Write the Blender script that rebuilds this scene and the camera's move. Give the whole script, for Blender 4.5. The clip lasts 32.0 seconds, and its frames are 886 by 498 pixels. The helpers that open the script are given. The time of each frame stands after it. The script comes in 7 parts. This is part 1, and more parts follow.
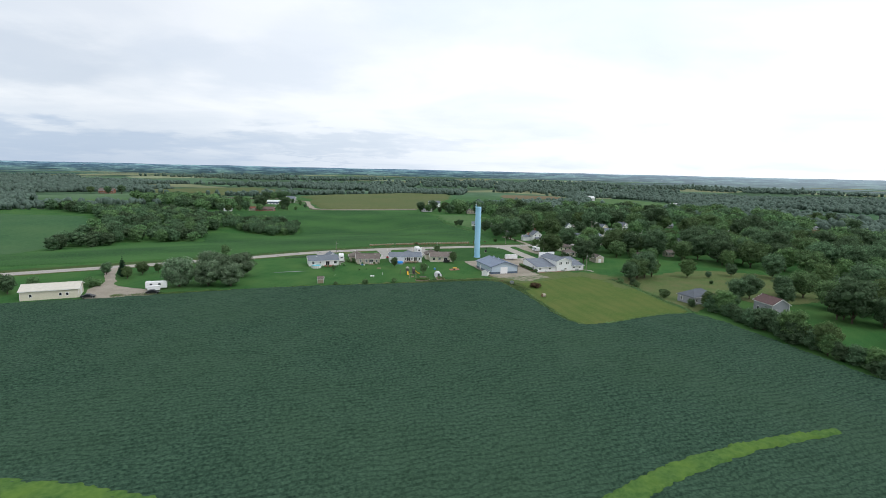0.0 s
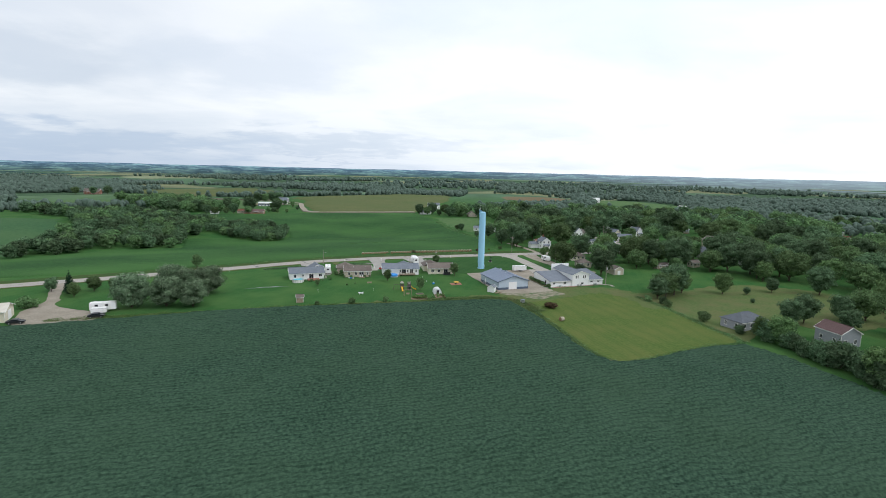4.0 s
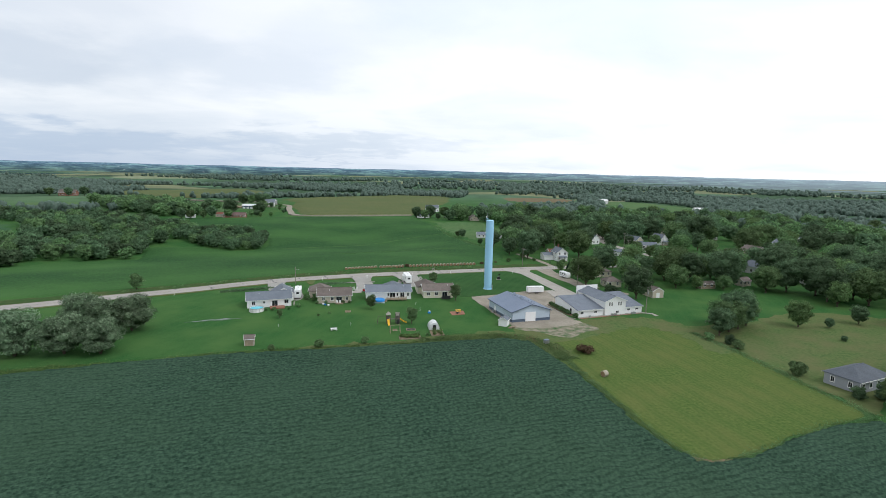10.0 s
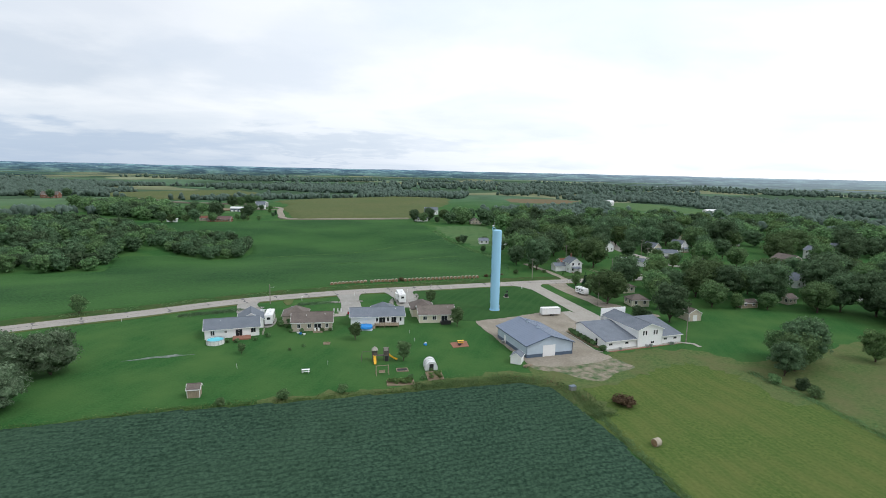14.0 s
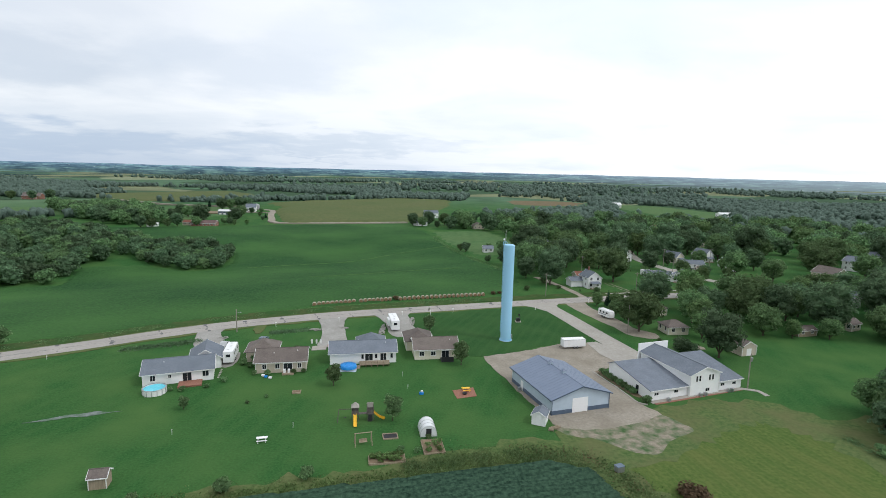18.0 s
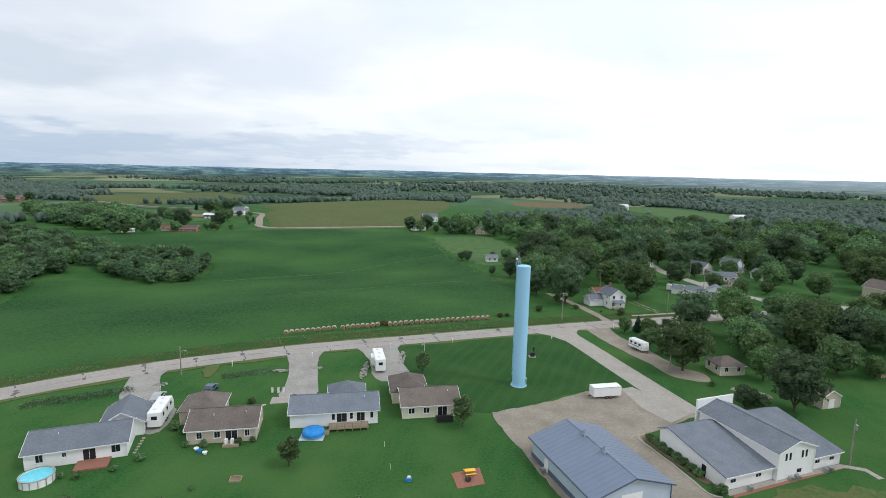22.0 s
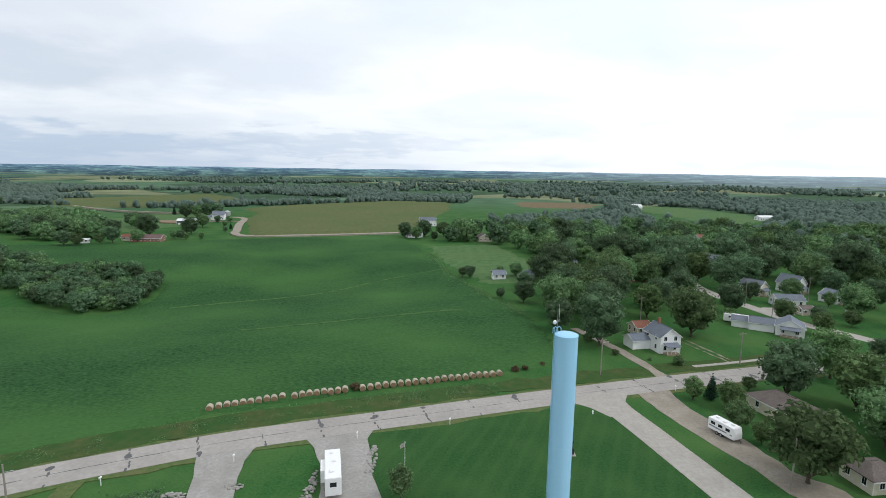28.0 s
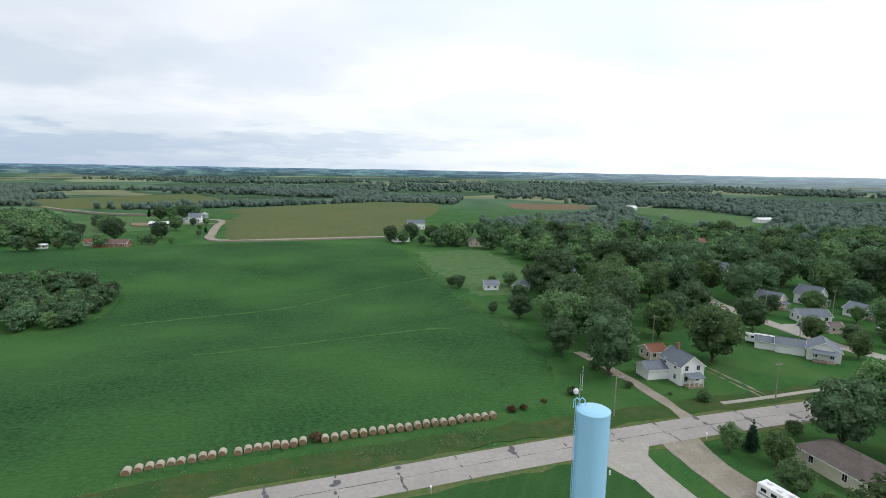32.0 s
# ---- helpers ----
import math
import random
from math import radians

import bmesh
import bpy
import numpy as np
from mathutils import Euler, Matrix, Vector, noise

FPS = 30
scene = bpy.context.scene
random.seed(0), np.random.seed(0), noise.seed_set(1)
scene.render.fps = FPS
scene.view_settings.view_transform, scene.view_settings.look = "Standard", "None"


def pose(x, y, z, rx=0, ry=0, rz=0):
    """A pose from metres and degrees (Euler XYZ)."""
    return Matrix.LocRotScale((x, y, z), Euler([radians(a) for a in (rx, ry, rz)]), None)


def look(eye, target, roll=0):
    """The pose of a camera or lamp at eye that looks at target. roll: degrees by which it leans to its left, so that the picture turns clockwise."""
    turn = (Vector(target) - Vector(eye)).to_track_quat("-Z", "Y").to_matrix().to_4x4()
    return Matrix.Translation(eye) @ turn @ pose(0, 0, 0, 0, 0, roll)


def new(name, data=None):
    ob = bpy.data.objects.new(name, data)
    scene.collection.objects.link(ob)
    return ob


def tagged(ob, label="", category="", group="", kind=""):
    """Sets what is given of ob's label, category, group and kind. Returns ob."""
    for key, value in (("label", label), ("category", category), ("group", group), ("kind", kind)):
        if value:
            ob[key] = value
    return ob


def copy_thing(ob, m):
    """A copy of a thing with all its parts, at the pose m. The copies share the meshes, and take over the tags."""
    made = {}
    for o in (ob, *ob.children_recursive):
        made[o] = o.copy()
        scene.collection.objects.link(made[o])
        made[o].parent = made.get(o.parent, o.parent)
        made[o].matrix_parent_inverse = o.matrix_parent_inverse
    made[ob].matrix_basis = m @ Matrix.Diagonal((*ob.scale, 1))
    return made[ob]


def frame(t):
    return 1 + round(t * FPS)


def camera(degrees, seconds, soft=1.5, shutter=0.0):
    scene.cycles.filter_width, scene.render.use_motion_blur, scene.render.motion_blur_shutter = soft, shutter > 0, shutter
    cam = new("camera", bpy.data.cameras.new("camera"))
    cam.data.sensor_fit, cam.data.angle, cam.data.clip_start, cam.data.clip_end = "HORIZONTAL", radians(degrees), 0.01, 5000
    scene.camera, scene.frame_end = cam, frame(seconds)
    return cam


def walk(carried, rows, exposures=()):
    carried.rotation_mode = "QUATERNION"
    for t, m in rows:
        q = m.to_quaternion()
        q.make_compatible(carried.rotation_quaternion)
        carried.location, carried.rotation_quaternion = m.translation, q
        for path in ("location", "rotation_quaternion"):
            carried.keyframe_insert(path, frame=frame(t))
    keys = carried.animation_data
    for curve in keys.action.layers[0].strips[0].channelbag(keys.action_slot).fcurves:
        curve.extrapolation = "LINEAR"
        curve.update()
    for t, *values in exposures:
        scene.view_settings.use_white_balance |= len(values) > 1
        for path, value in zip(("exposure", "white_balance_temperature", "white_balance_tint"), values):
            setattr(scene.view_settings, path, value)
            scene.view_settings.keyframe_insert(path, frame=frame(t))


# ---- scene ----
import functools

cam = camera(80.2, 32.0, soft=0.9)
PATH = [
    (0, (-27.822, -290.511, 48.242), (-27.763, -288.534, 47.943), 1.3),
    (0.5, (-27.738, -286.605, 48.26), (-27.677, -284.629, 47.961), 1.3),
    (1, (-27.69, -282.63, 48.283), (-27.629, -280.653, 47.984), 1.4),
    (1.5, (-27.641, -278.632, 48.3), (-27.58, -276.655, 48.001), 1.4),
    (2, (-27.587, -274.587, 48.309), (-27.525, -272.611, 48.01), 1.4),
    (2.5, (-27.504, -270.574, 48.305), (-27.442, -268.598, 48.006), 1.4),
    (3, (-27.373, -266.526, 48.288), (-27.311, -264.549, 47.989), 1.4),
    (3.5, (-27.23, -262.453, 48.257), (-27.169, -260.476, 47.959), 1.4),
    (5.5, (-26.708, -246.54, 47.869), (-26.649, -244.563, 47.573), 1.4),
    (6, (-26.61, -242.552, 47.812), (-26.553, -240.575, 47.515), 1.4),
    (6.5, (-26.498, -238.502, 47.77), (-26.44, -236.525, 47.473), 1.4),
    (7, (-26.368, -234.428, 47.732), (-26.31, -232.451, 47.435), 1.4),
    (7.5, (-26.234, -230.346, 47.699), (-26.176, -228.369, 47.401), 1.4),
    (8, (-26.019, -226.377, 47.685), (-25.959, -224.401, 47.387), 1.4),
    (8.5, (-25.79, -222.414, 47.685), (-25.73, -220.437, 47.388), 1.4),
    (9, (-25.612, -218.371, 47.695), (-25.551, -216.394, 47.397), 1.4),
    (9.5, (-25.475, -214.329, 47.715), (-25.414, -212.352, 47.418), 1.4),
    (10, (-25.346, -210.359, 47.746), (-25.284, -208.382, 47.449), 1.4),
    (10.5, (-25.232, -206.485, 47.766), (-25.17, -204.508, 47.47), 1.4),
    (11, (-25.135, -202.598, 47.796), (-25.074, -200.621, 47.499), 1.4),
    (11.5, (-25.067, -198.636, 47.828), (-25.004, -196.659, 47.532), 1.4),
    (12, (-24.965, -194.745, 47.87), (-24.902, -192.768, 47.574), 1.4),
    (12.5, (-24.803, -190.918, 47.915), (-24.74, -188.941, 47.619), 1.4),
    (13, (-24.63, -186.998, 47.995), (-24.566, -185.021, 47.7), 1.4),
    (13.5, (-24.453, -183.01, 48.076), (-24.39, -181.033, 47.779), 1.3),
    (14, (-24.272, -178.992, 48.143), (-24.209, -177.015, 47.846), 1.3),
    (14.5, (-24.158, -175.024, 48.18), (-24.094, -173.047, 47.885), 1.3),
    (16.5, (-23.935, -159.653, 48.461), (-23.872, -157.675, 48.166), 1.4),
    (17, (-23.883, -155.768, 48.509), (-23.82, -153.791, 48.214), 1.4),
    (17.5, (-23.766, -151.841, 48.555), (-23.702, -149.864, 48.259), 1.4),
    (18, (-23.591, -147.916, 48.599), (-23.529, -145.939, 48.304), 1.4),
    (18.5, (-23.368, -143.986, 48.646), (-23.306, -142.009, 48.351), 1.3),
    (19, (-23.166, -140.088, 48.694), (-23.103, -138.111, 48.4), 1.3),
    (19.5, (-22.985, -136.13, 48.743), (-22.923, -134.153, 48.449), 1.3),
    (20, (-22.783, -132.125, 48.817), (-22.721, -130.148, 48.523), 1.3),
    (20.5, (-22.578, -128.102, 48.866), (-22.516, -126.124, 48.572), 1.3),
    (21, (-22.345, -124.063, 48.862), (-22.284, -122.086, 48.568), 1.3),
    (21.5, (-22.083, -119.971, 48.853), (-22.022, -117.994, 48.558), 1.3),
    (22, (-21.807, -115.87, 48.858), (-21.747, -113.892, 48.564), 1.3),
    (22.5, (-21.611, -111.802, 48.911), (-21.55, -109.825, 48.616), 1.2),
    (23, (-21.424, -107.845, 48.94), (-21.364, -105.868, 48.646), 1.3),
    (23.5, (-21.17, -104.077, 48.938), (-21.112, -102.1, 48.643), 1.2),
    (24, (-20.942, -100.257, 48.956), (-20.883, -98.28, 48.661), 1.2),
    (24.5, (-20.704, -96.368, 48.981), (-20.645, -94.391, 48.686), 1.2),
    (25, (-20.455, -92.339, 49.039), (-20.396, -90.362, 48.745), 1.2),
    (25.5, (-20.08, -88.266, 49.099), (-20.024, -86.289, 48.804), 1.1),
    (27.5, (-18.814, -71.503, 49.602), (-18.76, -69.527, 49.303), 1.0),
    (28, (-18.506, -67.303, 49.646), (-18.453, -65.326, 49.346), 0.9),
    (28.5, (-18.201, -63.143, 49.655), (-18.146, -61.166, 49.354), 0.9),
    (29, (-17.873, -59.147, 49.677), (-17.815, -57.17, 49.376), 0.9),
    (29.5, (-17.526, -55.483, 49.724), (-17.464, -53.507, 49.425), 1.0),
    (30, (-17.08, -52.393, 49.794), (-17.015, -50.417, 49.496), 0.9),
    (30.5, (-16.737, -49.844, 49.84), (-16.666, -47.868, 49.543), 0.9),
    (31, (-16.486, -47.87, 49.806), (-16.405, -45.894, 49.509), 0.9),
    (31.5, (-16.229, -46.335, 49.745), (-16.115, -44.36, 49.449), 1.0),
    (32, (-16.098, -44.988, 49.699), (-16.011, -43.012, 49.4), 1.0),
]
walk(cam, [(t, look(eye, target, roll)) for t, eye, target, roll in PATH], exposures=[(0, 0.0, 6160, 9.2), (32, 0.0, 6160, 9.2)])

# ---- world and sun: bright overcast, thinner cloud to the right ----
SUN_AZ, SUN_EL = 112, 50        # degrees clockwise from +y, and above the horizon
world = bpy.data.worlds.new("overcast_sky")
scene.world = world
world.use_nodes = True
wn, wl = world.node_tree.nodes, world.node_tree.links
wn.clear()


def wnode(kind, **kw):
    n = wn.new(kind)
    for k, v in kw.items():
        n.inputs[k].default_value = v
    return n


w_out, w_bg = wn.new("ShaderNodeOutputWorld"), wn.new("ShaderNodeBackground")
w_sky = wn.new("ShaderNodeTexSky")
w_sky.sky_type, w_sky.sun_disc = "NISHITA", False
w_sky.sun_elevation, w_sky.sun_rotation = radians(SUN_EL), radians(SUN_AZ)
w_co, w_sep = wn.new("ShaderNodeTexCoord"), wn.new("ShaderNodeSeparateXYZ")
wl.new(w_co.outputs["Generated"], w_sep.inputs[0])
w_h = wn.new("ShaderNodeMath"); w_h.operation = "ADD"; w_h.inputs[1].default_value = 0.14
wl.new(w_sep.outputs["Z"], w_h.inputs[0])
w_div = wn.new("ShaderNodeVectorMath"); w_div.operation = "DIVIDE"
w_hh = wn.new("ShaderNodeCombineXYZ")
for k in range(3):
    wl.new(w_h.outputs[0], w_hh.inputs[k])
wl.new(w_co.outputs["Generated"], w_div.inputs[0]); wl.new(w_hh.outputs[0], w_div.inputs[1])
w_n1 = wnode("ShaderNodeTexNoise", Scale=0.75, Detail=7.0, Roughness=0.52, Distortion=0.35)
w_map = wn.new("ShaderNodeMapping"); w_map.inputs["Location"].default_value = (2.6, 0.9, 0.0)
wl.new(w_div.outputs[0], w_map.inputs[0]); wl.new(w_map.outputs[0], w_n1.inputs["Vector"])
w_r1 = wn.new("ShaderNodeValToRGB")
w_r1.color_ramp.elements[0].position, w_r1.color_ramp.elements[1].position = 0.34, 0.56
w_r1.color_ramp.elements[0].color, w_r1.color_ramp.elements[1].color = (0.86, 0.90, 0.95, 1), (1.06, 1.06, 1.06, 1)
wl.new(w_n1.outputs["Fac"], w_r1.inputs[0])
# grey banks of cloud and thinner bluish places, with ragged edges: x, z of the direction, their half widths, strength
w_rag = wnode("ShaderNodeTexNoise", Scale=1.7, Detail=6.0, Roughness=0.55)
wl.new(w_map.outputs[0], w_rag.inputs["Vector"])
w_rago = wn.new("ShaderNodeVectorMath"); w_rago.operation = "MULTIPLY_ADD"
w_rago.inputs[1].default_value, w_rago.inputs[2].default_value = (0.34, 0.0, 0.13), (-0.17, 0.0, -0.065)
wl.new(w_rag.outputs["Color"], w_rago.inputs[0])
w_dir = wn.new("ShaderNodeVectorMath"); w_dir.operation = "ADD"
wl.new(w_co.outputs["Generated"], w_dir.inputs[0]); wl.new(w_rago.outputs[0], w_dir.inputs[1])
w_last = w_r1.outputs[0]
for bx_, bz_, wx_, wz_, amt_, col_ in ((-0.58, 0.145, 0.17, 0.05, 0.75, (0.70, 0.76, 0.84)), (-0.30, 0.165, 0.20, 0.055, 0.60, (0.76, 0.82, 0.90)), (-0.56, 0.25, 0.24, 0.06, 0.45, (0.78, 0.83, 0.90)), (0.04, 0.29, 0.22, 0.08, 0.55, (0.86, 0.93, 0.99)), (0.30, 0.25, 0.18, 0.07, 0.45, (0.90, 0.96, 1.0)), (-0.16, 0.225, 0.16, 0.05, 0.40, (0.80, 0.86, 0.92)), (-0.20, 0.045, 0.34, 0.020, 0.70, (0.72, 0.78, 0.86)), (-0.52, 0.030, 0.30, 0.026, 0.80, (0.55, 0.65, 0.80)), (-0.20, 0.018, 0.10, 0.006, 0.50, (0.62, 0.69, 0.79))):
    w_d = wn.new("ShaderNodeVectorMath"); w_d.operation = "SUBTRACT"; w_d.inputs[1].default_value = (bx_, 0, bz_)
    wl.new(w_dir.outputs[0], w_d.inputs[0])
    w_e = wn.new("ShaderNodeVectorMath"); w_e.operation = "MULTIPLY"; w_e.inputs[1].default_value = (1 / wx_, 0, 1 / wz_)
    wl.new(w_d.outputs[0], w_e.inputs[0])
    w_len = wn.new("ShaderNodeVectorMath"); w_len.operation = "LENGTH"
    wl.new(w_e.outputs[0], w_len.inputs[0])
    w_f = wn.new("ShaderNodeMapRange"); w_f.interpolation_type = "SMOOTHSTEP"
    for k, v in zip(("From Min", "From Max", "To Min", "To Max"), (0.25, 1.25, amt_, 0.0)):
        w_f.inputs[k].default_value = v
    wl.new(w_len.outputs["Value"], w_f.inputs["Value"])
    w_m = wn.new("ShaderNodeMix"); w_m.data_type = "RGBA"; w_m.inputs["B"].default_value = (*col_, 1)
    wl.new(w_f.outputs[0], w_m.inputs["Factor"]); wl.new(w_last, w_m.inputs["A"])
    w_last = w_m.outputs["Result"]
# the low cloud base near the horizon, bluer on the left
w_low = wn.new("ShaderNodeMapRange")
for k, v in zip(("From Min", "From Max", "To Min", "To Max"), (0.005, 0.095, 1.0, 0.0)):
    w_low.inputs[k].default_value = v
wl.new(w_sep.outputs["Z"], w_low.inputs["Value"])
w_side = wn.new("ShaderNodeMapRange")
for k, v in zip(("From Min", "From Max", "To Min", "To Max"), (-0.55, 0.3, 0.85, 0.0)):
    w_side.inputs[k].default_value = v
wl.new(w_sep.outputs["X"], w_side.inputs["Value"])
w_lowf = wn.new("ShaderNodeMath"); w_lowf.operation = "MULTIPLY"
wl.new(w_low.outputs[0], w_lowf.inputs[0]); wl.new(w_side.outputs[0], w_lowf.inputs[1])
w_mixl = wn.new("ShaderNodeMix"); w_mixl.data_type = "RGBA"
wl.new(w_lowf.outputs[0], w_mixl.inputs["Factor"]); wl.new(w_last, w_mixl.inputs["A"])
w_mixl.inputs["B"].default_value = (0.56, 0.66, 0.80, 1)
# brighter to the right
w_bright = wn.new("ShaderNodeMapRange")
for k, v in zip(("From Min", "From Max", "To Min", "To Max"), (-0.5, 0.6, 0.93, 1.18)):
    w_bright.inputs[k].default_value = v
wl.new(w_sep.outputs["X"], w_bright.inputs["Value"])
w_sc = wn.new("ShaderNodeVectorMath"); w_sc.operation = "SCALE"
wl.new(w_mixl.outputs["Result"], w_sc.inputs[0]); wl.new(w_bright.outputs[0], w_sc.inputs["Scale"])
# a little clear sky between the clouds
w_skys = wn.new("ShaderNodeVectorMath"); w_skys.operation = "SCALE"; w_skys.inputs["Scale"].default_value = 0.1
wl.new(w_sky.outputs[0], w_skys.inputs[0])
w_mix = wn.new("ShaderNodeMix"); w_mix.data_type = "RGBA"; w_mix.inputs["Factor"].default_value = 0.92
wl.new(w_skys.outputs[0], w_mix.inputs["A"]); wl.new(w_sc.outputs[0], w_mix.inputs["B"])
wl.new(w_mix.outputs["Result"], w_bg.inputs["Color"])
w_bg.inputs["Strength"].default_value = 1.0
wl.new(w_bg.outputs[0], w_out.inputs[0])

sun = new("sun", bpy.data.lights.new("sun", "SUN"))
sun.data.energy, sun.data.angle, sun.data.color = 1.0, radians(14), (1.0, 0.97, 0.92)
_az, _el = radians(SUN_AZ), radians(SUN_EL)
sun.matrix_world = look((200 * math.sin(_az) * math.cos(_el), 200 * math.cos(_az) * math.cos(_el), 200 * math.sin(_el)), (0, 0, 0))

# ---- materials ----


def mat(name, c1, c2, scale=1.0, rough=0.8, bump=0.0, bscale=None, c3=None, big=None, bigf=0.5, vary=0.0, metal=0.0, stretch=(1, 1, 1), spec=0.3, turn=0.0, local=False, bdist=0.1):
    """Two-scale noise paint: c1 to c2 by fine noise, then towards c3 by broad stains of `big` metres."""
    m = bpy.data.materials.new(name)
    m.use_nodes = True
    nt = m.node_tree
    N, K = nt.nodes, nt.links
    bs = N["Principled BSDF"]
    bs.inputs["Roughness"].default_value, bs.inputs["Metallic"].default_value = rough, metal
    bs.inputs["Specular IOR Level"].default_value = spec
    co = N.new("ShaderNodeTexCoord")
    mp = N.new("ShaderNodeMapping")
    if local:
        K.new(co.outputs["Object"], mp.inputs[0])
    else:
        geo = N.new("ShaderNodeNewGeometry")
        K.new(geo.outputs["Position"], mp.inputs[0])
    mp.inputs["Scale"].default_value = stretch
    mp.inputs["Rotation"].default_value = (0, 0, radians(turn))
    n1 = N.new("ShaderNodeTexNoise")
    n1.inputs["Scale"].default_value, n1.inputs["Detail"].default_value, n1.inputs["Roughness"].default_value = scale, 5, 0.6
    K.new(mp.outputs[0], n1.inputs["Vector"])
    rp = N.new("ShaderNodeValToRGB")
    rp.color_ramp.elements[0].position, rp.color_ramp.elements[1].position = 0.3, 0.7
    rp.color_ramp.elements[0].color, rp.color_ramp.elements[1].color = (*c1, 1), (*c2, 1)
    K.new(n1.outputs["Fac"], rp.inputs[0])
    last = rp.outputs[0]
    if c3 is not None:
        n2 = N.new("ShaderNodeTexNoise")
        n2.inputs["Scale"].default_value, n2.inputs["Detail"].default_value = 1.0 / big, 4
        K.new(mp.outputs[0], n2.inputs["Vector"])
        mr = N.new("ShaderNodeMapRange")
        for k, v in zip(("From Min", "From Max", "To Min", "To Max"), (0.38, 0.68, 0.0, bigf)):
            mr.inputs[k].default_value = v
        K.new(n2.outputs["Fac"], mr.inputs["Value"])
        mx = N.new("ShaderNodeMix"); mx.data_type = "RGBA"
        K.new(mr.outputs[0], mx.inputs["Factor"]); K.new(last, mx.inputs["A"])
        mx.inputs["B"].default_value = (*c3, 1)
        last = mx.outputs["Result"]
    if vary:
        ob = N.new("ShaderNodeObjectInfo")
        hs = N.new("ShaderNodeHueSaturation")
        for key, lo, hi in (("Value", 1 - vary, 1 + vary), ("Hue", 0.5 - 0.04 * vary, 0.5 + 0.05 * vary)):
            mr = N.new("ShaderNodeMapRange")
            mr.inputs["To Min"].default_value, mr.inputs["To Max"].default_value = lo, hi
            K.new(ob.outputs["Random"], mr.inputs["Value"]); K.new(mr.outputs[0], hs.inputs[key])
        K.new(last, hs.inputs["Color"])
        last = hs.outputs[0]
    K.new(last, bs.inputs["Base Color"])
    if bump:
        bn = N.new("ShaderNodeTexNoise")
        bn.inputs["Scale"].default_value, bn.inputs["Detail"].default_value = bscale or scale * 2, 3
        K.new(mp.outputs[0], bn.inputs["Vector"])
        bp = N.new("ShaderNodeBump")
        bp.inputs["Strength"].default_value, bp.inputs["Distance"].default_value = bump, bdist
        K.new(bn.outputs["Fac"], bp.inputs["Height"]); K.new(bp.outputs[0], bs.inputs["Normal"])
    return m


def add_lines(m, period, turn, amount, dark, width=0.3, wob=0.0):
    """Adds parallel lines (drill rows, roof courses, siding laps, mowing passes) to a paint made by mat()."""
    N, K = m.node_tree.nodes, m.node_tree.links
    bs = N["Principled BSDF"]
    src = bs.inputs["Base Color"].links[0].from_socket
    geo = N.new("ShaderNodeTexCoord")
    mp = N.new("ShaderNodeMapping")
    K.new(geo.outputs["Object"], mp.inputs[0])
    mp.inputs["Rotation"].default_value = turn
    wv = N.new("ShaderNodeTexWave")
    wv.bands_direction = "X"
    wv.inputs["Scale"].default_value = 0.314159 / period
    wv.inputs["Distortion"].default_value, wv.inputs["Detail"].default_value, wv.inputs["Detail Scale"].default_value = wob, 2, 0.6
    K.new(mp.outputs[0], wv.inputs["Vector"])
    mr = N.new("ShaderNodeMapRange")
    for k, v in zip(("From Min", "From Max", "To Min", "To Max"), (0.0, width, amount, 0.0)):
        mr.inputs[k].default_value = v
    K.new(wv.outputs["Fac"], mr.inputs["Value"])
    mx = N.new("ShaderNodeMix"); mx.data_type = "RGBA"
    K.new(mr.outputs[0], mx.inputs["Factor"]); K.new(src, mx.inputs["A"])
    mx.inputs["B"].default_value = (*dark, 1)
    K.new(mx.outputs["Result"], bs.inputs["Base Color"])
    return m


def plain(name, c, rough=0.6, metal=0.0, spread=0.08, scale=3.0):
    return mat(name, tuple(v * (1 - spread) for v in c), tuple(min(1, v * (1 + spread)) for v in c), scale, rough, metal=metal, bump=0.08, local=True)


M = {}
M["lawn"] = mat("mown_grass", (0.023, 0.076, 0.022), (0.047, 0.130, 0.037), 2.2, 0.9, 0.6, 3.2, (0.075, 0.143, 0.043), 15, 0.75)
M["lawn_dark"] = mat("shorter_dark_grass", (0.018, 0.058, 0.019), (0.038, 0.102, 0.030), 2.2, 0.9, 0.6, 3.2, (0.050, 0.108, 0.034), 12, 0.7, spec=0.03)
M["soy"] = mat("soybean_canopy", (0.012, 0.030, 0.020), (0.062, 0.117, 0.075), 1.5, 0.75, 1.0, 2.4, (0.050, 0.092, 0.054), 38, 0.4)
M["nfield"] = mat("green_crop", (0.010, 0.036, 0.014), (0.046, 0.120, 0.037), 1.3, 0.85, 0.6, 2.4, (0.062, 0.142, 0.041), 60, 0.8, stretch=(0.8, 1.1, 1), turn=-16)
M["hay"] = mat("mown_hay_stubble", (0.052, 0.096, 0.024), (0.108, 0.150, 0.042), 1.5, 0.95, 0.6, 2.4, (0.126, 0.138, 0.046), 12, 0.55)
M["rough_grass"] = mat("rough_grass", (0.054, 0.102, 0.032), (0.120, 0.156, 0.060), 1.1, 0.95, 0.8, 2.2, (0.130, 0.130, 0.062), 8, 0.7)
M["strip"] = mat("grass_waterway", (0.042, 0.100, 0.028), (0.096, 0.168, 0.046), 0.9, 0.95, 0.6, 1.8, (0.112, 0.188, 0.036), 6, 0.6)
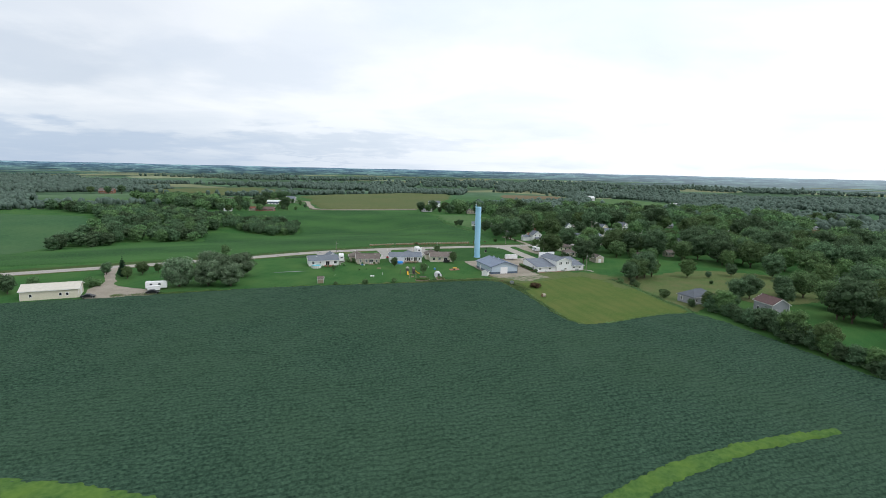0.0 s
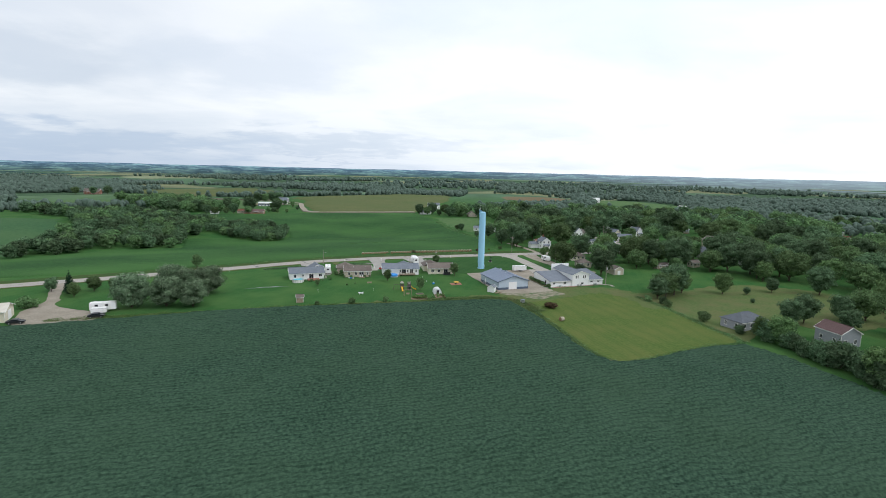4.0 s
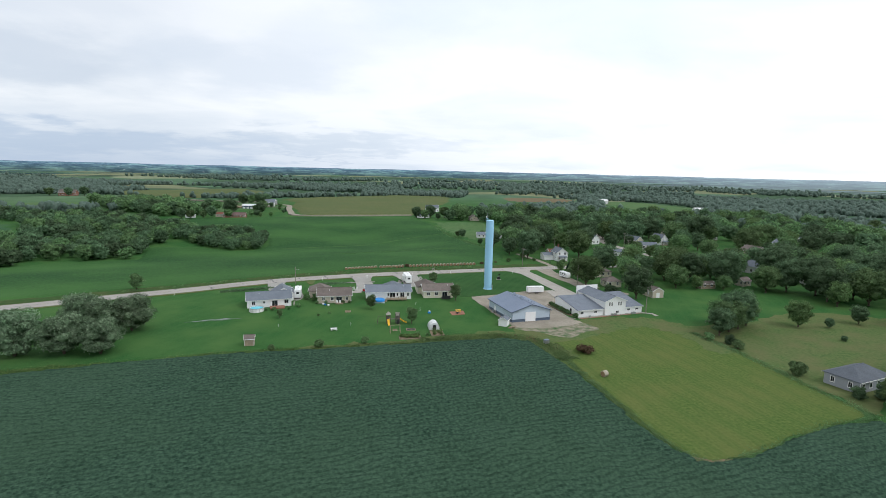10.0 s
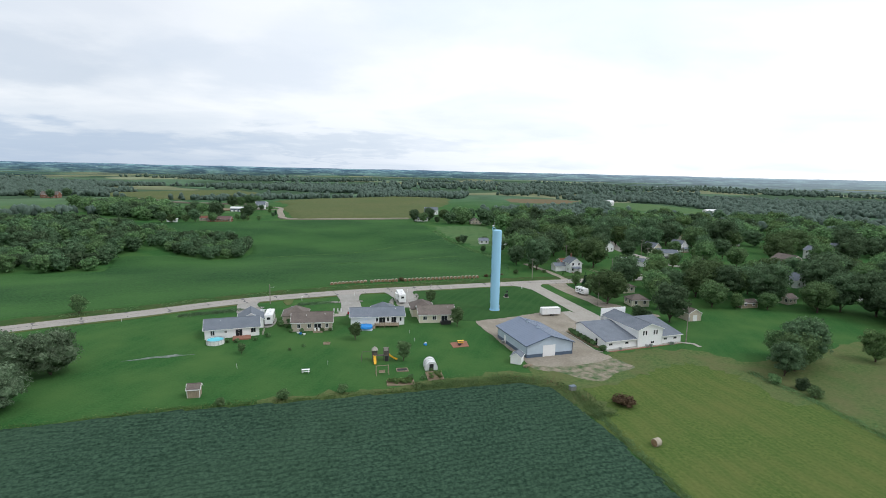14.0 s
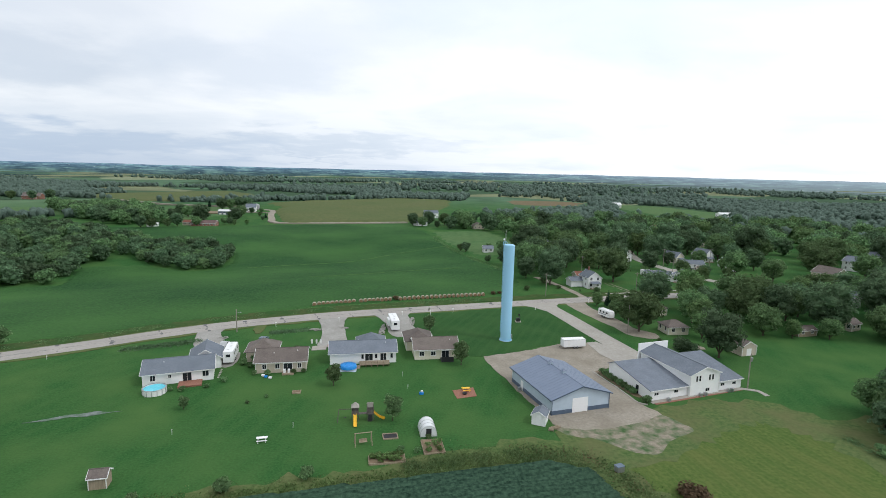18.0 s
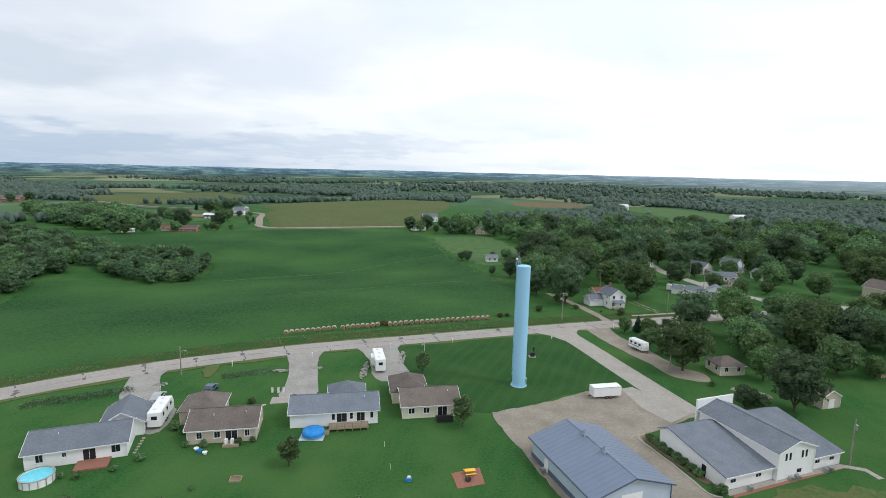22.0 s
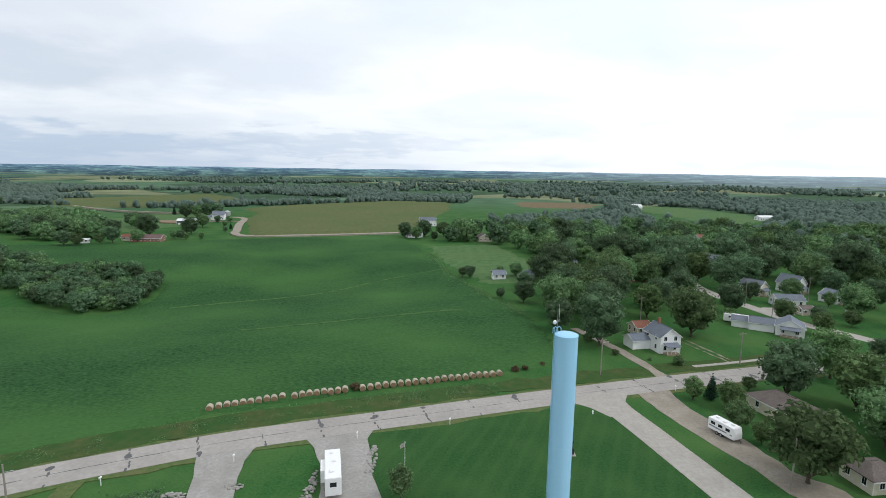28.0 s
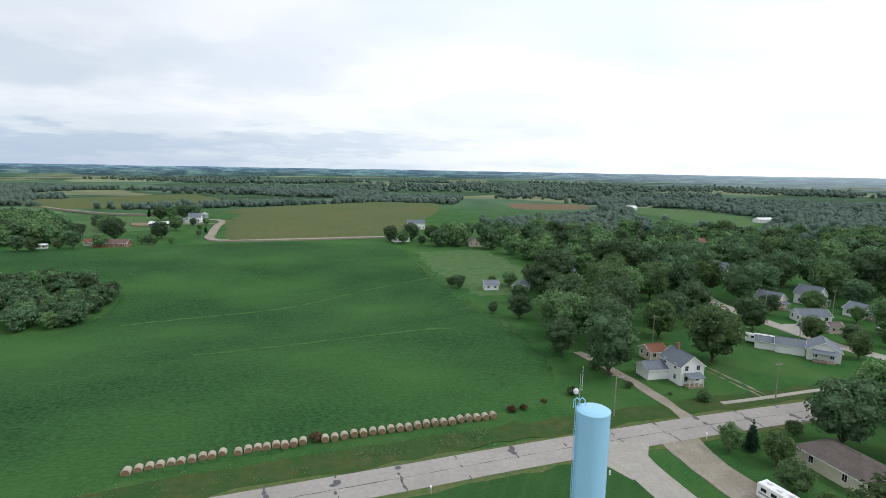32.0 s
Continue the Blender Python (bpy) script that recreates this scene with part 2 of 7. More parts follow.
M["corn"] = mat("tasselled_corn", (0.080, 0.106, 0.044), (0.136, 0.146, 0.064), 0.35, 0.95, 0.6, 0.9, (0.080, 0.118, 0.046), 70, 0.6)
M["far_green"] = mat("far_pasture", (0.056, 0.120, 0.046), (0.100, 0.172, 0.070), 0.25, 0.95, 0.4, 0.9, (0.105, 0.150, 0.062), 50, 0.5)
M["far_crop"] = mat("grey_green_crop", (0.034, 0.088, 0.040), (0.058, 0.125, 0.056), 0.4, 0.95, 0.6, 1.2, (0.080, 0.140, 0.060), 60, 0.6, spec=0.03)
M["stubble"] = mat("ploughed_stubble", (0.140, 0.108, 0.066), (0.178, 0.145, 0.088), 0.1, 0.95, 0.3, 0.5)
M["verge"] = mat("verge_grass", (0.040, 0.075, 0.024), (0.085, 0.100, 0.040), 0.5, 0.95, 0.8, 1.6, (0.030, 0.085, 0.024), 7, 0.8)
M["terrace"] = mat("terrace_grass", (0.040, 0.098, 0.034), (0.088, 0.158, 0.052), 0.5, 0.95, 0.8, 1.4)
M["road"] = mat("worn_concrete_road", (0.30, 0.28, 0.255), (0.39, 0.365, 0.335), 1.2, 0.85, 0.15, 6, (0.24, 0.225, 0.205), 9, 0.45)
M["gravel"] = mat("gravel", (0.24, 0.212, 0.17), (0.36, 0.325, 0.27), 1.6, 0.95, 0.6, 8, (0.19, 0.165, 0.125), 5, 0.6)
M["worn_gravel"] = mat("patchy_gravel", (0.20, 0.172, 0.13), (0.31, 0.272, 0.21), 1.6, 0.95, 0.6, 8, (0.045, 0.100, 0.028), 2.2, 1.0)
M["drive"] = mat("grey_gravel_drive", (0.27, 0.262, 0.24), (0.38, 0.37, 0.345), 1.8, 0.95, 0.5, 9, (0.22, 0.21, 0.185), 4, 0.5)
M["conc"] = mat("pale_concrete", (0.31, 0.29, 0.255), (0.40, 0.38, 0.34), 1.4, 0.85, 0.1, 9, (0.26, 0.24, 0.21), 4, 0.4)
M["worn_wet"] = mat("wet_worn_ground", (0.125, 0.145, 0.140), (0.215, 0.240, 0.235), 1.2, 0.55, 0.2, 5, (0.035, 0.098, 0.030), 1.6, 1.0)
M["tar"] = mat("tar_patch", (0.07, 0.07, 0.075), (0.13, 0.13, 0.13), 3, 0.7, 0.3, 12)
M["soil"] = mat("bare_soil", (0.15, 0.11, 0.07), (0.26, 0.20, 0.13), 0.8, 0.95, 0.5, 4)
M["tower"] = mat("pale_blue_tank_paint", (0.33, 0.60, 0.80), (0.37, 0.65, 0.85), 0.35, 0.42, 0.05, 2, (0.30, 0.55, 0.74), 5, 0.4, local=True, stretch=(1, 1, 0.12))
M["white"] = mat("white_siding", (0.80, 0.81, 0.81), (0.86, 0.86, 0.85), 1.4, 0.6, 0.1, 5, (0.74, 0.75, 0.74), 3, 0.4, local=True)
add_lines(M["white"], 0.2, (0, radians(90), 0), 0.2, (0.5, 0.51, 0.52), 0.25)
M["cream"] = mat("cream_siding", (0.62, 0.58, 0.46), (0.70, 0.66, 0.54), 1.4, 0.6, 0.1, 5, (0.55, 0.51, 0.40), 3, 0.4, local=True)
add_lines(M["cream"], 0.2, (0, radians(90), 0), 0.35, (0.40, 0.37, 0.28), 0.25)
M["tan"] = mat("tan_siding", (0.50, 0.44, 0.35), (0.57, 0.51, 0.42), 1.4, 0.65, 0.1, 5, (0.45, 0.39, 0.31), 3, 0.4, local=True)
add_lines(M["tan"], 0.2, (0, radians(90), 0), 0.35, (0.36, 0.31, 0.24), 0.2)
M["steel_blue"] = mat("pale_blue_steel_siding", (0.42, 0.50, 0.58), (0.48, 0.56, 0.64), 1.0, 0.45, 0.05, 4, (0.38, 0.45, 0.52), 3, 0.4, local=True)
M["navy"] = mat("dark_blue_steel", (0.075, 0.105, 0.155), (0.10, 0.135, 0.19), 1.0, 0.4, 0.05, 4, local=True)
M["barn_roof"] = mat("slate_blue_steel_roof", (0.158, 0.196, 0.268), (0.186, 0.228, 0.306), 0.5, 0.42, 0.04, 3, (0.145, 0.18, 0.245), 4, 0.4, local=True)
M["shingle_grey"] = mat("grey_shingles", (0.128, 0.150, 0.180), (0.195, 0.220, 0.254), 3.5, 0.9, 0.4, 9, (0.115, 0.133, 0.160), 2.2, 0.5, local=True, vary=0.12)
M["shingle_brown"] = mat("brown_shingles", (0.115, 0.096, 0.086), (0.185, 0.158, 0.142), 3.5, 0.9, 0.4, 9, (0.085, 0.070, 0.062), 2.2, 0.5, local=True, vary=0.12)
M["shingle_red"] = mat("rust_red_shingles", (0.16, 0.065, 0.045), (0.24, 0.10, 0.07), 3.5, 0.9, 0.4, 9, (0.12, 0.06, 0.045), 2.2, 0.5, local=True, vary=0.12)
M["grey_siding"] = mat("grey_siding", (0.27, 0.285, 0.31), (0.33, 0.345, 0.37), 1.4, 0.65, 0.1, 5, (0.24, 0.255, 0.28), 3, 0.4, local=True)
add_lines(M["grey_siding"], 0.2, (0, radians(90), 0), 0.3, (0.19, 0.20, 0.22), 0.25)
M["shingle_slate"] = mat("dark_slate_shingles", (0.085, 0.098, 0.118), (0.135, 0.150, 0.172), 3.5, 0.9, 0.4, 9, (0.075, 0.085, 0.10), 2.2, 0.5, local=True, vary=0.12)
M["shingle_maroon"] = mat("maroon_shingles", (0.105, 0.066, 0.064), (0.165, 0.108, 0.102), 3.5, 0.9, 0.4, 9, (0.09, 0.06, 0.058), 2.2, 0.5, local=True, vary=0.12)
M["roof_white"] = mat("white_steel_roof", (0.62, 0.64, 0.64), (0.70, 0.72, 0.72), 1, 0.5, 0.05, 4, local=True)
M["roof_cream"] = mat("cream_steel_roof", (0.50, 0.475, 0.41), (0.58, 0.55, 0.48), 1, 0.5, 0.05, 4, local=True)
M["trim"] = plain("white_trim", (0.78, 0.78, 0.76), 0.5)
M["glass"] = plain("dark_window_glass", (0.02, 0.025, 0.03), 0.08)
M["metal"] = plain("galvanised_metal", (0.45, 0.46, 0.47), 0.4, 0.8)
M["dark"] = plain("dark_metal", (0.03, 0.03, 0.033), 0.5)
M["rubber"] = plain("black_rubber", (0.018, 0.018, 0.018), 0.8)
M["wood"] = mat("weathered_wood", (0.24, 0.19, 0.13), (0.36, 0.30, 0.22), 4, 0.85, 0.3, 12, local=True, stretch=(1, 1, 0.2))
M["pole_wood"] = mat("pole_timber", (0.20, 0.18, 0.15), (0.32, 0.29, 0.25), 5, 0.9, 0.3, 12, local=True, stretch=(1, 1, 0.1))
M["play_wood"] = mat("stained_play_timber", (0.075, 0.065, 0.058), (0.145, 0.13, 0.118), 4, 0.85, 0.3, 12, local=True, stretch=(1, 1, 0.2))
M["rv_white"] = plain("white_fibreglass", (0.80, 0.80, 0.80), 0.35, spread=0.03)
M["rv_grey"] = plain("grey_stripe", (0.22, 0.23, 0.25), 0.4)
M["pool_blue"] = mat("pool_water", (0.12, 0.55, 0.68), (0.20, 0.66, 0.76), 1.5, 0.1, 0.1, 4, local=True)
M["tarp"] = mat("blue_tarpaulin", (0.015, 0.18, 0.55), (0.04, 0.30, 0.70), 1.6, 0.45, 0.8, 2.2, local=True)
M["yellow"] = plain("yellow_plastic", (0.80, 0.48, 0.04), 0.4)
M["red"] = plain("red_paint", (0.42, 0.03, 0.03), 0.45)
M["brick"] = mat("red_brown_brick", (0.22, 0.10, 0.07), (0.32, 0.16, 0.11), 5, 0.9, 0.3, 12, local=True)
M["bale_end"] = mat("hay_bale_end", (0.17, 0.112, 0.062), (0.28, 0.19, 0.11), 4, 0.95, 0.6, 10, local=True)
M["bale_side"] = mat("wrapped_bale_side", (0.34, 0.30, 0.24), (0.50, 0.46, 0.38), 3, 0.85, 0.4, 12, (0.27, 0.21, 0.14), 0.8, 0.5, local=True, vary=0.1)
M["bark"] = mat("bark", (0.055, 0.042, 0.032), (0.11, 0.088, 0.066), 4, 0.95, 0.6, 10, local=True)


def leaf(name, c1, c2, vary=0.35, spread=0.4):
    m = mat(name, c1, c2, 0.55, 0.7, vary=vary, spec=0.2, local=True, c3=tuple(v * 0.72 for v in c1), big=9, bigf=0.6)
    N, K = m.node_tree.nodes, m.node_tree.links
    bs = N["Principled BSDF"]
    src = bs.inputs["Base Color"].links[0].from_socket
    geo, hs, mr = N.new("ShaderNodeNewGeometry"), N.new("ShaderNodeHueSaturation"), N.new("ShaderNodeMapRange")
    mr.inputs["To Min"].default_value, mr.inputs["To Max"].default_value = 1 - spread, 1 + spread
    K.new(geo.outputs["Random Per Island"], mr.inputs["Value"]); K.new(mr.outputs[0], hs.inputs["Value"])
    K.new(src, hs.inputs["Color"]); K.new(hs.outputs[0], bs.inputs["Base Color"])
    tr, ms = N.new("ShaderNodeBsdfTranslucent"), N.new("ShaderNodeMixShader")
    ms.inputs[0].default_value = 0.35
    K.new(hs.outputs[0], tr.inputs["Color"]); K.new(bs.outputs[0], ms.inputs[1]); K.new(tr.outputs[0], ms.inputs[2])
    K.new(ms.outputs[0], N["Material Output"].inputs[0])
    return m


M["leaf_mid"] = leaf("maple_leaves", (0.106, 0.184, 0.080), (0.194, 0.290, 0.130))
M["leaf_dark"] = leaf("oak_leaves", (0.080, 0.142, 0.074), (0.152, 0.224, 0.122), 0.3)
M["leaf_light"] = leaf("light_green_leaves", (0.106, 0.186, 0.074), (0.198, 0.290, 0.122), 0.3)
M["leaf_silver"] = leaf("silver_maple_leaves", (0.078, 0.138, 0.068), (0.270, 0.350, 0.230), 0.25)
M["leaf_pine"] = leaf("spruce_needles", (0.020, 0.050, 0.030), (0.040, 0.082, 0.046), 0.3)
M["leaf_rust"] = leaf("rust_brown_shrub", (0.112, 0.082, 0.050), (0.182, 0.130, 0.080), 0.3)
M["leaf_weed"] = leaf("tall_weeds", (0.105, 0.190, 0.062), (0.205, 0.285, 0.110), 0.3)

for key in ("lawn", "soy", "nfield", "hay", "rough_grass", "strip", "corn", "far_green", "stubble", "verge", "terrace", "leaf_mid", "leaf_dark", "leaf_light", "leaf_silver", "leaf_pine", "leaf_rust", "leaf_weed"):
    M[key].node_tree.nodes["Principled BSDF"].inputs["Specular IOR Level"].default_value = 0.03   # matt vegetation

# ---- builders ----


def mesh_from(name, verts, faces, material, smooth=False):
    me = bpy.data.meshes.new(name)
    me.from_pydata([tuple(v) for v in verts], [], [tuple(f) for f in faces])
    me.update()
    if material:
        me.materials.append(material)
    if smooth:
        me.polygons.foreach_set("use_smooth", [True] * len(me.polygons))
    return me


def part(name, bm, material, parent=None, label="", smooth=False):
    me = bpy.data.meshes.new(name)
    bmesh.ops.recalc_face_normals(bm, faces=bm.faces[:])
    bm.to_mesh(me)
    bm.free()
    me.materials.append(material)
    if smooth:
        me.polygons.foreach_set("use_smooth", [True] * len(me.polygons))
    ob = new(name, me)
    ob.parent = parent
    return tagged(ob, label) if label else ob


def box(x0, x1, y0, y1, z0, z1, bm=None, bevel=0.0):
    own = bmesh.new()
    bmesh.ops.create_cube(own, size=1, matrix=Matrix.Translation(((x0 + x1) / 2, (y0 + y1) / 2, (z0 + z1) / 2)) @ Matrix.Diagonal((x1 - x0, y1 - y0, z1 - z0, 1)))
    if bevel:
        bmesh.ops.bevel(own, geom=own.edges[:], offset=bevel, segments=2, affect="EDGES")
    if bm is None:
        return own
    tmp = bpy.data.meshes.new("tmp")
    own.to_mesh(tmp); own.free()
    bm.from_mesh(tmp); bpy.data.meshes.remove(tmp)
    return bm


def tube(p, q, r0, r1=None, n=10, bm=None, caps=True):
    """A straight tapered rod from p to q."""
    bm = bm or bmesh.new()
    p, q = Vector(p), Vector(q)
    r1 = r0 if r1 is None else r1
    turn = (q - p).to_track_quat("Z", "Y").to_matrix()
    rings = []
    for c, r in ((p, r0), (q, r1)):
        rings.append([bm.verts.new(c + turn @ Vector((r * math.cos(2 * math.pi * k / n), r * math.sin(2 * math.pi * k / n), 0))) for k in range(n)])
    for k in range(n):
        bm.faces.new((rings[0][k], rings[0][(k + 1) % n], rings[1][(k + 1) % n], rings[1][k]))
    if caps:
        bm.faces.new(rings[0][::-1]); bm.faces.new(rings[1])
    return bm


def lathe(profile, n=32, bm=None, caps=True):
    """A body turned about z from (radius, height) rows."""
    bm = bm or bmesh.new()
    rings = [[bm.verts.new((r * math.cos(2 * math.pi * k / n), r * math.sin(2 * math.pi * k / n), z)) for k in range(n)] for r, z in profile]
    for a, b in zip(rings, rings[1:]):
        for k in range(n):
            bm.faces.new((a[k], a[(k + 1) % n], b[(k + 1) % n], b[k]))
    if caps:
        bm.faces.new(rings[0][::-1]); bm.faces.new(rings[-1])
    return bm


def thing(name, label, category, m=None, group="", kind=""):
    ob = new(name)
    ob.empty_display_size = 0.5
    if m is not None:
        ob.matrix_world = m
    return tagged(ob, label, category, group, kind)


def smooth_line(pts, step=4.0):
    """Catmull-Rom through pts, about one point every `step` metres."""
    p = [np.array(v, float) for v in pts]
    p = [2 * p[0] - p[1]] + p + [2 * p[-1] - p[-2]]
    out = []
    for a, b, c, d in zip(p, p[1:], p[2:], p[3:]):
        n = max(2, int(np.linalg.norm(c - b) / step))
        for k in range(n):
            t = k / n
            out.append(0.5 * (2 * b + (c - a) * t + (2 * a - 5 * b + 4 * c - d) * t * t + (3 * b - a - 3 * c + d) * t ** 3))
    return np.array(out + [p[-2]])


def ribbon(name, pts, width, z, material, kind="structure", label="", category="", step=4.0, ragged=0.0, thick=0.0):
    """A road or path of constant width along a smooth line, with turned-down sides."""
    c = smooth_line(pts, step)
    d = np.gradient(c, axis=0)
    d /= np.linalg.norm(d, axis=1)[:, None]
    nrm = np.stack([-d[:, 1], d[:, 0]], 1)
    rng = np.random.RandomState(len(c))
    wl_, wr_ = width / 2 + ragged * rng.randn(len(c)), width / 2 + ragged * rng.randn(len(c))
    a, b = c + nrm * wl_[:, None], c - nrm * wr_[:, None]
    n = len(c)
    v = [(x, y, z) for x, y in a] + [(x, y, z) for x, y in b] + [(x, y, -0.15) for x, y in a] + [(x, y, -0.15) for x, y in b]
    f = []
    for k in range(n - 1):
        f += [(k, n + k, n + k + 1, k + 1), (k, k + 1, 2 * n + k + 1, 2 * n + k), (n + k, 3 * n + k, 3 * n + k + 1, n + k + 1)]
    ob = new(name, mesh_from(name, v, f, material))
    return tagged(ob, label, category, kind=kind)


def patch(name, pts, z, material, label="", category="", kind="structure", ragged=0.0, smooth=True, step=2.5, seed=0):
    """A flat area inside a closed outline, with an uneven edge that turns down into the ground."""
    rng = np.random.RandomState(seed + 3)
    pts = [tuple(p) for p in pts]
    if smooth:
        c = smooth_line(pts + [pts[0]], step)[:-1]
    else:
        c = np.array(pts, float)
    if ragged:
        c = c + ragged * rng.randn(*c.shape)
    bm = bmesh.new()
    top = [bm.verts.new((x, y, z)) for x, y in c]
    low = [bm.verts.new((x, y, -0.15)) for x, y in c]
    f = bm.faces.new(top)
    for k in range(len(top)):
        j = (k + 1) % len(top)
        bm.faces.new((top[k], low[k], low[j], top[j]))
    bmesh.ops.triangulate(bm, faces=[f])
    ob = part(name, bm, material)
    return tagged(ob, label, category, kind=kind)


def inside(poly, x, y):
    """Which of the points lie inside the outline."""
    p = np.asarray(poly, float)
    q = np.roll(p, -1, 0)
    hit = np.zeros(np.shape(x), bool)
    for (x0, y0), (x1, y1) in zip(p, q):
        if y0 == y1:
            continue
        hit ^= ((y0 > y) != (y1 > y)) & (x < (x1 - x0) * (y - y0) / (y1 - y0) + x0)
    return hit


@functools.lru_cache(maxsize=None)
def noise_table(seed):
    return np.random.RandomState(seed).rand(256, 256) * 2 - 1


def grid_noise(x, y, cell, seed):
    """Smooth value noise in -1..1 on points."""
    tab = noise_table(seed)
    u, v = x / cell + 1000.0, y / cell + 1000.0
    i, j = np.floor(u).astype(int), np.floor(v).astype(int)
    a, b = u - i, v - j
    a, b = a * a * (3 - 2 * a), b * b * (3 - 2 * b)
    g = lambda p, q: tab[p % 256, q % 256]
    return (g(i, j) * (1 - a) + g(i + 1, j) * a) * (1 - b) + (g(i, j + 1) * (1 - a) + g(i + 1, j + 1) * a) * b


def crop(name, poly, du, dv, turn, height, material, label, category, seed=1, row=0.0, bow=None, kind="stuff"):
    """A standing crop: a canopy sheet on a fine grid turned by `turn` degrees, with drill rows of `row` metres and a drop at its edge."""
    p = np.asarray(poly, float)
    c, s = math.cos(radians(turn)), math.sin(radians(turn))
    u, v = p[:, 0] * c + p[:, 1] * s, -p[:, 0] * s + p[:, 1] * c
    U, V = np.meshgrid(np.arange(u.min() - du, u.max() + du, du), np.arange(v.min() - dv, v.max() + dv, dv), indexing="ij")
    rng = np.random.RandomState(seed)
    Uj, Vj = U + rng.uniform(-0.3, 0.3, U.shape) * du, V.copy()
    if bow is not None:
        Vj = Vj + bow(U, V)
    X, Y = Uj * c - Vj * s, Uj * s + Vj * c
    ins = inside(poly, X, Y)
    Z = height * (0.86 + 0.10 * grid_noise(X, Y, 2.3, seed) + 0.07 * rng.randn(*X.shape))
    if row:
        k = np.round(V / dv).astype(int) % 2
        Z = Z - k * height * 0.30 * (0.75 + 0.5 * grid_noise(X, Y, 5.0, seed + 5))
    Z = np.where(ins, Z, -0.12)
    ni, nj = U.shape
    idx = np.arange(ni * nj).reshape(ni, nj)
    quads = np.stack([idx[:-1, :-1], idx[1:, :-1], idx[1:, 1:], idx[:-1, 1:]], -1).reshape(-1, 4)
    keep = ins.ravel()[quads].any(1)
    quads = quads[keep]
    used = np.unique(quads)
    remap = np.full(ni * nj, -1); remap[used] = np.arange(len(used))
    quads = remap[quads]
    co = np.stack([X.ravel(), Y.ravel(), Z.ravel()], 1)[used]
    ob = new(name, raw_mesh(name, co, quads, material, True))
    return tagged(ob, label, category, kind=kind)


def raw_mesh(name, co, faces, material, smooth=False):
    """A mesh from arrays: all faces with the same number of corners."""
    me = bpy.data.meshes.new(name)
    co, faces = np.asarray(co, np.float32), np.asarray(faces, np.int32)
    n, k = faces.shape
    me.vertices.add(len(co)); me.vertices.foreach_set("co", co.ravel())
    me.loops.add(n * k); me.loops.foreach_set("vertex_index", faces.ravel())
    me.polygons.add(n)
    me.polygons.foreach_set("loop_start", np.arange(0, n * k, k, dtype=np.int32))
    if smooth:
        me.polygons.foreach_set("use_smooth", np.ones(n, bool))
    me.update(calc_edges=True)
    me.materials.append(material)
    return me

# ---- ground ----


def gz(x, y):
    """Height of the land: level round the houses, a shallow valley behind the road, rolling far off."""
    x, y = np.asarray(x, float), np.asarray(y, float)
    ax, ay, bx, by = -330.0, 20.0, -80.0, 168.0
    dx, dy = bx - ax, by - ay
    t = np.clip(((x - ax) * dx + (y - ay) * dy) / (dx * dx + dy * dy), 0, 1)
    d = np.hypot(x - ax - t * dx, y - ay - t * dy)
    z = -7.5 * np.exp(-(d / 68.0) ** 2)
    r = np.hypot(x, y)
    k = np.clip((r - 800) / 3600, 0, 1)
    return z + 2 * k * k * (3 - 2 * k) + 5 * np.clip((r - 700) / 800, 0, 1) * grid_noise(x, y, 520, 21) + 1.5 * np.clip((r - 350) / 300, 0, 1) * grid_noise(x, y, 170, 22)


def gz1(x, y):
    return float(gz(x, y))


RAD = np.concatenate([np.arange(0, 520, 13), np.geomspace(520, 4720, 90)])
NA = 260
ang = np.linspace(0, 2 * np.pi, NA, endpoint=False)
gx, gy = RAD[:, None] * np.cos(ang), RAD[:, None] * np.sin(ang)
gco = np.stack([gx, gy, gz(gx, gy) - 0.02], -1).reshape(-1, 3)
gi = np.arange(len(RAD) * NA).reshape(len(RAD), NA)
gq = np.stack([gi[:-1], np.roll(gi, -1, 1)[:-1], np.roll(gi, -1, 1)[1:], gi[1:]], -1).reshape(-1, 4)


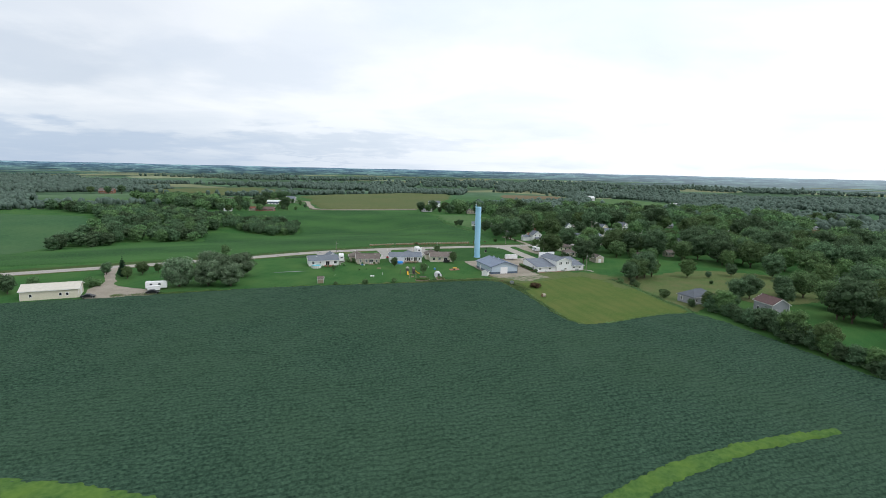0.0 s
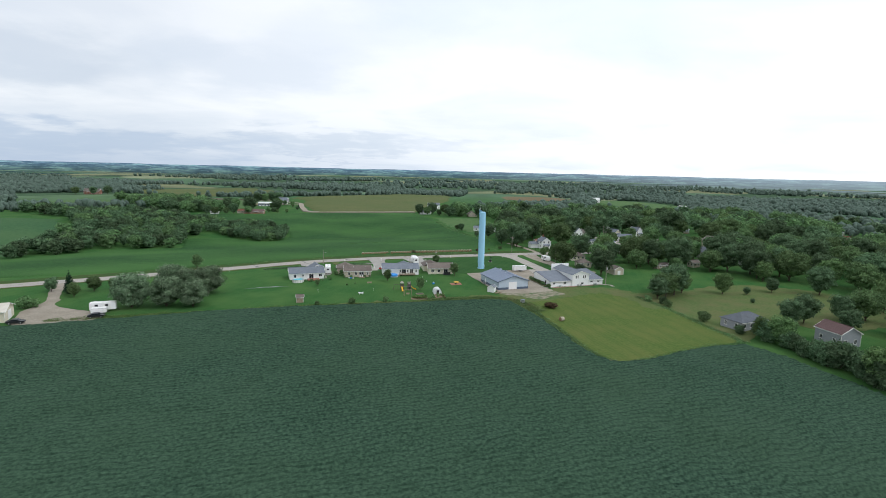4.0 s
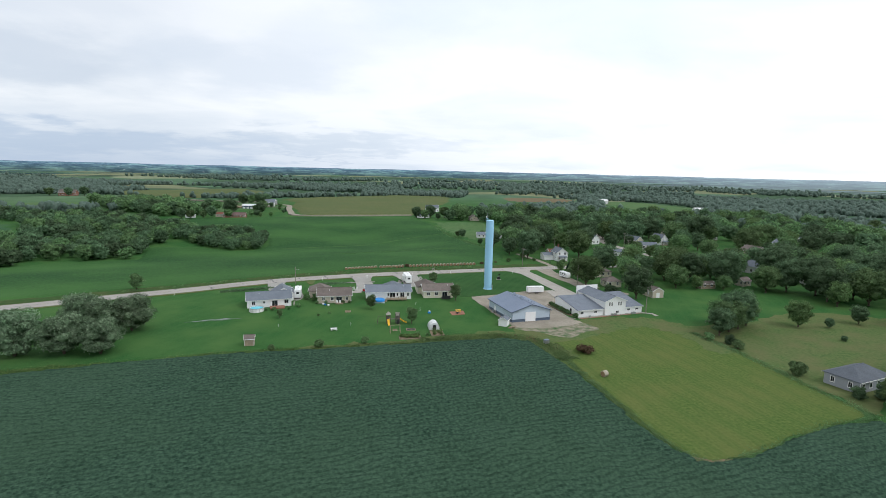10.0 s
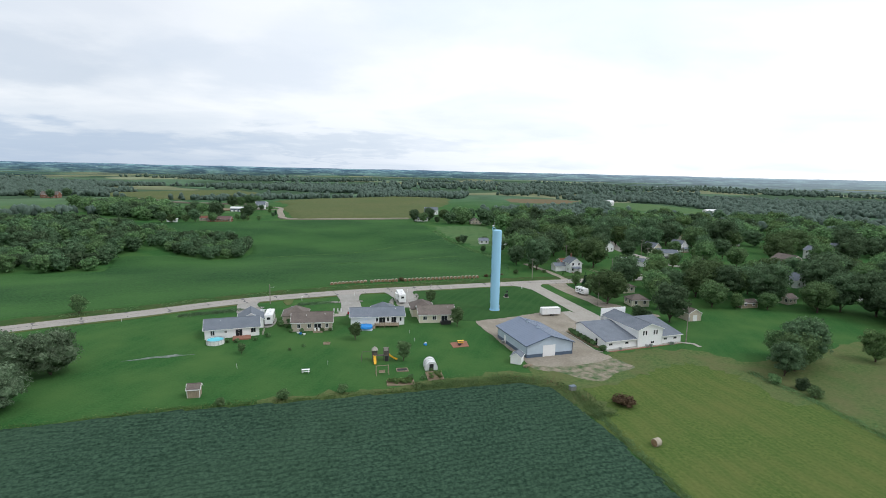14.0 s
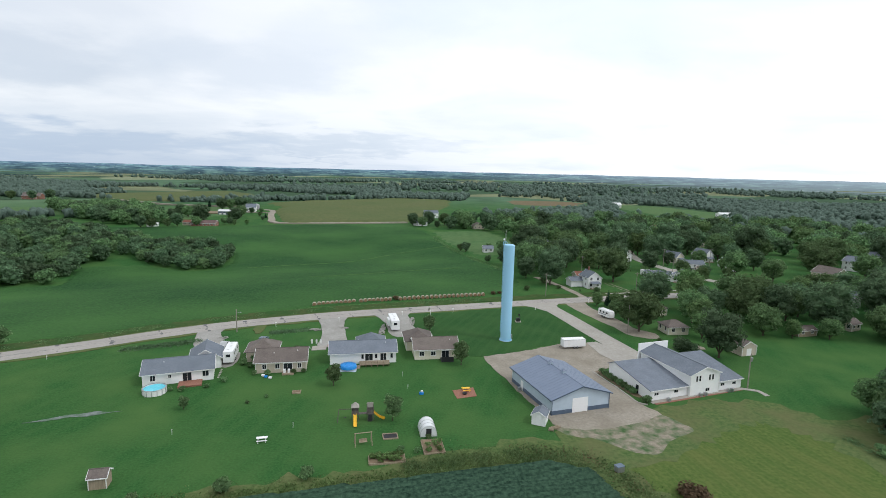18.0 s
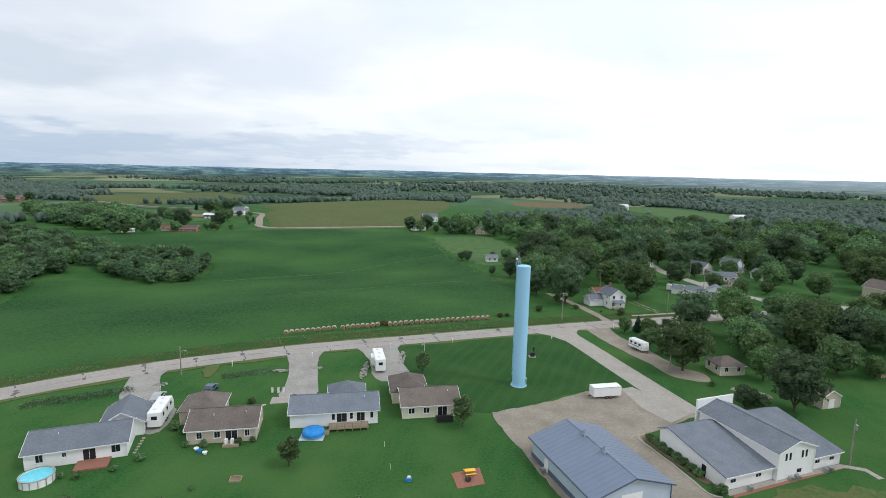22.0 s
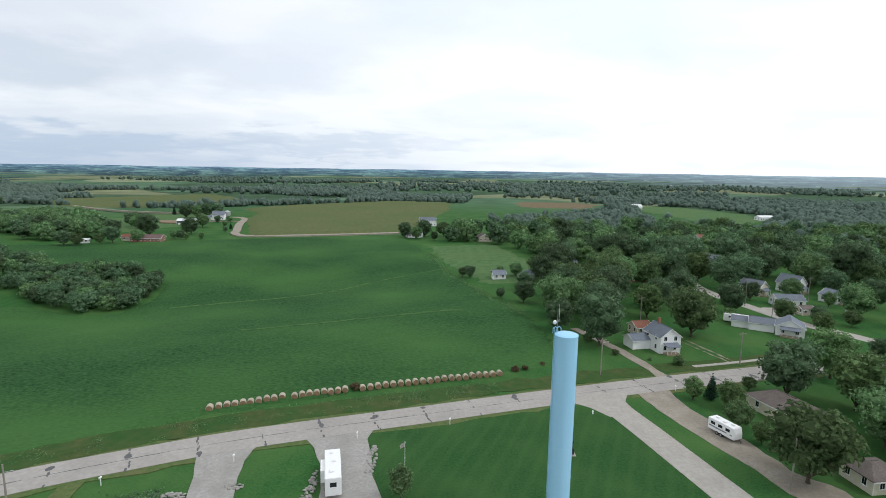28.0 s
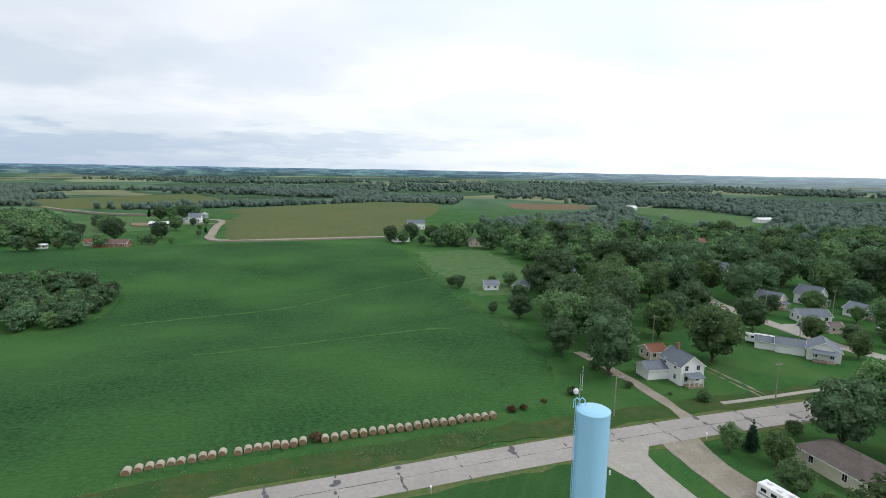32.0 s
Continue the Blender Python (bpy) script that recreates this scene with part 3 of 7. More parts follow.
def ground_material():
    """Mown grass near, a patchwork of crops and woods farther off, by place."""
    m = mat("countryside", (0.023, 0.076, 0.022), (0.047, 0.130, 0.037), 2.2, 0.92, 0.6, 3.2, (0.075, 0.143, 0.043), 15, 0.75)
    m.node_tree.nodes["Principled BSDF"].inputs["Specular IOR Level"].default_value = 0.03
    add_lines(m, 4.2, (0, 0, radians(16)), 0.22, (0.060, 0.128, 0.040), 0.5, 1.5)
    N, K = m.node_tree.nodes, m.node_tree.links
    bs = N["Principled BSDF"]
    near = bs.inputs["Base Color"].links[0].from_socket
    geo = N.new("ShaderNodeNewGeometry")
    vor = N.new("ShaderNodeTexVoronoi")
    vor.distance = "MANHATTAN"
    vor.inputs["Scale"].default_value = 1 / 300.0
    K.new(geo.outputs["Position"], vor.inputs["Vector"])
    ramp = N.new("ShaderNodeValToRGB")
    ramp.color_ramp.interpolation = "CONSTANT"
    e = ramp.color_ramp.elements
    # far patches lighter and bluer, some distance haze put into their colours
    e[0].color, e[1].position, e[1].color = (0.050, 0.092, 0.050, 1), 0.30, (0.078, 0.142, 0.082, 1)
    for p, c in ((0.48, (0.115, 0.178, 0.108, 1)), (0.60, (0.055, 0.098, 0.055, 1)), (0.70, (0.165, 0.185, 0.105, 1)), (0.82, (0.064, 0.120, 0.076, 1)), (0.92, (0.20, 0.23, 0.14, 1))):
        n = e.new(p); n.color = c
    sep = N.new("ShaderNodeSeparateColor")
    K.new(vor.outputs["Color"], sep.inputs[0]); K.new(sep.outputs[0], ramp.inputs[0])
    fine = N.new("ShaderNodeTexNoise"); fine.inputs["Scale"].default_value, fine.inputs["Detail"].default_value = 0.02, 6
    K.new(geo.outputs["Position"], fine.inputs["Vector"])
    hs = N.new("ShaderNodeHueSaturation"); mrv = N.new("ShaderNodeMapRange")
    mrv.inputs["From Min"].default_value, mrv.inputs["From Max"].default_value, mrv.inputs["To Min"].default_value, mrv.inputs["To Max"].default_value = 0.3, 0.7, 0.7, 1.3
    K.new(fine.outputs["Fac"], mrv.inputs["Value"]); K.new(mrv.outputs[0], hs.inputs["Value"]); K.new(ramp.outputs[0], hs.inputs["Color"])
    ln = N.new("ShaderNodeVectorMath"); ln.operation = "LENGTH"
    K.new(geo.outputs["Position"], ln.inputs[0])
    mr = N.new("ShaderNodeMapRange")
    mr.inputs["From Min"].default_value, mr.inputs["From Max"].default_value = 520, 760
    K.new(ln.outputs["Value"], mr.inputs["Value"])
    mx = N.new("ShaderNodeMix"); mx.data_type = "RGBA"
    K.new(mr.outputs[0], mx.inputs["Factor"]); K.new(near, mx.inputs["A"]); K.new(hs.outputs[0], mx.inputs["B"])
    K.new(mx.outputs["Result"], bs.inputs["Base Color"])
    return m


M["ground"] = ground_material()
tagged(new("ground", raw_mesh("ground", gco, gq, M["ground"], True)), "rolling green countryside of mown grass and fields", "ground", kind="structure")


def far_ridge(r, dip, tone, seed, amp):
    """A self-lit line of distant woods and fields far behind everything, haze painted in, paler towards the sun."""
    n = 2000
    a = np.linspace(0, 2 * np.pi, n, endpoint=False)
    u = a * r
    top = 48 - dip * r / 930 + amp * (0.75 * grid_noise(u, u * 0, 260.0, seed) + 0.40 * grid_noise(u, u * 0, 60.0, seed + 1) + 0.22 * grid_noise(u, u * 0, 14.0, seed + 2))
    co = np.concatenate([np.stack([r * np.cos(a), r * np.sin(a), top], 1), np.stack([r * np.cos(a), r * np.sin(a), top * 0 - 60], 1)])
    i = np.arange(n)
    f = np.stack([i, np.roll(i, -1), np.roll(i, -1) + n, i + n], 1)
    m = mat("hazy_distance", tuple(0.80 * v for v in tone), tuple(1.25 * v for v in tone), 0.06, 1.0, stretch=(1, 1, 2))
    N, K = m.node_tree.nodes, m.node_tree.links
    src = N["Principled BSDF"].inputs["Base Color"].links[0].from_socket
    geo, mp = N.new("ShaderNodeNewGeometry"), N.new("ShaderNodeMapping")
    mp.inputs["Scale"].default_value = (1, 1, 9)
    mp.inputs["Location"].default_value = (seed * 97.0, 0, 0)
    K.new(geo.outputs["Position"], mp.inputs[0])
    nz = N.new("ShaderNodeTexNoise")
    nz.inputs["Scale"].default_value, nz.inputs["Detail"].default_value, nz.inputs["Roughness"].default_value = 1 / 130.0, 4, 0.6
    K.new(mp.outputs[0], nz.inputs["Vector"])
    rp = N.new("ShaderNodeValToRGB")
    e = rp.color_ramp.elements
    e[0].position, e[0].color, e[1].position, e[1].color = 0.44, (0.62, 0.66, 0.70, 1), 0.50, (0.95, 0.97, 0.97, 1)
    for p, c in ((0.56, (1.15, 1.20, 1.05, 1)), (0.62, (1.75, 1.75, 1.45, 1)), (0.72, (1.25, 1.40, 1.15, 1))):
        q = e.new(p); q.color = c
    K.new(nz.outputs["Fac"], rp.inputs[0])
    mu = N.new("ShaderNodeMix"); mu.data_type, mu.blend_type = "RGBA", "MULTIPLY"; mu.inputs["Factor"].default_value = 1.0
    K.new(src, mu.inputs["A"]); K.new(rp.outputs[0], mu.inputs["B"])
    # scattered white farm buildings
    vo = N.new("ShaderNodeTexVoronoi"); vo.inputs["Scale"].default_value = 1 / 70.0
    K.new(mp.outputs[0], vo.inputs["Vector"])
    sp = N.new("ShaderNodeMapRange")
    for k, v in zip(("From Min", "From Max", "To Min", "To Max"), (0.07, 0.10, 0.7, 0.0)):
        sp.inputs[k].default_value = v
    K.new(vo.outputs["Distance"], sp.inputs["Value"])
    wm = N.new("ShaderNodeMix"); wm.data_type = "RGBA"; wm.inputs["B"].default_value = (0.62, 0.66, 0.70, 1)
    K.new(sp.outputs[0], wm.inputs["Factor"]); K.new(mu.outputs["Result"], wm.inputs["A"])
    # bright haze mixed into the glow on the sunny side
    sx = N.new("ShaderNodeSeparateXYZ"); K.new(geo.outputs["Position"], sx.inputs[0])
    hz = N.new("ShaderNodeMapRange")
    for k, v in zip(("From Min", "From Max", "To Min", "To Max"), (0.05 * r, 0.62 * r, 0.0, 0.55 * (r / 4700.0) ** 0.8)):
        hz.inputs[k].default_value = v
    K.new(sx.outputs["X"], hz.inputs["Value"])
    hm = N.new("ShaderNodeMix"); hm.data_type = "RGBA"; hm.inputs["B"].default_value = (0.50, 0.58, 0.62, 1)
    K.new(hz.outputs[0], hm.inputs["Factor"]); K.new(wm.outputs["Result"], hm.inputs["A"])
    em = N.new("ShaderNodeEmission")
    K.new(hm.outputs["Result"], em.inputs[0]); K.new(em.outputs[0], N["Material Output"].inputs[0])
    tagged(new("backdrop", raw_mesh("backdrop", co, f, m)), "painted backdrop of hazy blue-green woods and fields along the horizon", "hills", kind="structure")


# farther ridges paler and bluer, with painted haze
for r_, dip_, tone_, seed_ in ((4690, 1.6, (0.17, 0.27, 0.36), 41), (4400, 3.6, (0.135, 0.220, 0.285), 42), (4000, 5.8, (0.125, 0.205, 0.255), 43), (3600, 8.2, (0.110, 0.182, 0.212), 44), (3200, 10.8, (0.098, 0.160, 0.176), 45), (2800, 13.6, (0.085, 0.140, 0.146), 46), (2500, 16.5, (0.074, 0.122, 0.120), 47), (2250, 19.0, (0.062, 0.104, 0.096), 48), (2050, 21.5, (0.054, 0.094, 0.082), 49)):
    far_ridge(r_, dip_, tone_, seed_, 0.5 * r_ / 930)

# ---- fields ----
SOY = [(-330, -170), (-240, -143), (-175, -117.5), (-160, -111.6), (-142, -106), (-123, -98.4), (-105, -91), (-94, -87.2), (-77, -81.8), (-50, -76.2), (-21, -69.6), (-2, -65.5), (4, -68.2), (8.7, -80.3), (11.7, -94.3), (15.2, -112.3), (17.7, -123.3), (21.7, -130.3), (30.7, -128.3), (41.7, -122.3), (54.7, -116.3), (65.7, -114.3), (70.7, -124.3), (76, -145), (84, -180), (96, -230), (110, -330), (-330, -330)]
STRIP = [(-8, -224.5), (1, -218), (13, -210.3), (28, -204), (40, -200.3), (51, -198.0), (51, -199.8), (42, -202.6), (32, -205.6), (17, -212.6), (7, -218.6), (0, -226)]


def soy_bow(u, v):
    """Rows bend to follow the edge of the hay meadow."""
    return -0.0016 * np.clip(u + 60, 0, None) ** 2


# darker lines along the rows, shading painted in where soft sun gives little
add_lines(M["soy"], 1.52, (0, 0, radians(73)), 0.36, (0.010, 0.024, 0.016), 0.35, 10.0)
crop("soybean_field", SOY, 1.1, 0.38, 17, 0.85, M["soy"], "dense dark green soybean crop in drilled rows", "crop", seed=4, row=0.76, bow=soy_bow)
ribbon("weedy_margin", [(-58, -77.8), (-45.5, -74.6), (-34, -71.6), (-26, -69), (-19, -66.6), (-10, -62.6), (-1.5, -61.2), (4.6, -64.2), (9, -71.5), (12.6, -80)], 7.0, 0.055, M["rough_grass"], label="rough straw-green grass between lawn and crop", category="verge", ragged=0.8, step=1.5)
crop("grass_waterway", STRIP, 0.5, 0.5, 20, 1.25, M["strip"], "bright yellow-green strip of tall grass in the crop", "grass", seed=6)
crop("grass_waterway", [(-130, -226), (-105, -216), (-90, -215.6), (-80, -216.6), (-66, -220), (-60, -226)], 0.6, 0.6, 0, 1.1, M["strip"], "bright yellow-green strip of tall grass in the crop", "grass", seed=7)
patch("hay_meadow", [(-2, -63.6), (5.7, -68.3), (9.7, -80.3), (12.7, -95.3), (15.7, -112.3), (18.7, -123.3), (22.7, -129.3), (30.7, -127.3), (42.7, -121.3), (54.7, -115.7), (66, -110.5), (65, -100), (62, -75), (57.5, -56), (50, -45.5), (40, -44.5), (28, -52), (14, -60)], 0.05, M["hay"], "mown yellow-green hay meadow with pale stubble", "meadow", ragged=0.4, seed=2)
ribbon("meadow_edge", [(2, -61), (14, -59.5), (28, -51.5), (40, -45.5), (49, -46.5), (56.5, -56), (61, -74)], 12.0, 0.064, M["rough_grass"], label="rough olive grass round the hay meadow", category="verge", ragged=0.9, step=1.5)
add_lines(M["hay"], 5.2, (0, 0, radians(-14)), 0.34, (0.062, 0.112, 0.028), 0.7, 5.0)
add_lines(M["hay"], 1.3, (0, 0, radians(-14)), 0.16, (0.150, 0.165, 0.062), 0.4, 6.0)
patch("rough_pasture", [(69, -112), (66.5, -104), (62.5, -88), (60, -72), (56, -56), (64, -48), (80, -44), (110, -30), (140, -40), (150, -62), (128, -92), (104, -98), (88, -88)], 0.045, M["rough_grass"], "rough pasture of olive and straw-coloured grass", "pasture", ragged=0.6, seed=5)

NFIELD = [(-270, -62), (-215, -45), (-165, -26), (-132, -8), (-96, 15), (-80, 25), (-64, 34), (-48, 41), (-20, 51), (0, 57.5), (14, 62), (18, 90), (14, 114), (4, 142), (-12, 205), (-20, 246), (-40, 320), (-95, 309), (-148, 292), (-190, 276), (-235, 262), (-300, 245), (-235, 212), (-200, 190), (-165, 192), (-140, 174), (-134, 150), (-138, 132), (-146, 126), (-178, 138), (-204, 128), (-188, 88), (-222, 80), (-248, 50), (-262, 20), (-285, -20)]


def drape(ob):
    me = ob.data
    co = np.empty(len(me.vertices) * 3, np.float32); me.vertices.foreach_get("co", co)
    co = co.reshape(-1, 3); co[:, 2] += gz(co[:, 0], co[:, 1]); me.vertices.foreach_set("co", co.ravel()); me.update()
    return ob


drape(crop("green_crop_field", NFIELD, 1.6, 1.6, 16, 0.55, M["nfield"], "even mid-green crop field behind the road", "crop", seed=9))
CORN1 = [(-146, 308), (-95, 326), (-42, 340), (-25, 430), (0, 560), (10, 690), (-80, 720), (-165, 640), (-225, 540), (-190, 480), (-186, 420), (-160, 360)]
CORN2 = [(-520, 660), (-400, 860), (-330, 780), (-265, 625), (-330, 590), (-420, 545), (-500, 600)]
drape(crop("corn_field", CORN1, 6, 6, 20, 2.2, M["corn"], "tan-green field of tasselled corn", "crop", seed=10))
drape(crop("corn_field", CORN2, 8, 8, 20, 2.2, M["corn"], "tan-green field of tasselled corn", "crop", seed=11))
drape(crop("hill_pasture", [(-300, 300), (-240, 330), (-215, 400), (-240, 470), (-300, 470), (-330, 380)], 8, 8, 0, 0.2, M["far_green"], "light green pasture slope beside the farm", "pasture", seed=12))
drape(crop("hill_pasture", [(-430, 330), (-340, 360), (-330, 420), (-390, 450), (-480, 400)], 8, 8, 0, 0.2, M["far_green"], "light green pasture slope by the red barn", "pasture", seed=13))
drape(crop("hill_pasture", [(-480, 195), (-335, 182), (-298, 135), (-284, 80), (-270, 40), (-278, -20), (-300, -62), (-460, -70)], 6, 6, 0, 0.5, M["far_crop"], "grey-green crop slope beyond the road", "crop", seed=14))
drape(crop("village_meadow", [(-9, 220), (-17, 272), (24, 284), (38, 216), (30, 180), (20, 164), (8, 166), (2, 190)], 3, 3, 0, 0.2, M["far_green"], "pale green meadow behind the gardens", "meadow", seed=15))
drape(crop("hill_pasture", [(250, 590), (295, 700), (340, 670), (362, 562), (343, 495), (268, 412), (262, 462), (270, 545)], 10, 10, 0, 0.3, M["far_green"], "light green pasture beyond the village", "pasture", seed=16))
drape(crop("stubble_field", [(104, 640), (122, 755), (202, 752), (232, 710), (190, 634), (138, 625)], 10, 10, 0, 0.3, M["stubble"], "brown stubble field beyond the village", "field", seed=17))

for line in ([(-122, 140), (-101, 149.5), (-79, 159), (-60, 171.5), (-42, 185), (-12, 201)], [(-80, 99.2), (-76, 99.7), (-59, 104.4), (-41.5, 110.6), (-23, 116), (-6, 119)]):
    drape(ribbon("crop_terrace", line, 1.4, 0.56, M["terrace"], label="light grassy terrace line through the crop", category="terrace", ragged=0.35, step=3.0))

# ---- roads and hard ground ----
ROAD = [(-330, -146), (-265, -104), (-209, -68), (-182, -52), (-159, -38.5), (-136, -23.5), (-115, -10.2), (-100, 0.5), (-85, 9.6), (-69.5, 16.8), (-50, 24.6), (-15, 35.2), (0, 39.8), (38, 50.5), (86, 62.3), (150, 78), (260, 103), (420, 150)]
ribbon("field_verge", [(x - 2.6, y + 7.6) for x, y in ROAD[:-3]], 6.5, 0.045, M["verge"], label="brownish rough grass verge below the field", category="verge", ragged=0.5)
ribbon("road_shoulder", ROAD, 10.0, 0.03, M["rough_grass"], label="worn grass verge beside the road", category="verge", ragged=0.35)
ribbon("road", ROAD, 7.4, 0.09, M["road"], label="pale concrete country road with tar-patched joints", category="road", step=3.0)
patch("tower_lawn", [(-30, 29.4), (-15, 34), (0, 38.4), (10, 40.6), (17, 37.5), (21, 30), (25.5, 10), (26.5, 0), (20, -1.5), (12, -4), (2, -9.8), (-9, -14.4), (-14, -12), (-17, -4), (-25, 6), (-28, 18)], 0.028, M["lawn_dark"], "darker mown lawn round the water tower", "lawn", ragged=0.15, seed=71)
add_lines(M["lawn_dark"], 3.0, (0, 0, radians(24)), 0.25, (0.052, 0.118, 0.036), 0.5, 2.0)
ribbon("side_road", [(21.5, 44), (21.8, 37), (24.2, 27), (28.5, 8), (33.5, -13.5)], 6.4, 0.104, M["conc"], label="pale concrete side street", category="road")
patch("side_road_mouth", [(11.5, 40.5), (16.0, 37.4), (19.0, 33), (24, 34), (24.4, 39.5), (27, 45), (20, 45)], 0.098, M["conc"], "flared concrete mouth of the side street", "road", smooth=False)
patch("gravel_yard", [(-8.2, -14.2), (4, -9.5), (16, -2.8), (23.6, -1.6), (26.5, -9), (33, -11), (36.4, -13.5), (27, -19.5), (19.5, -24), (21, -33), (23, -42.5), (25, -47), (21, -50), (14, -53), (6, -54), (2.6, -52.5), (1.4, -49.5), (-3.4, -33), (-6, -24)], 0.072, M["gravel"], "tan gravel yard round the steel barn", "gravel yard", ragged=0.2, seed=8, step=1.6)
patch("worn_gravel", [(24.6, -46.4), (28, -51), (28.5, -54), (24, -57), (17, -62.5), (12, -61), (8, -57), (3.4, -56), (2.4, -52), (10, -51.5), (19, -49)], 0.068, M["worn_gravel"], "thin gravel broken up by grass", "gravel yard", ragged=0.25, seed=19, step=2.0)
patch("concrete_apron", [(23.4, -1.8), (26.4, -0.8), (31.5, -9.5), (35.6, -13), (27.5, -18.3), (24.3, -12)], 0.11, M["conc"], "pale concrete apron at the end of the street", "pavement", smooth=False)
patch("gravel_drive", [(28.6, 46.6), (36.6, 48.6), (37, 40), (38.4, 33.5), (41.5, 24), (43.5, 14), (48, 8), (47, 3), (40, 5), (37, 14), (33.5, 25), (30.5, 36)], 0.07, M["gravel"], "worn gravel drive with a parked camper", "drive", ragged=0.2, seed=12)
patch("driveway", [(-90.5, 4.5), (-83.5, 8.5), (-83.6, 3.5), (-80.5, -3), (-77, -10.8), (-72.0, -14), (-70.5, -23), (-74, -24), (-75, -16), (-79.3, -14.4), (-85.2, -10.6), (-88, -5)], 0.07, M["drive"], "grey gravel driveway", "drive", ragged=0.12, seed=13)
patch("parking_slab", [(-54.4, -8.2), (-50.6, -7.4), (-50.2, -10.6), (-54.0, -11.4)], 0.085, M["conc"], "pale concrete parking slab", "slab", smooth=False)
patch("driveway", [(-59, 20), (-48.5, 25), (-49.6, 17), (-47.6, 6), (-45.6, -6.5), (-52.8, -8.4), (-53.2, -3), (-55, 8), (-57.2, 15)], 0.07, M["drive"], "grey gravel driveway", "drive", ragged=0.12, seed=14)
patch("driveway", [(-42, 26), (-29, 31), (-29.4, 24), (-26.6, 10), (-24.8, 4), (-32, 1.2), (-34.5, 6), (-37.3, 18)], 0.07, M["drive"], "grey gravel driveway", "drive", ragged=0.15, seed=15)
patch("farm_drive", [(-176.5, -47.5), (-170.5, -45), (-163.4, -62.5), (-155.2, -76), (-150.5, -84), (-136.5, -89.5), (-130, -92), (-129.5, -99), (-144.5, -105), (-150, -104.8), (-153.5, -97), (-157, -91.5), (-157.2, -84), (-158.8, -77.4), (-167, -63.4)], 0.07, M["gravel"], "pale gravel drive to the long shed", "drive", ragged=0.25, seed=16)
patch("dirt_track", [(-76.4, 10.6), (-73.2, 12.0), (-72.4, 8.4), (-71.8, 3.0), (-73.6, 2.6), (-75.2, 7.0)], 0.055, M["rough_grass"], "worn brownish wheel marks beside the drive", "track", ragged=0.3, seed=17)
patch("worn_streak", [(-98.5, -53.4), (-95, -50.9), (-90, -49.2), (-86, -48.3), (-83, -48.0), (-86.5, -49.3), (-91, -50.8), (-95, -52.8)], 0.05, M["worn_wet"], "thin wet grey worn streak in the lawn", "bare ground", ragged=0.3, seed=18)
ribbon("farm_road", [(-42, 336), (-95, 319), (-140, 308), (-153, 309), (-162, 322), (-166, 338), (-172, 356), (-182, 390), (-187, 413), (-191, 428), (-200, 440), (-212, 444)], 6.0, 0.9, M["gravel"], label="pale gravel farm lane", category="lane")
ribbon("farm_road", [(-186, 406), (-200, 405), (-216, 404)], 3.0, 0.9, M["gravel"], label="pale gravel drive to the farmhouse", category="lane")
ribbon("farm_road", [(-520, 650), (-487, 612), (-450, 572), (-411, 538), (-370, 510), (-324, 487), (-271, 480), (-240, 482)], 3.4, 1.6, M["gravel"], label="pale gravel farm lane between the corn fields", category="lane")
ribbon("village_lane", [(39.5, 52), (38.6, 59), (35.5, 73), (32, 84), (28, 94)], 2.8, 0.08, M["gravel"], label="gravel lane beside the white house", category="lane", ragged=0.25)
ribbon("footpath", [(25.5, -41.6), (50.4, -33.5), (54, -37.5)], 1.2, 0.08, M["conc"], label="narrow concrete path behind the hall", category="path", step=30)
ribbon("village_street", [(120, 74), (114.5, 88), (108.5, 98), (105, 110), (102.5, 125), (100, 140), (100, 158), (108, 190), (122, 230)], 5.5, 0.078, M["conc"], label="pale village street between the gardens", category="street")
ribbon("footpath", [(50.4, 61.5), (60, 63.7), (75, 67.7), (91, 71.5)], 1.3, 0.08, M["conc"], label="concrete footpath across the lawn", category="path")
ribbon("wheel_track", [(56.8, 82), (59.4, 72.6), (62, 64.1)], 0.5, 0.05, M["worn_gravel"], label="worn pale wheel track across the lawn", category="track", ragged=0.15, step=1.5)
ribbon("wheel_track", [(59.0, 82.6), (61.4, 73), (63.6, 63.6)], 0.5, 0.05, M["worn_gravel"], label="worn pale wheel track across the lawn", category="track", ragged=0.15, step=1.5)
patch("village_drive", [(106, 112), (112, 112), (121, 119), (111, 122), (105, 121)], 0.07, M["conc"], "pale concrete drive before the white garage", "drive")

# ---- the water tower ----
tower = thing("water_tower", "tall pale blue steel standpipe water tower on grass", "water tower", pose(0, 0, 0))
R, H = 1.53, 28.0
for k in range(9):
    part("shell_ring", lathe([(R, k * H / 9), (R, (k + 1) * H / 9 - 0.03), (R + 0.012, (k + 1) * H / 9 - 0.02), (R + 0.012, (k + 1) * H / 9)], 48), M["tower"], tower, smooth=False)
part("base_flange", lathe([(R + 0.28, 0), (R + 0.28, 0.10), (R + 0.02, 0.14)], 48), M["tower"], tower)
part("foundation", lathe([(R + 0.42, -0.2), (R + 0.42, 0.04), (R + 0.3, 0.05)], 40), M["conc"], tower, "pale concrete foundation ring")
part("roof", lathe([(R + 0.03, H), (R + 0.03, H + 0.06), (1.2, H + 0.24), (0.5, H + 0.33), (0.1, H + 0.35)], 48), M["tower"], tower)
for k in range(20):
    a = 2 * math.pi * k / 20
    part("anchor_lug", box(R * 0.99, R + 0.2, -0.05, 0.05, 0.1, 0.5), M["tower"], tower).matrix_basis = pose(0, 0, 0, 0, 0, math.degrees(a))
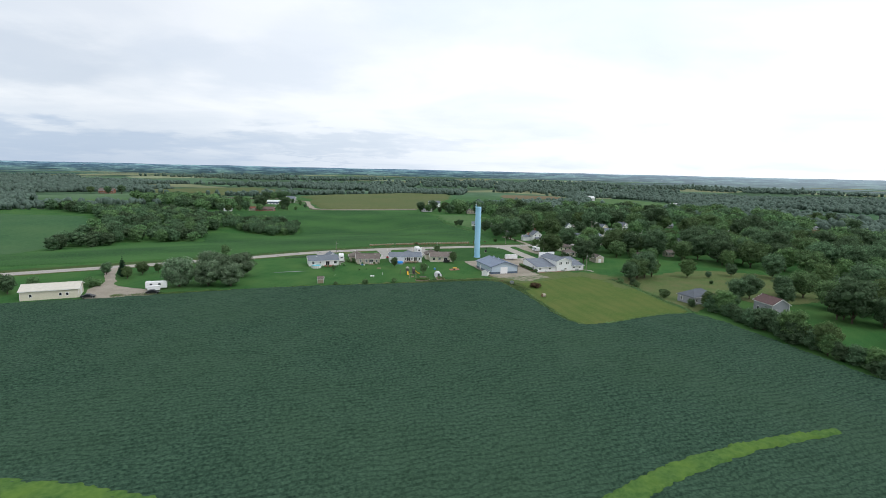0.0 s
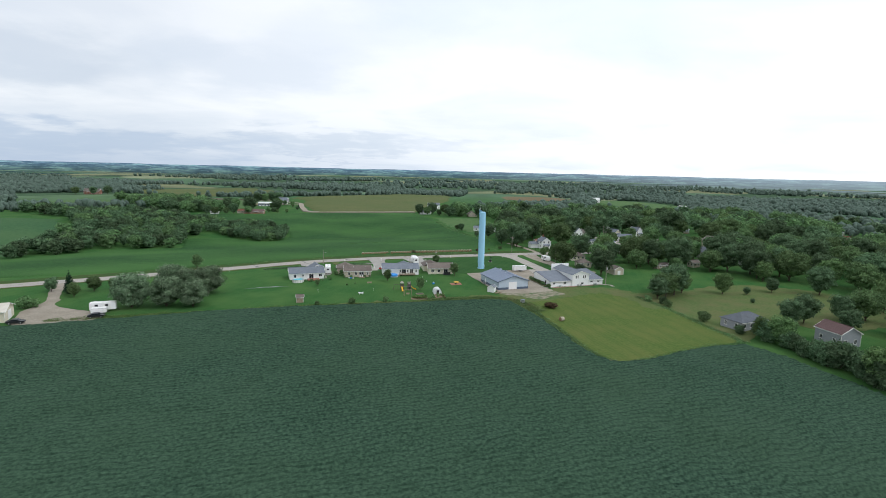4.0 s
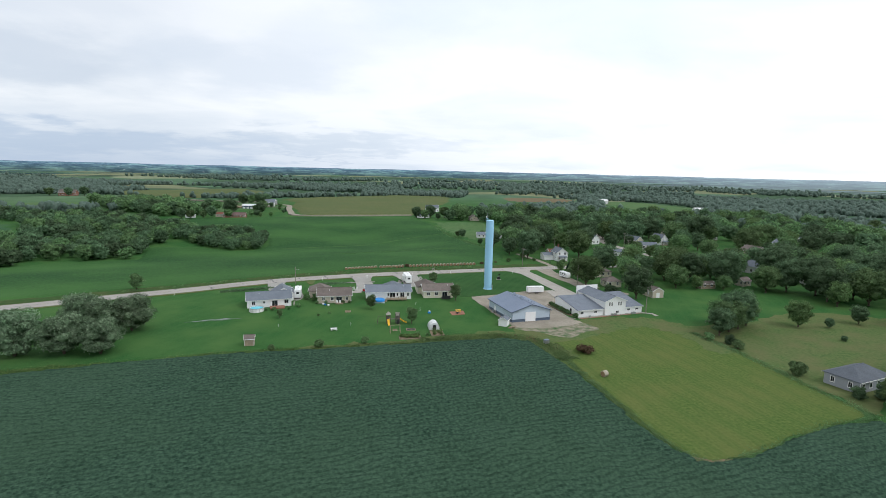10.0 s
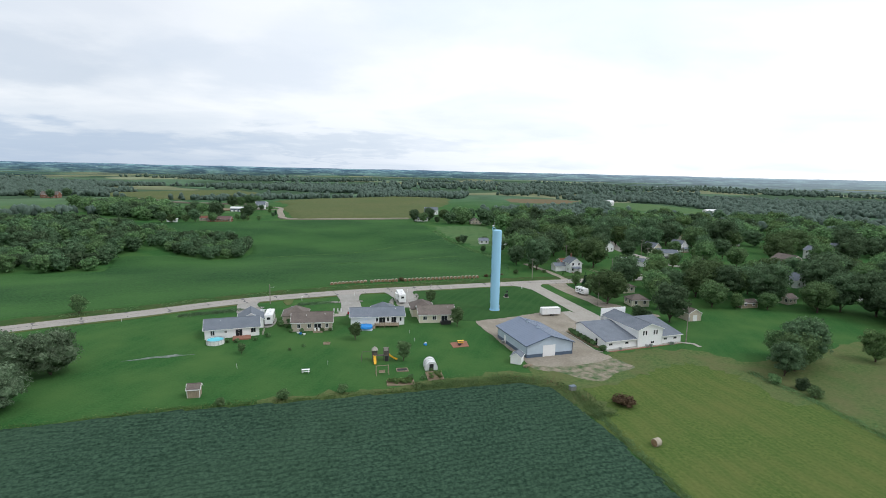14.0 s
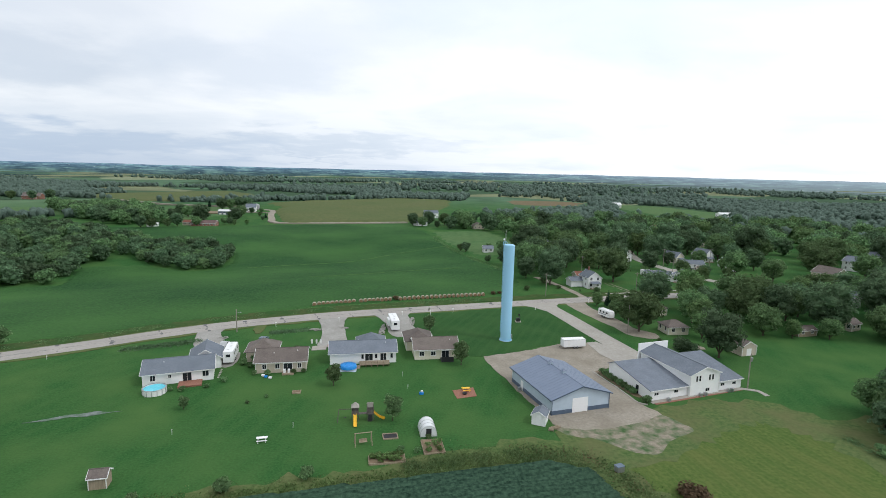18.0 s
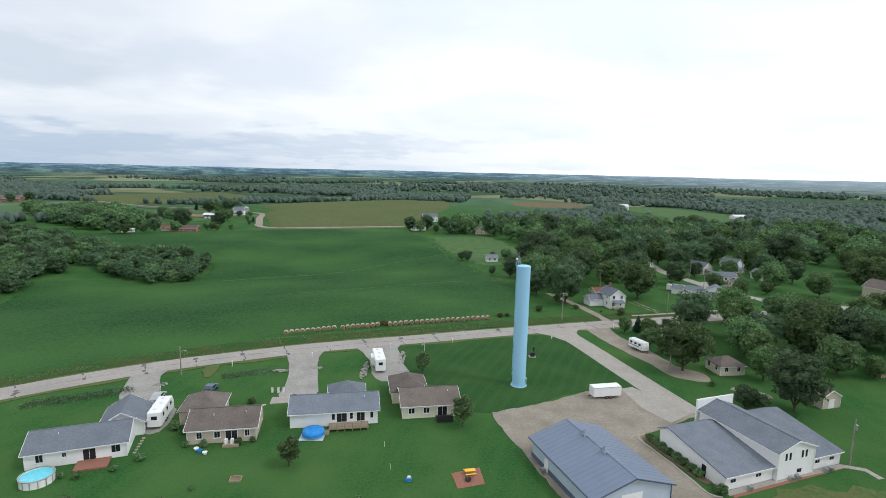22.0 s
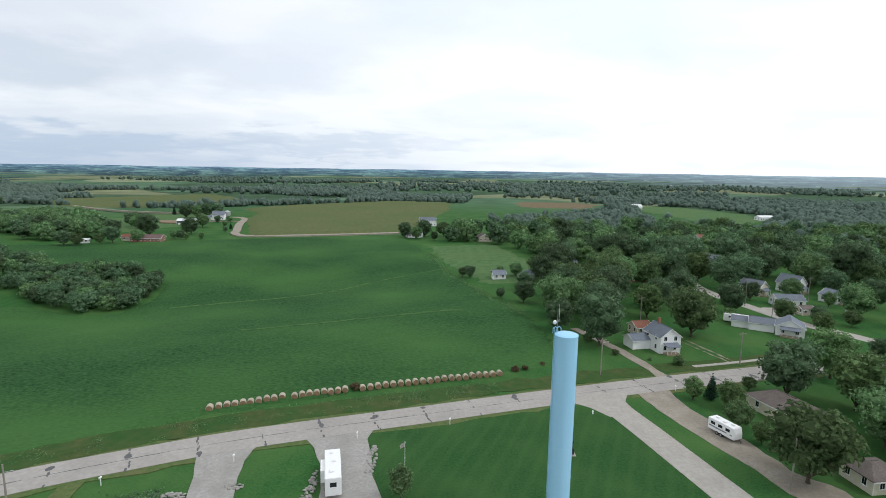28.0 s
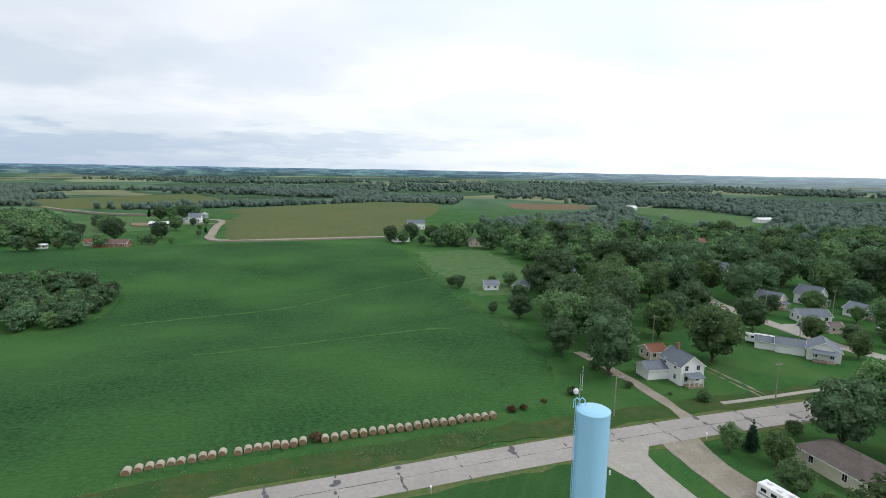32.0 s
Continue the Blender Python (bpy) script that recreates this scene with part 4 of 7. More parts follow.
for k in range(24):
    part("rim_bracket", box(R - 0.16, R + 0.035, -0.035, 0.035, H + 0.02, H + 0.11), M["tower"], tower).matrix_basis = pose(0, 0, 0, 0, 0, k * 15)
ladder = part("ladder", bmesh.new(), M["tower"], tower, "blue steel ladder up the tank")
bm = bmesh.new()
for s in (-0.22, 0.22):
    tube((-R - 0.12, s, 2.4), (-R - 0.12, s, H + 0.9), 0.03, n=6, bm=bm)
for k in range(86):
    tube((-R - 0.12, -0.22, 2.5 + 0.3 * k), (-R - 0.12, 0.22, 2.5 + 0.3 * k), 0.018, n=5, bm=bm)
for k in range(10):
    tube((-R, 0, 2.6 + 2.8 * k), (-R - 0.12, 0, 2.6 + 2.8 * k), 0.03, n=5, bm=bm)
bm.to_mesh(ladder.data); bm.free()
for k in range(2):
    bm = bmesh.new()
    pts = [(-R + 0.4 + 0.5 * k, 0.5, H + 0.2), (-R + 0.35 + 0.5 * k, 0.5, H + 0.8), (-R + 0.1 + 0.5 * k, 0.5, H + 1.05), (-R - 0.2 + 0.5 * k, 0.5, H + 0.8), (-R - 0.22 + 0.5 * k, 0.5, H + 0.1)]
    for p, q in zip(pts, pts[1:]):
        tube(p, q, 0.045, n=8, bm=bm)
    part("vent_pipe", bm, M["tower"], tower)
part("antenna_mast", tube((-1.1, 0.9, H + 0.1), (-1.1, 0.9, H + 3.2), 0.05, 0.03), M["metal"], tower, "thin grey antenna mast")
part("whip_antenna", tube((-0.9, 0.9, H + 1.6), (-0.9, 0.9, H + 4.0), 0.022, 0.012), M["rv_white"], tower, "white whip antenna")
part("antenna_bracket", box(-1.15, -0.85, 0.86, 0.94, H + 1.6, H + 1.7), M["metal"], tower)
bm = bmesh.new()
bmesh.ops.create_uvsphere(bm, u_segments=14, v_segments=8, radius=0.26, matrix=Matrix.Translation((-1.45, 0.9, H + 1.5)) @ Matrix.Diagonal((1, 0.6, 1.2, 1)))
part("antenna_drum", bm, M["rv_white"], tower, "small white antenna drum", True)
part("drum_arm", tube((-1.45, 0.9, H + 1.4), (-1.1, 0.9, H + 1.2), 0.03), M["metal"], tower)
part("control_box", box(R - 0.02, R + 0.35, -0.35, 0.35, 0.6, 1.7, bevel=0.03), M["metal"], tower, "grey control cabinet")

# ---- buildings ----


def bar(parent, name, x0, x1, y0, y1, z0, z1, material, label="", bevel=0.0):
    return part(name, box(x0, x1, y0, y1, z0, z1, bevel=bevel), material, parent, label)


def block(parent, x0, x1, y0, y1, h, axis, rise, wallm, roofm, over=0.45, z0=0.0, hip=0.0, trim=None):
    """A walled block under a gabled roof whose ridge runs along axis; hip: how far the ridge is drawn in at both ends."""
    trim = trim or M["trim"]
    bm = bmesh.new()
    base = [bm.verts.new(p) for p in ((x0, y0, -0.3 + z0), (x1, y0, -0.3 + z0), (x1, y1, -0.3 + z0), (x0, y1, -0.3 + z0))]
    top = [bm.verts.new(p) for p in ((x0, y0, h), (x1, y0, h), (x1, y1, h), (x0, y1, h))]
    for k in range(4):
        j = (k + 1) % 4
        bm.faces.new((base[k], base[j], top[j], top[k]))
    if not hip:
        if axis == "x":
            for x, (a, b) in ((x0, (top[3], top[0])), (x1, (top[1], top[2]))):
                bm.faces.new((a, b, bm.verts.new((x, (y0 + y1) / 2, h + rise))))
        else:
            for y, (a, b) in ((y0, (top[0], top[1])), (y1, (top[2], top[3]))):
                bm.faces.new((a, b, bm.verts.new(((x0 + x1) / 2, y, h + rise))))
    wall = part("wall", bm, wallm, parent)
    # roof slab
    half = (y1 - y0) / 2 if axis == "x" else (x1 - x0) / 2
    drop = over * rise / half
    ends = over if not hip else over
    a0, a1, b0, b1 = (x0, x1, y0, y1) if axis == "x" else (y0, y1, x0, x1)
    mid = (b0 + b1) / 2
    P = (lambda a, b, z: (a, b, z)) if axis == "x" else (lambda a, b, z: (b, a, z))
    bm = bmesh.new()
    th = 0.16
    ra, rb = (a0 - ends + hip + (0 if not hip else ends), a1 + ends - hip - (0 if not hip else ends))
    shells = []
    for dz in (th, 0.02):
        e = [bm.verts.new(P(a, b, h - drop + dz)) for a, b in ((a0 - ends, b0 - over), (a1 + ends, b0 - over), (a1 + ends, b1 + over), (a0 - ends, b1 + over))]
        r = [bm.verts.new(P(ra, mid, h + rise + dz)), bm.verts.new(P(rb, mid, h + rise + dz))]
        shells.append((e, r))
        bm.faces.new((e[0], e[1], r[1], r[0])); bm.faces.new((e[2], e[3], r[0], r[1]))
        if hip:
            bm.faces.new((e[1], e[2], r[1])); bm.faces.new((e[3], e[0], r[0]))
    (e, r), (f, s) = shells
    loop_t = [e[0], e[1]] + ([] if hip else [r[1]]) + [e[2], e[3]] + ([] if hip else [r[0]])
    loop_b = [f[0], f[1]] + ([] if hip else [s[1]]) + [f[2], f[3]] + ([] if hip else [s[0]])
    n = len(loop_t)
    for k in range(n):
        bm.faces.new((loop_t[k], loop_b[k], loop_b[(k + 1) % n], loop_t[(k + 1) % n]))
    roof = part("roof", bm, roofm, parent)
    # ridge cap, fascia boards and gutters
    part("ridge_cap", tube(P(ra, mid, h + rise + th + 0.01), P(rb, mid, h + rise + th + 0.01), 0.09, n=6), roofm, roof)
    for b, s_ in ((b0 - over, -1), (b1 + over, 1)):
        q0, q1 = P(a0 - ends, b + 0.02 * s_, h - drop - 0.06), P(a1 + ends, b + 0.09 * s_, h - drop + 0.09)
        part("gutter", box(min(q0[0], q1[0]), max(q0[0], q1[0]), min(q0[1], q1[1]), max(q0[1], q1[1]), q0[2], q1[2]), trim, roof)
    if not hip:
        for a in (a0 - ends - 0.03, a1 + ends + 0.03):
            for b, c in ((b0 - over, mid), (b1 + over, mid)):
                bm = bmesh.new()
                vs = [bm.verts.new(P(a + da, bb, zz)) for da in (-0.03, 0.03) for bb, zz in ((b, h - drop + th), (c, h + rise + th), (c, h + rise - 0.08), (b, h - drop - 0.08))]
                for fc in ((0, 1, 2, 3), (7, 6, 5, 4), (0, 4, 5, 1), (1, 5, 6, 2), (2, 6, 7, 3), (3, 7, 4, 0)):
                    bm.faces.new([vs[k] for k in fc])
                part("barge_board", bm, trim, roof)
    for a, b in ((x0, y0), (x1, y0)):
        part("downpipe", box(a - 0.05, a + 0.05, b - 0.14, b - 0.04, 0.05, h - 0.1), trim, wall)
    return wall, roof


def opening(wall, name, side, u, z0, w, hh, at, panes=2, trim=None, fill=None, label=""):
    """A window or door on a wall face. side: s, n, w or e; u: its middle along the wall; at: the wall's plane."""
    trim, fill = trim or M["trim"], fill or M["glass"]
    sg = -1 if side in "sw" else 1

    def b(u0, u1, d0, d1, za, zb, m, nm, par):
        d0, d1 = sorted((at + sg * d0, at + sg * d1))
        if side in "sn":
            return part(nm, box(u0, u1, d0, d1, za, zb), m, par)
        return part(nm, box(d0, d1, u0, u1, za, zb), m, par)
    win = b(u - w / 2 - 0.09, u + w / 2 + 0.09, 0.003, 0.035, z0 - 0.09, z0 + hh + 0.09, trim, name, wall)
    step = w / panes
    for k in range(panes):
        b(u - w / 2 + k * step + 0.03, u - w / 2 + (k + 1) * step - 0.03, 0.03, 0.05, z0 + 0.02, z0 + hh - 0.02, fill, "pane" if fill == M["glass"] else "door_leaf", win)
    if name == "window":
        b(u - w / 2 - 0.14, u + w / 2 + 0.14, 0.035, 0.11, z0 - 0.12, z0 - 0.05, trim, "sill", win)
    if label:
        tagged(win, label)
    return win


def vents(roof, pts):
    for x, y, z in pts:
        part("vent_pipe", tube((x, y, z - 0.4), (x, y, z + 0.45), 0.07, n=8), M["trim"], roof)


# white ranch house with the round pool
h1 = thing("house", "long white ranch house with grey shingle roof and garage wing", "house", pose(-85.4, -36.2, 0, 0, 0, 19))
w, r = block(h1, 0, 14.3, 0, 8.4, 2.75, "x", 1.75, M["white"], M["shingle_grey"])
for u, ww, z, hh in ((2.0, 1.0, 1.0, 1.25), (5.4, 0.6, 1.4, 0.7), (12.7, 1.3, 1.0, 1.25)):
    opening(w, "window", "s", u, z, ww, hh, 0)
opening(w, "patio_door", "s", 8.9, 0.15, 1.8, 2.05, 0)
bar(h1, "rear_deck", 7.2, 12, -3.2, -0.05, 0.0, 0.35, M["brick"], "low reddish deck")
vents(r, ((4, 3, 3.9), (11, 5, 4.1)))
w, r = block(h1, 8.9, 15.7, 7.2, 14.8, 2.75, "y", 2.0, M["white"], M["shingle_grey"])
opening(w, "window", "e", 9.0, 1.1, 0.9, 1.0, 15.7)
opening(w, "garage_door", "n", 12.2, 0.02, 4.6, 2.2, 14.8, 1, fill=M["trim"])
for k in range(6):
    bar(h1, "stepping_stone", 15.0 + 0.12 * k, 15.5 + 0.12 * k, 0.4 + k * 1.0, 0.9 + k * 1.0, -0.05, 0.06, M["conc"])

# tan house with the brown roof
h2 = thing("house", "tan ranch house with brown shingle roof and garage wing", "house", pose(-63.5, -27.9, 0, 0, 0, 9))
w, r = block(h2, 0, 11.6, 0, 8.6, 2.75, "x", 1.8, M["tan"], M["shingle_brown"])
for u, ww in ((2.0, 0.9), (5.0, 1.0), (10.1, 0.8)):
    opening(w, "window", "s", u, 1.0, ww, 1.15, 0)
opening(w, "patio_door", "s", 7.4, 0.1, 2.0, 2.1, 0)
bar(h2, "rear_stoop", 6.2, 8.9, -2.0, -0.05, 0.0, 0.4, M["wood"], "small timber stoop")
for k in range(2):
    c_ = bar(h2, "patio_chair", 6.5 + k * 1.0, 7.0 + k * 1.0, -1.5, -1.0, 0.42, 1.25, M["rv_white"], "white patio chair")
vents(r, ((4, 2.5, 3.9), (9.5, 3, 4.0)))
w, r = block(h2, -3.4, 3.9, 8.0, 15.2, 2.75, "y", 1.9, M["tan"], M["shingle_brown"], hip=3.0)
opening(w, "garage_door", "n", 0.2, 0.02, 4.6, 2.2, 15.2, 1, fill=M["trim"])

# white house with deck and covered pool
h3 = thing("house", "white ranch house with grey shingle roof and timber deck", "house", pose(-47.1, -21.6, 0, 0, 0, 8.5))
w, r = block(h3, 0, 16.4, 0, 8.2, 2.9, "x", 1.7, M["white"], M["shingle_grey"])
opening(w, "patio_door", "s", 9.6, 0.7, 1.9, 2.0, 0)
opening(w, "patio_door", "s", 13.2, 0.7, 1.5, 2.0, 0)
for u in (8.0, 11.4, 15.3):
    opening(w, "window", "s", u, 1.2, 0.6, 1.2, 0, 1)
vents(r, ((7, 5, 4.2), (14, 3, 4.0)))
w, r = block(h3, 7.0, 14.0, 7.0, 12.8, 2.9, "y", 1.9, M["white"], M["shingle_grey"], hip=2.8)
opening(w, "garage_door", "n", 10.5, 0.02, 4.6, 2.2, 12.8, 1, fill=M["trim"])
deck = bar(h3, "deck", 7.2, 14.6, -2.6, -0.04, 0.45, 0.62, M["wood"], "weathered timber deck")
for k in range(6):
    part("deck_post", box(7.25 + k * 1.43, 7.37 + k * 1.43, -2.58, -2.46, -0.1, 1.55), M["wood"], deck)
for z in (1.0, 1.5):
    part("deck_rail", box(7.25, 14.55, -2.56, -2.48, z, z + 0.07), M["wood"], deck)
for k in range(44):
    part("baluster", box(7.5 + k * 0.16, 7.53 + k * 0.16, -2.54, -2.5, 0.62, 1.5), M["wood"], deck)
for k in range(4):
    part("deck_step", box(6.4, 7.3, -2.7 - k * 0.28, -2.4 - k * 0.28, 0.0, 0.5 - 0.13 * k), M["wood"], deck)

# cream house with the brown roof
h4 = thing("house", "cream ranch house with brown shingle roof and garage wing", "house", pose(-26.1, -17.4, 0, 0, 0, 8))
w, r = block(h4, 0, 11.4, 0, 8.6, 2.75, "x", 1.75, M["cream"], M["shingle_brown"])
for u, ww in ((1.8, 1.2), (4.8, 1.2)):
    opening(w, "window", "s", u, 1.0, ww, 1.1, 0)
opening(w, "patio_door", "s", 8.0, 0.1, 1.9, 2.1, 0)
bar(h4, "rear_deck", 6.6, 9.8, -2.4, -0.05, 0.0, 0.4, M["dark"], "dark stained deck")
bar(h4, "rear_rail", 6.6, 9.8, -2.4, -2.32, 0.4, 1.3, M["dark"])
vents(r, ((5, 5, 4.3), (9.5, 3, 3.9)))
w, r = block(h4, -1.5, 5.7, 7.2, 15.4, 2.75, "y", 1.9, M["cream"], M["shingle_brown"], hip=3.0)
opening(w, "garage_door", "n", 2.1, 0.02, 4.6, 2.2, 15.4, 1, fill=M["trim"])

# blue-grey steel barn
barn = thing("steel_barn", "pale blue steel barn with slate-blue metal roof", "barn", pose(2.3, -48.2, 0, 0, 0, 17))
w, r = block(barn, 0, 13.6, 0, 18.0, 3.5, "y", 2.1, M["steel_blue"], M["barn_roof"], over=0.5, trim=M["navy"])
for q in ((-0.02, 13.62, -0.025, -0.005), (-0.02, 13.62, 18.005, 18.025)):
    part("wainscot", box(q[0], q[1], q[2], q[3], -0.1, 0.95), M["navy"], barn, "dark blue lower panel")
for x in (-0.025, 13.605):
    part("wainscot", box(x, x + 0.02, 0, 18, -0.1, 0.95), M["navy"], barn, "dark blue lower panel")
opening(w, "garage_door", "s", 6.6, 0.05, 3.5, 3.0, -0.02, 1, fill=M["rv_white"], label="white overhead door")
opening(w, "side_door", "w", 13.0, 0.05, 1.0, 2.1, -0.03, 1, fill=M["rv_white"])
for k in range(9):                                    # standing ribs of the metal roof
    for sgn in (-1, 1):
        for j in range(2):
            y = 0.3 + (2 * k + j) * 1.02
            bm = bmesh.new()
            tube((6.8, y, 3.5 + 2.1 + 0.175), (6.8 + sgn * 7.28, y, 3.5 - 0.155 + 0.175), 0.022, n=4, bm=bm)
            part("roof_rib", bm, M["barn_roof"], r)
for y in (7.0, 12.6):
    cup = part("cupola", box(6.45, 7.15, y - 0.35, y + 0.35, 5.4, 6.25), M["steel_blue"], barn, "small louvred roof cupola")
    bm = bmesh.new()
    bmesh.ops.create_cone(bm, segments=4, radius1=0.72, radius2=0.03, depth=0.5, cap_ends=True, matrix=Matrix.Translation((6.8, y, 6.5)) @ Matrix.Rotation(radians(45), 4, "Z"))
    part("cupola_roof", bm, M["barn_roof"], cup)
part("heat_pump", box(-1.0, -0.35, 12.5, 13.3, 0, 0.85, bevel=0.03), M["metal"], barn, "grey air-conditioning unit")

# white hall with the two-storey middle
hall = thing("white_hall", "white hall with two-storey gabled middle and grey roofs", "building", pose(25.7, -40.7, 0, 0, 0, 18))
w, r = block(hall, 10.3, 18.6, -0.6, 15.6, 4.9, "y", 1.5, M["white"], M["shingle_grey"], over=0.35)
for u in (12.1, 13.0, 15.8, 16.7):
    opening(w, "window", "s", u, 3.25, 0.5, 1.3, -0.6, 1)
opening(w, "window", "s", 15.4, 0.7, 1.1, 0.7, -0.6)
bar(hall, "false_front", 9.8, 18.8, 15.9, 16.2, 0, 6.9, M["white"], "white stepped parapet front")


def lean(parent, x0, x1, y0, y1, h0, h1_, wallm, roofm):
    """A low wing whose single long slope falls to the south and short slope to the north."""
    yr = y0 + (y1 - y0) * 0.86
    bm = bmesh.new()
    prof = ((y0, -0.3), (y0, h0), (yr, h1_), (y1, h1_ - 1.0), (y1, -0.3))
    a = [bm.verts.new((x0, y, z)) for y, z in prof]
    b = [bm.verts.new((x1, y, z)) for y, z in prof]
    bm.faces.new(a); bm.faces.new(b[::-1])
    for k in range(4):
        if k in (0, 3):
            bm.faces.new((a[k], b[k], b[k + 1], a[k + 1]))
    wall = part("wall", bm, wallm, parent)
    s = (h1_ - h0) / (yr - y0)
    bm = bmesh.new()
    prof = ((y0 - 0.4, h0 - 0.4 * s), (yr, h1_), (y1 + 0.4, h1_ - 1.0 - 0.4 / (y1 - yr)))
    rows = [[bm.verts.new((x, y, z + dz)) for y, z in prof for dz in (0.02, 0.18)] for x in (x0 - 0.3, x1 + 0.3)]
    a, b = rows
    for k in (0, 2):
        bm.faces.new((a[k + 1], a[k + 3], b[k + 3], b[k + 1])); bm.faces.new((a[k], b[k], b[k + 2], a[k + 2]))
        bm.faces.new((a[k], a[k + 2], a[k + 3], a[k + 1])); bm.faces.new((b[k], b[k + 1], b[k + 3], b[k + 2]))
    bm.faces.new((a[0], a[1], b[1], b[0])); bm.faces.new((a[4], b[4], b[5], a[5]))
    roof = part("roof", bm, roofm, parent)
    part("gutter", box(x0 - 0.3, x1 + 0.3, y0 - 0.5, y0 - 0.41, h0 - 0.4 * s - 0.05, h0 - 0.4 * s + 0.14), M["trim"], roof)
    return wall, roof


w, r = lean(hall, 0, 10.2, 0, 14.4, 2.3, 4.4, M["white"], M["shingle_grey"])
for u in (1.6, 7.0):
    opening(w, "window", "s", u, 1.1, 1.1, 0.6, 0)
opening(w, "side_door", "w", 4.2, 0.05, 0.95, 2.0, 0, 1)
w, r = lean(hall, 18.7, 26.2, 0, 14.6, 2.3, 4.6, M["white"], M["shingle_grey"])
for u in (20.5, 24.0):
    opening(w, "window", "s", u, 1.1, 1.1, 0.6, 0)
for u in (3.6, 12.6, 14.0, 20.8, 21.8):
    part("condenser", box(u, u + 0.7, -1.6, -0.9, 0.0, 0.75, bevel=0.03), M["metal"], hall, "grey air-conditioning unit")
patch("planting_bed", [(25.7, -40.9), (50.5, -32.8), (50.8, -34), (26.3, -42.6)], 0.05, M["brick"], "narrow red mulch bed along the hall", "bed", smooth=False)
tagged(ribbon("kerb", [(18.2, -24.2), (19.6, -29), (21.4, -36), (22.6, -41.5), (24.4, -42.6)], 0.35, 0.16, M["conc"], step=1.5), "pale concrete kerb round the bed", "kerb")

# small sheds
def shed(name, label, m, L, D, h, rise, wallm, roofm, axis="x", door=True, cat="shed", group=""):
    s = thing(name, label, cat, m, group)
    w, r = block(s, 0, L, 0, D, h, axis, rise, wallm, roofm, over=0.2)
    if door:
        opening(w, "shed_door", "s", L / 2, 0.05, min(1.4, L * 0.5), min(1.9, h - 0.3), 0, 1, fill=M["rv_white"])
    return s


shed("garden_shed", "small white shed with grey roof beside the steel barn", pose(-2.4, -51.8, 0, 0, 0, -24), 2.6, 3.0, 2.0, 0.8, M["white"], M["shingle_grey"], "y")
shed("garden_shed", "small tan timber shed alone on the lawn", pose(-73.4, -74.0, 0, 0, 0, 12), 2.4, 2.2, 1.9, 0.7, M["wood"], M["shingle_brown"], "x", door=False)
shed("brown_shed", "cream and brown shed with brown roof by the trees", pose(63.6, -11.4, 0, 0, 0, 14), 4.8, 6.5, 2.7, 1.3, M["tan"], M["shingle_brown"], "y")

# long shed by the farm drive
lb = thing("long_shed", "long cream steel shed with pale metal roof", "shed", pose(-168.0, -110.0, 0, 0, 0, 24))
w, r = block(lb, 0, 17.0, 0, 9.5, 3.3, "x", 1.5, M["cream"], M["roof_cream"], over=0.4)
for u in (3.0, 11.6, 13.6):
    opening(w, "window", "s", u, 1.1, 0.8, 0.9, 0, 1)
opening(w, "garage_door", "e", 5.0, 0.05, 3.2, 2.7, 17.0, 1, fill=M["rv_white"])


def village_house(label, x, y, turn, L, D, h, rise, wallm, roofm, axis="x", porch=True, hip=0.0, two=False, group="village houses", name="house", cat="house"):
    s = thing(name, label, cat, pose(x, y, gz1(x, y), 0, 0, turn), group)
    w, r = block(s, -L / 2, L / 2, -D / 2, D / 2, h, axis, rise, wallm, roofm, over=0.35, hip=hip)
    n = max(2, int(L / 2.6))
    for lev in ((1.0, 3.6) if two else (1.0,)):
        for k in range(n):
            opening(w, "window", "s", -L / 2 + (k + 0.5) * L / n, lev, 0.9, 1.2, -D / 2)
        for side, at in (("w", -L / 2), ("e", L / 2)):
            for k in (-0.25, 0.25):
                opening(w, "window", side, k * D, lev, 0.8, 1.2, at)
    if porch:
        bar(s, "porch_floor", -L * 0.32, L * 0.32, -D / 2 - 2.0, -D / 2 - 0.02, -0.2, 0.4, M["wood"])
        for k in range(4):
            xx = -L * 0.3 + k * L * 0.2
            bar(s, "porch_post", xx - 0.06, xx + 0.06, -D / 2 - 1.9, -D / 2 - 1.78, 0.4, 2.5, M["trim"])
        bm = bmesh.new()
        vs = [bm.verts.new(p) for p in ((-L * 0.35, -D / 2 - 2.2, 2.5), (L * 0.35, -D / 2 - 2.2, 2.5), (L * 0.35, -D / 2 - 0.02, 3.1), (-L * 0.35, -D / 2 - 0.02, 3.1))]
        us = [bm.verts.new(v.co - Vector((0, 0, 0.12))) for v in vs]
        bm.faces.new(vs); bm.faces.new(us[::-1])
        for k in range(4):
            bm.faces.new((vs[k], us[k], us[(k + 1) % 4], vs[(k + 1) % 4]))
        part("porch_roof", bm, roofm, s)
    return s


VH = village_house
fh = VH("two-storey white farmhouse with grey roof and porch", 48.0, 75.4, 10, 6.2, 8.0, 4.7, 2.3, M["white"], M["shingle_grey"], "y", two=True)
block(fh, -8.6, -3.3, 0.5, 5.5, 2.6, "x", 1.2, M["white"], M["shingle_grey"], over=0.3)
part("chimney", box(-0.3, 0.3, 1.4, 2.0, 6.5, 8.6), M["brick"], fh, "red brick chimney")
VH("rust-brown roofed outbuilding behind the farmhouse", 47.5, 90.0, 12, 5.0, 5.0, 2.6, 1.3, M["tan"], M["shingle_red"], "x", porch=False, name="outbuilding", cat="outbuilding")
g2 = VH("white cottage with grey roofs and low wings", 95.2, 90.0, -32, 7.6, 7.2, 3.0, 2.2, M["white"], M["shingle_grey"], "y")
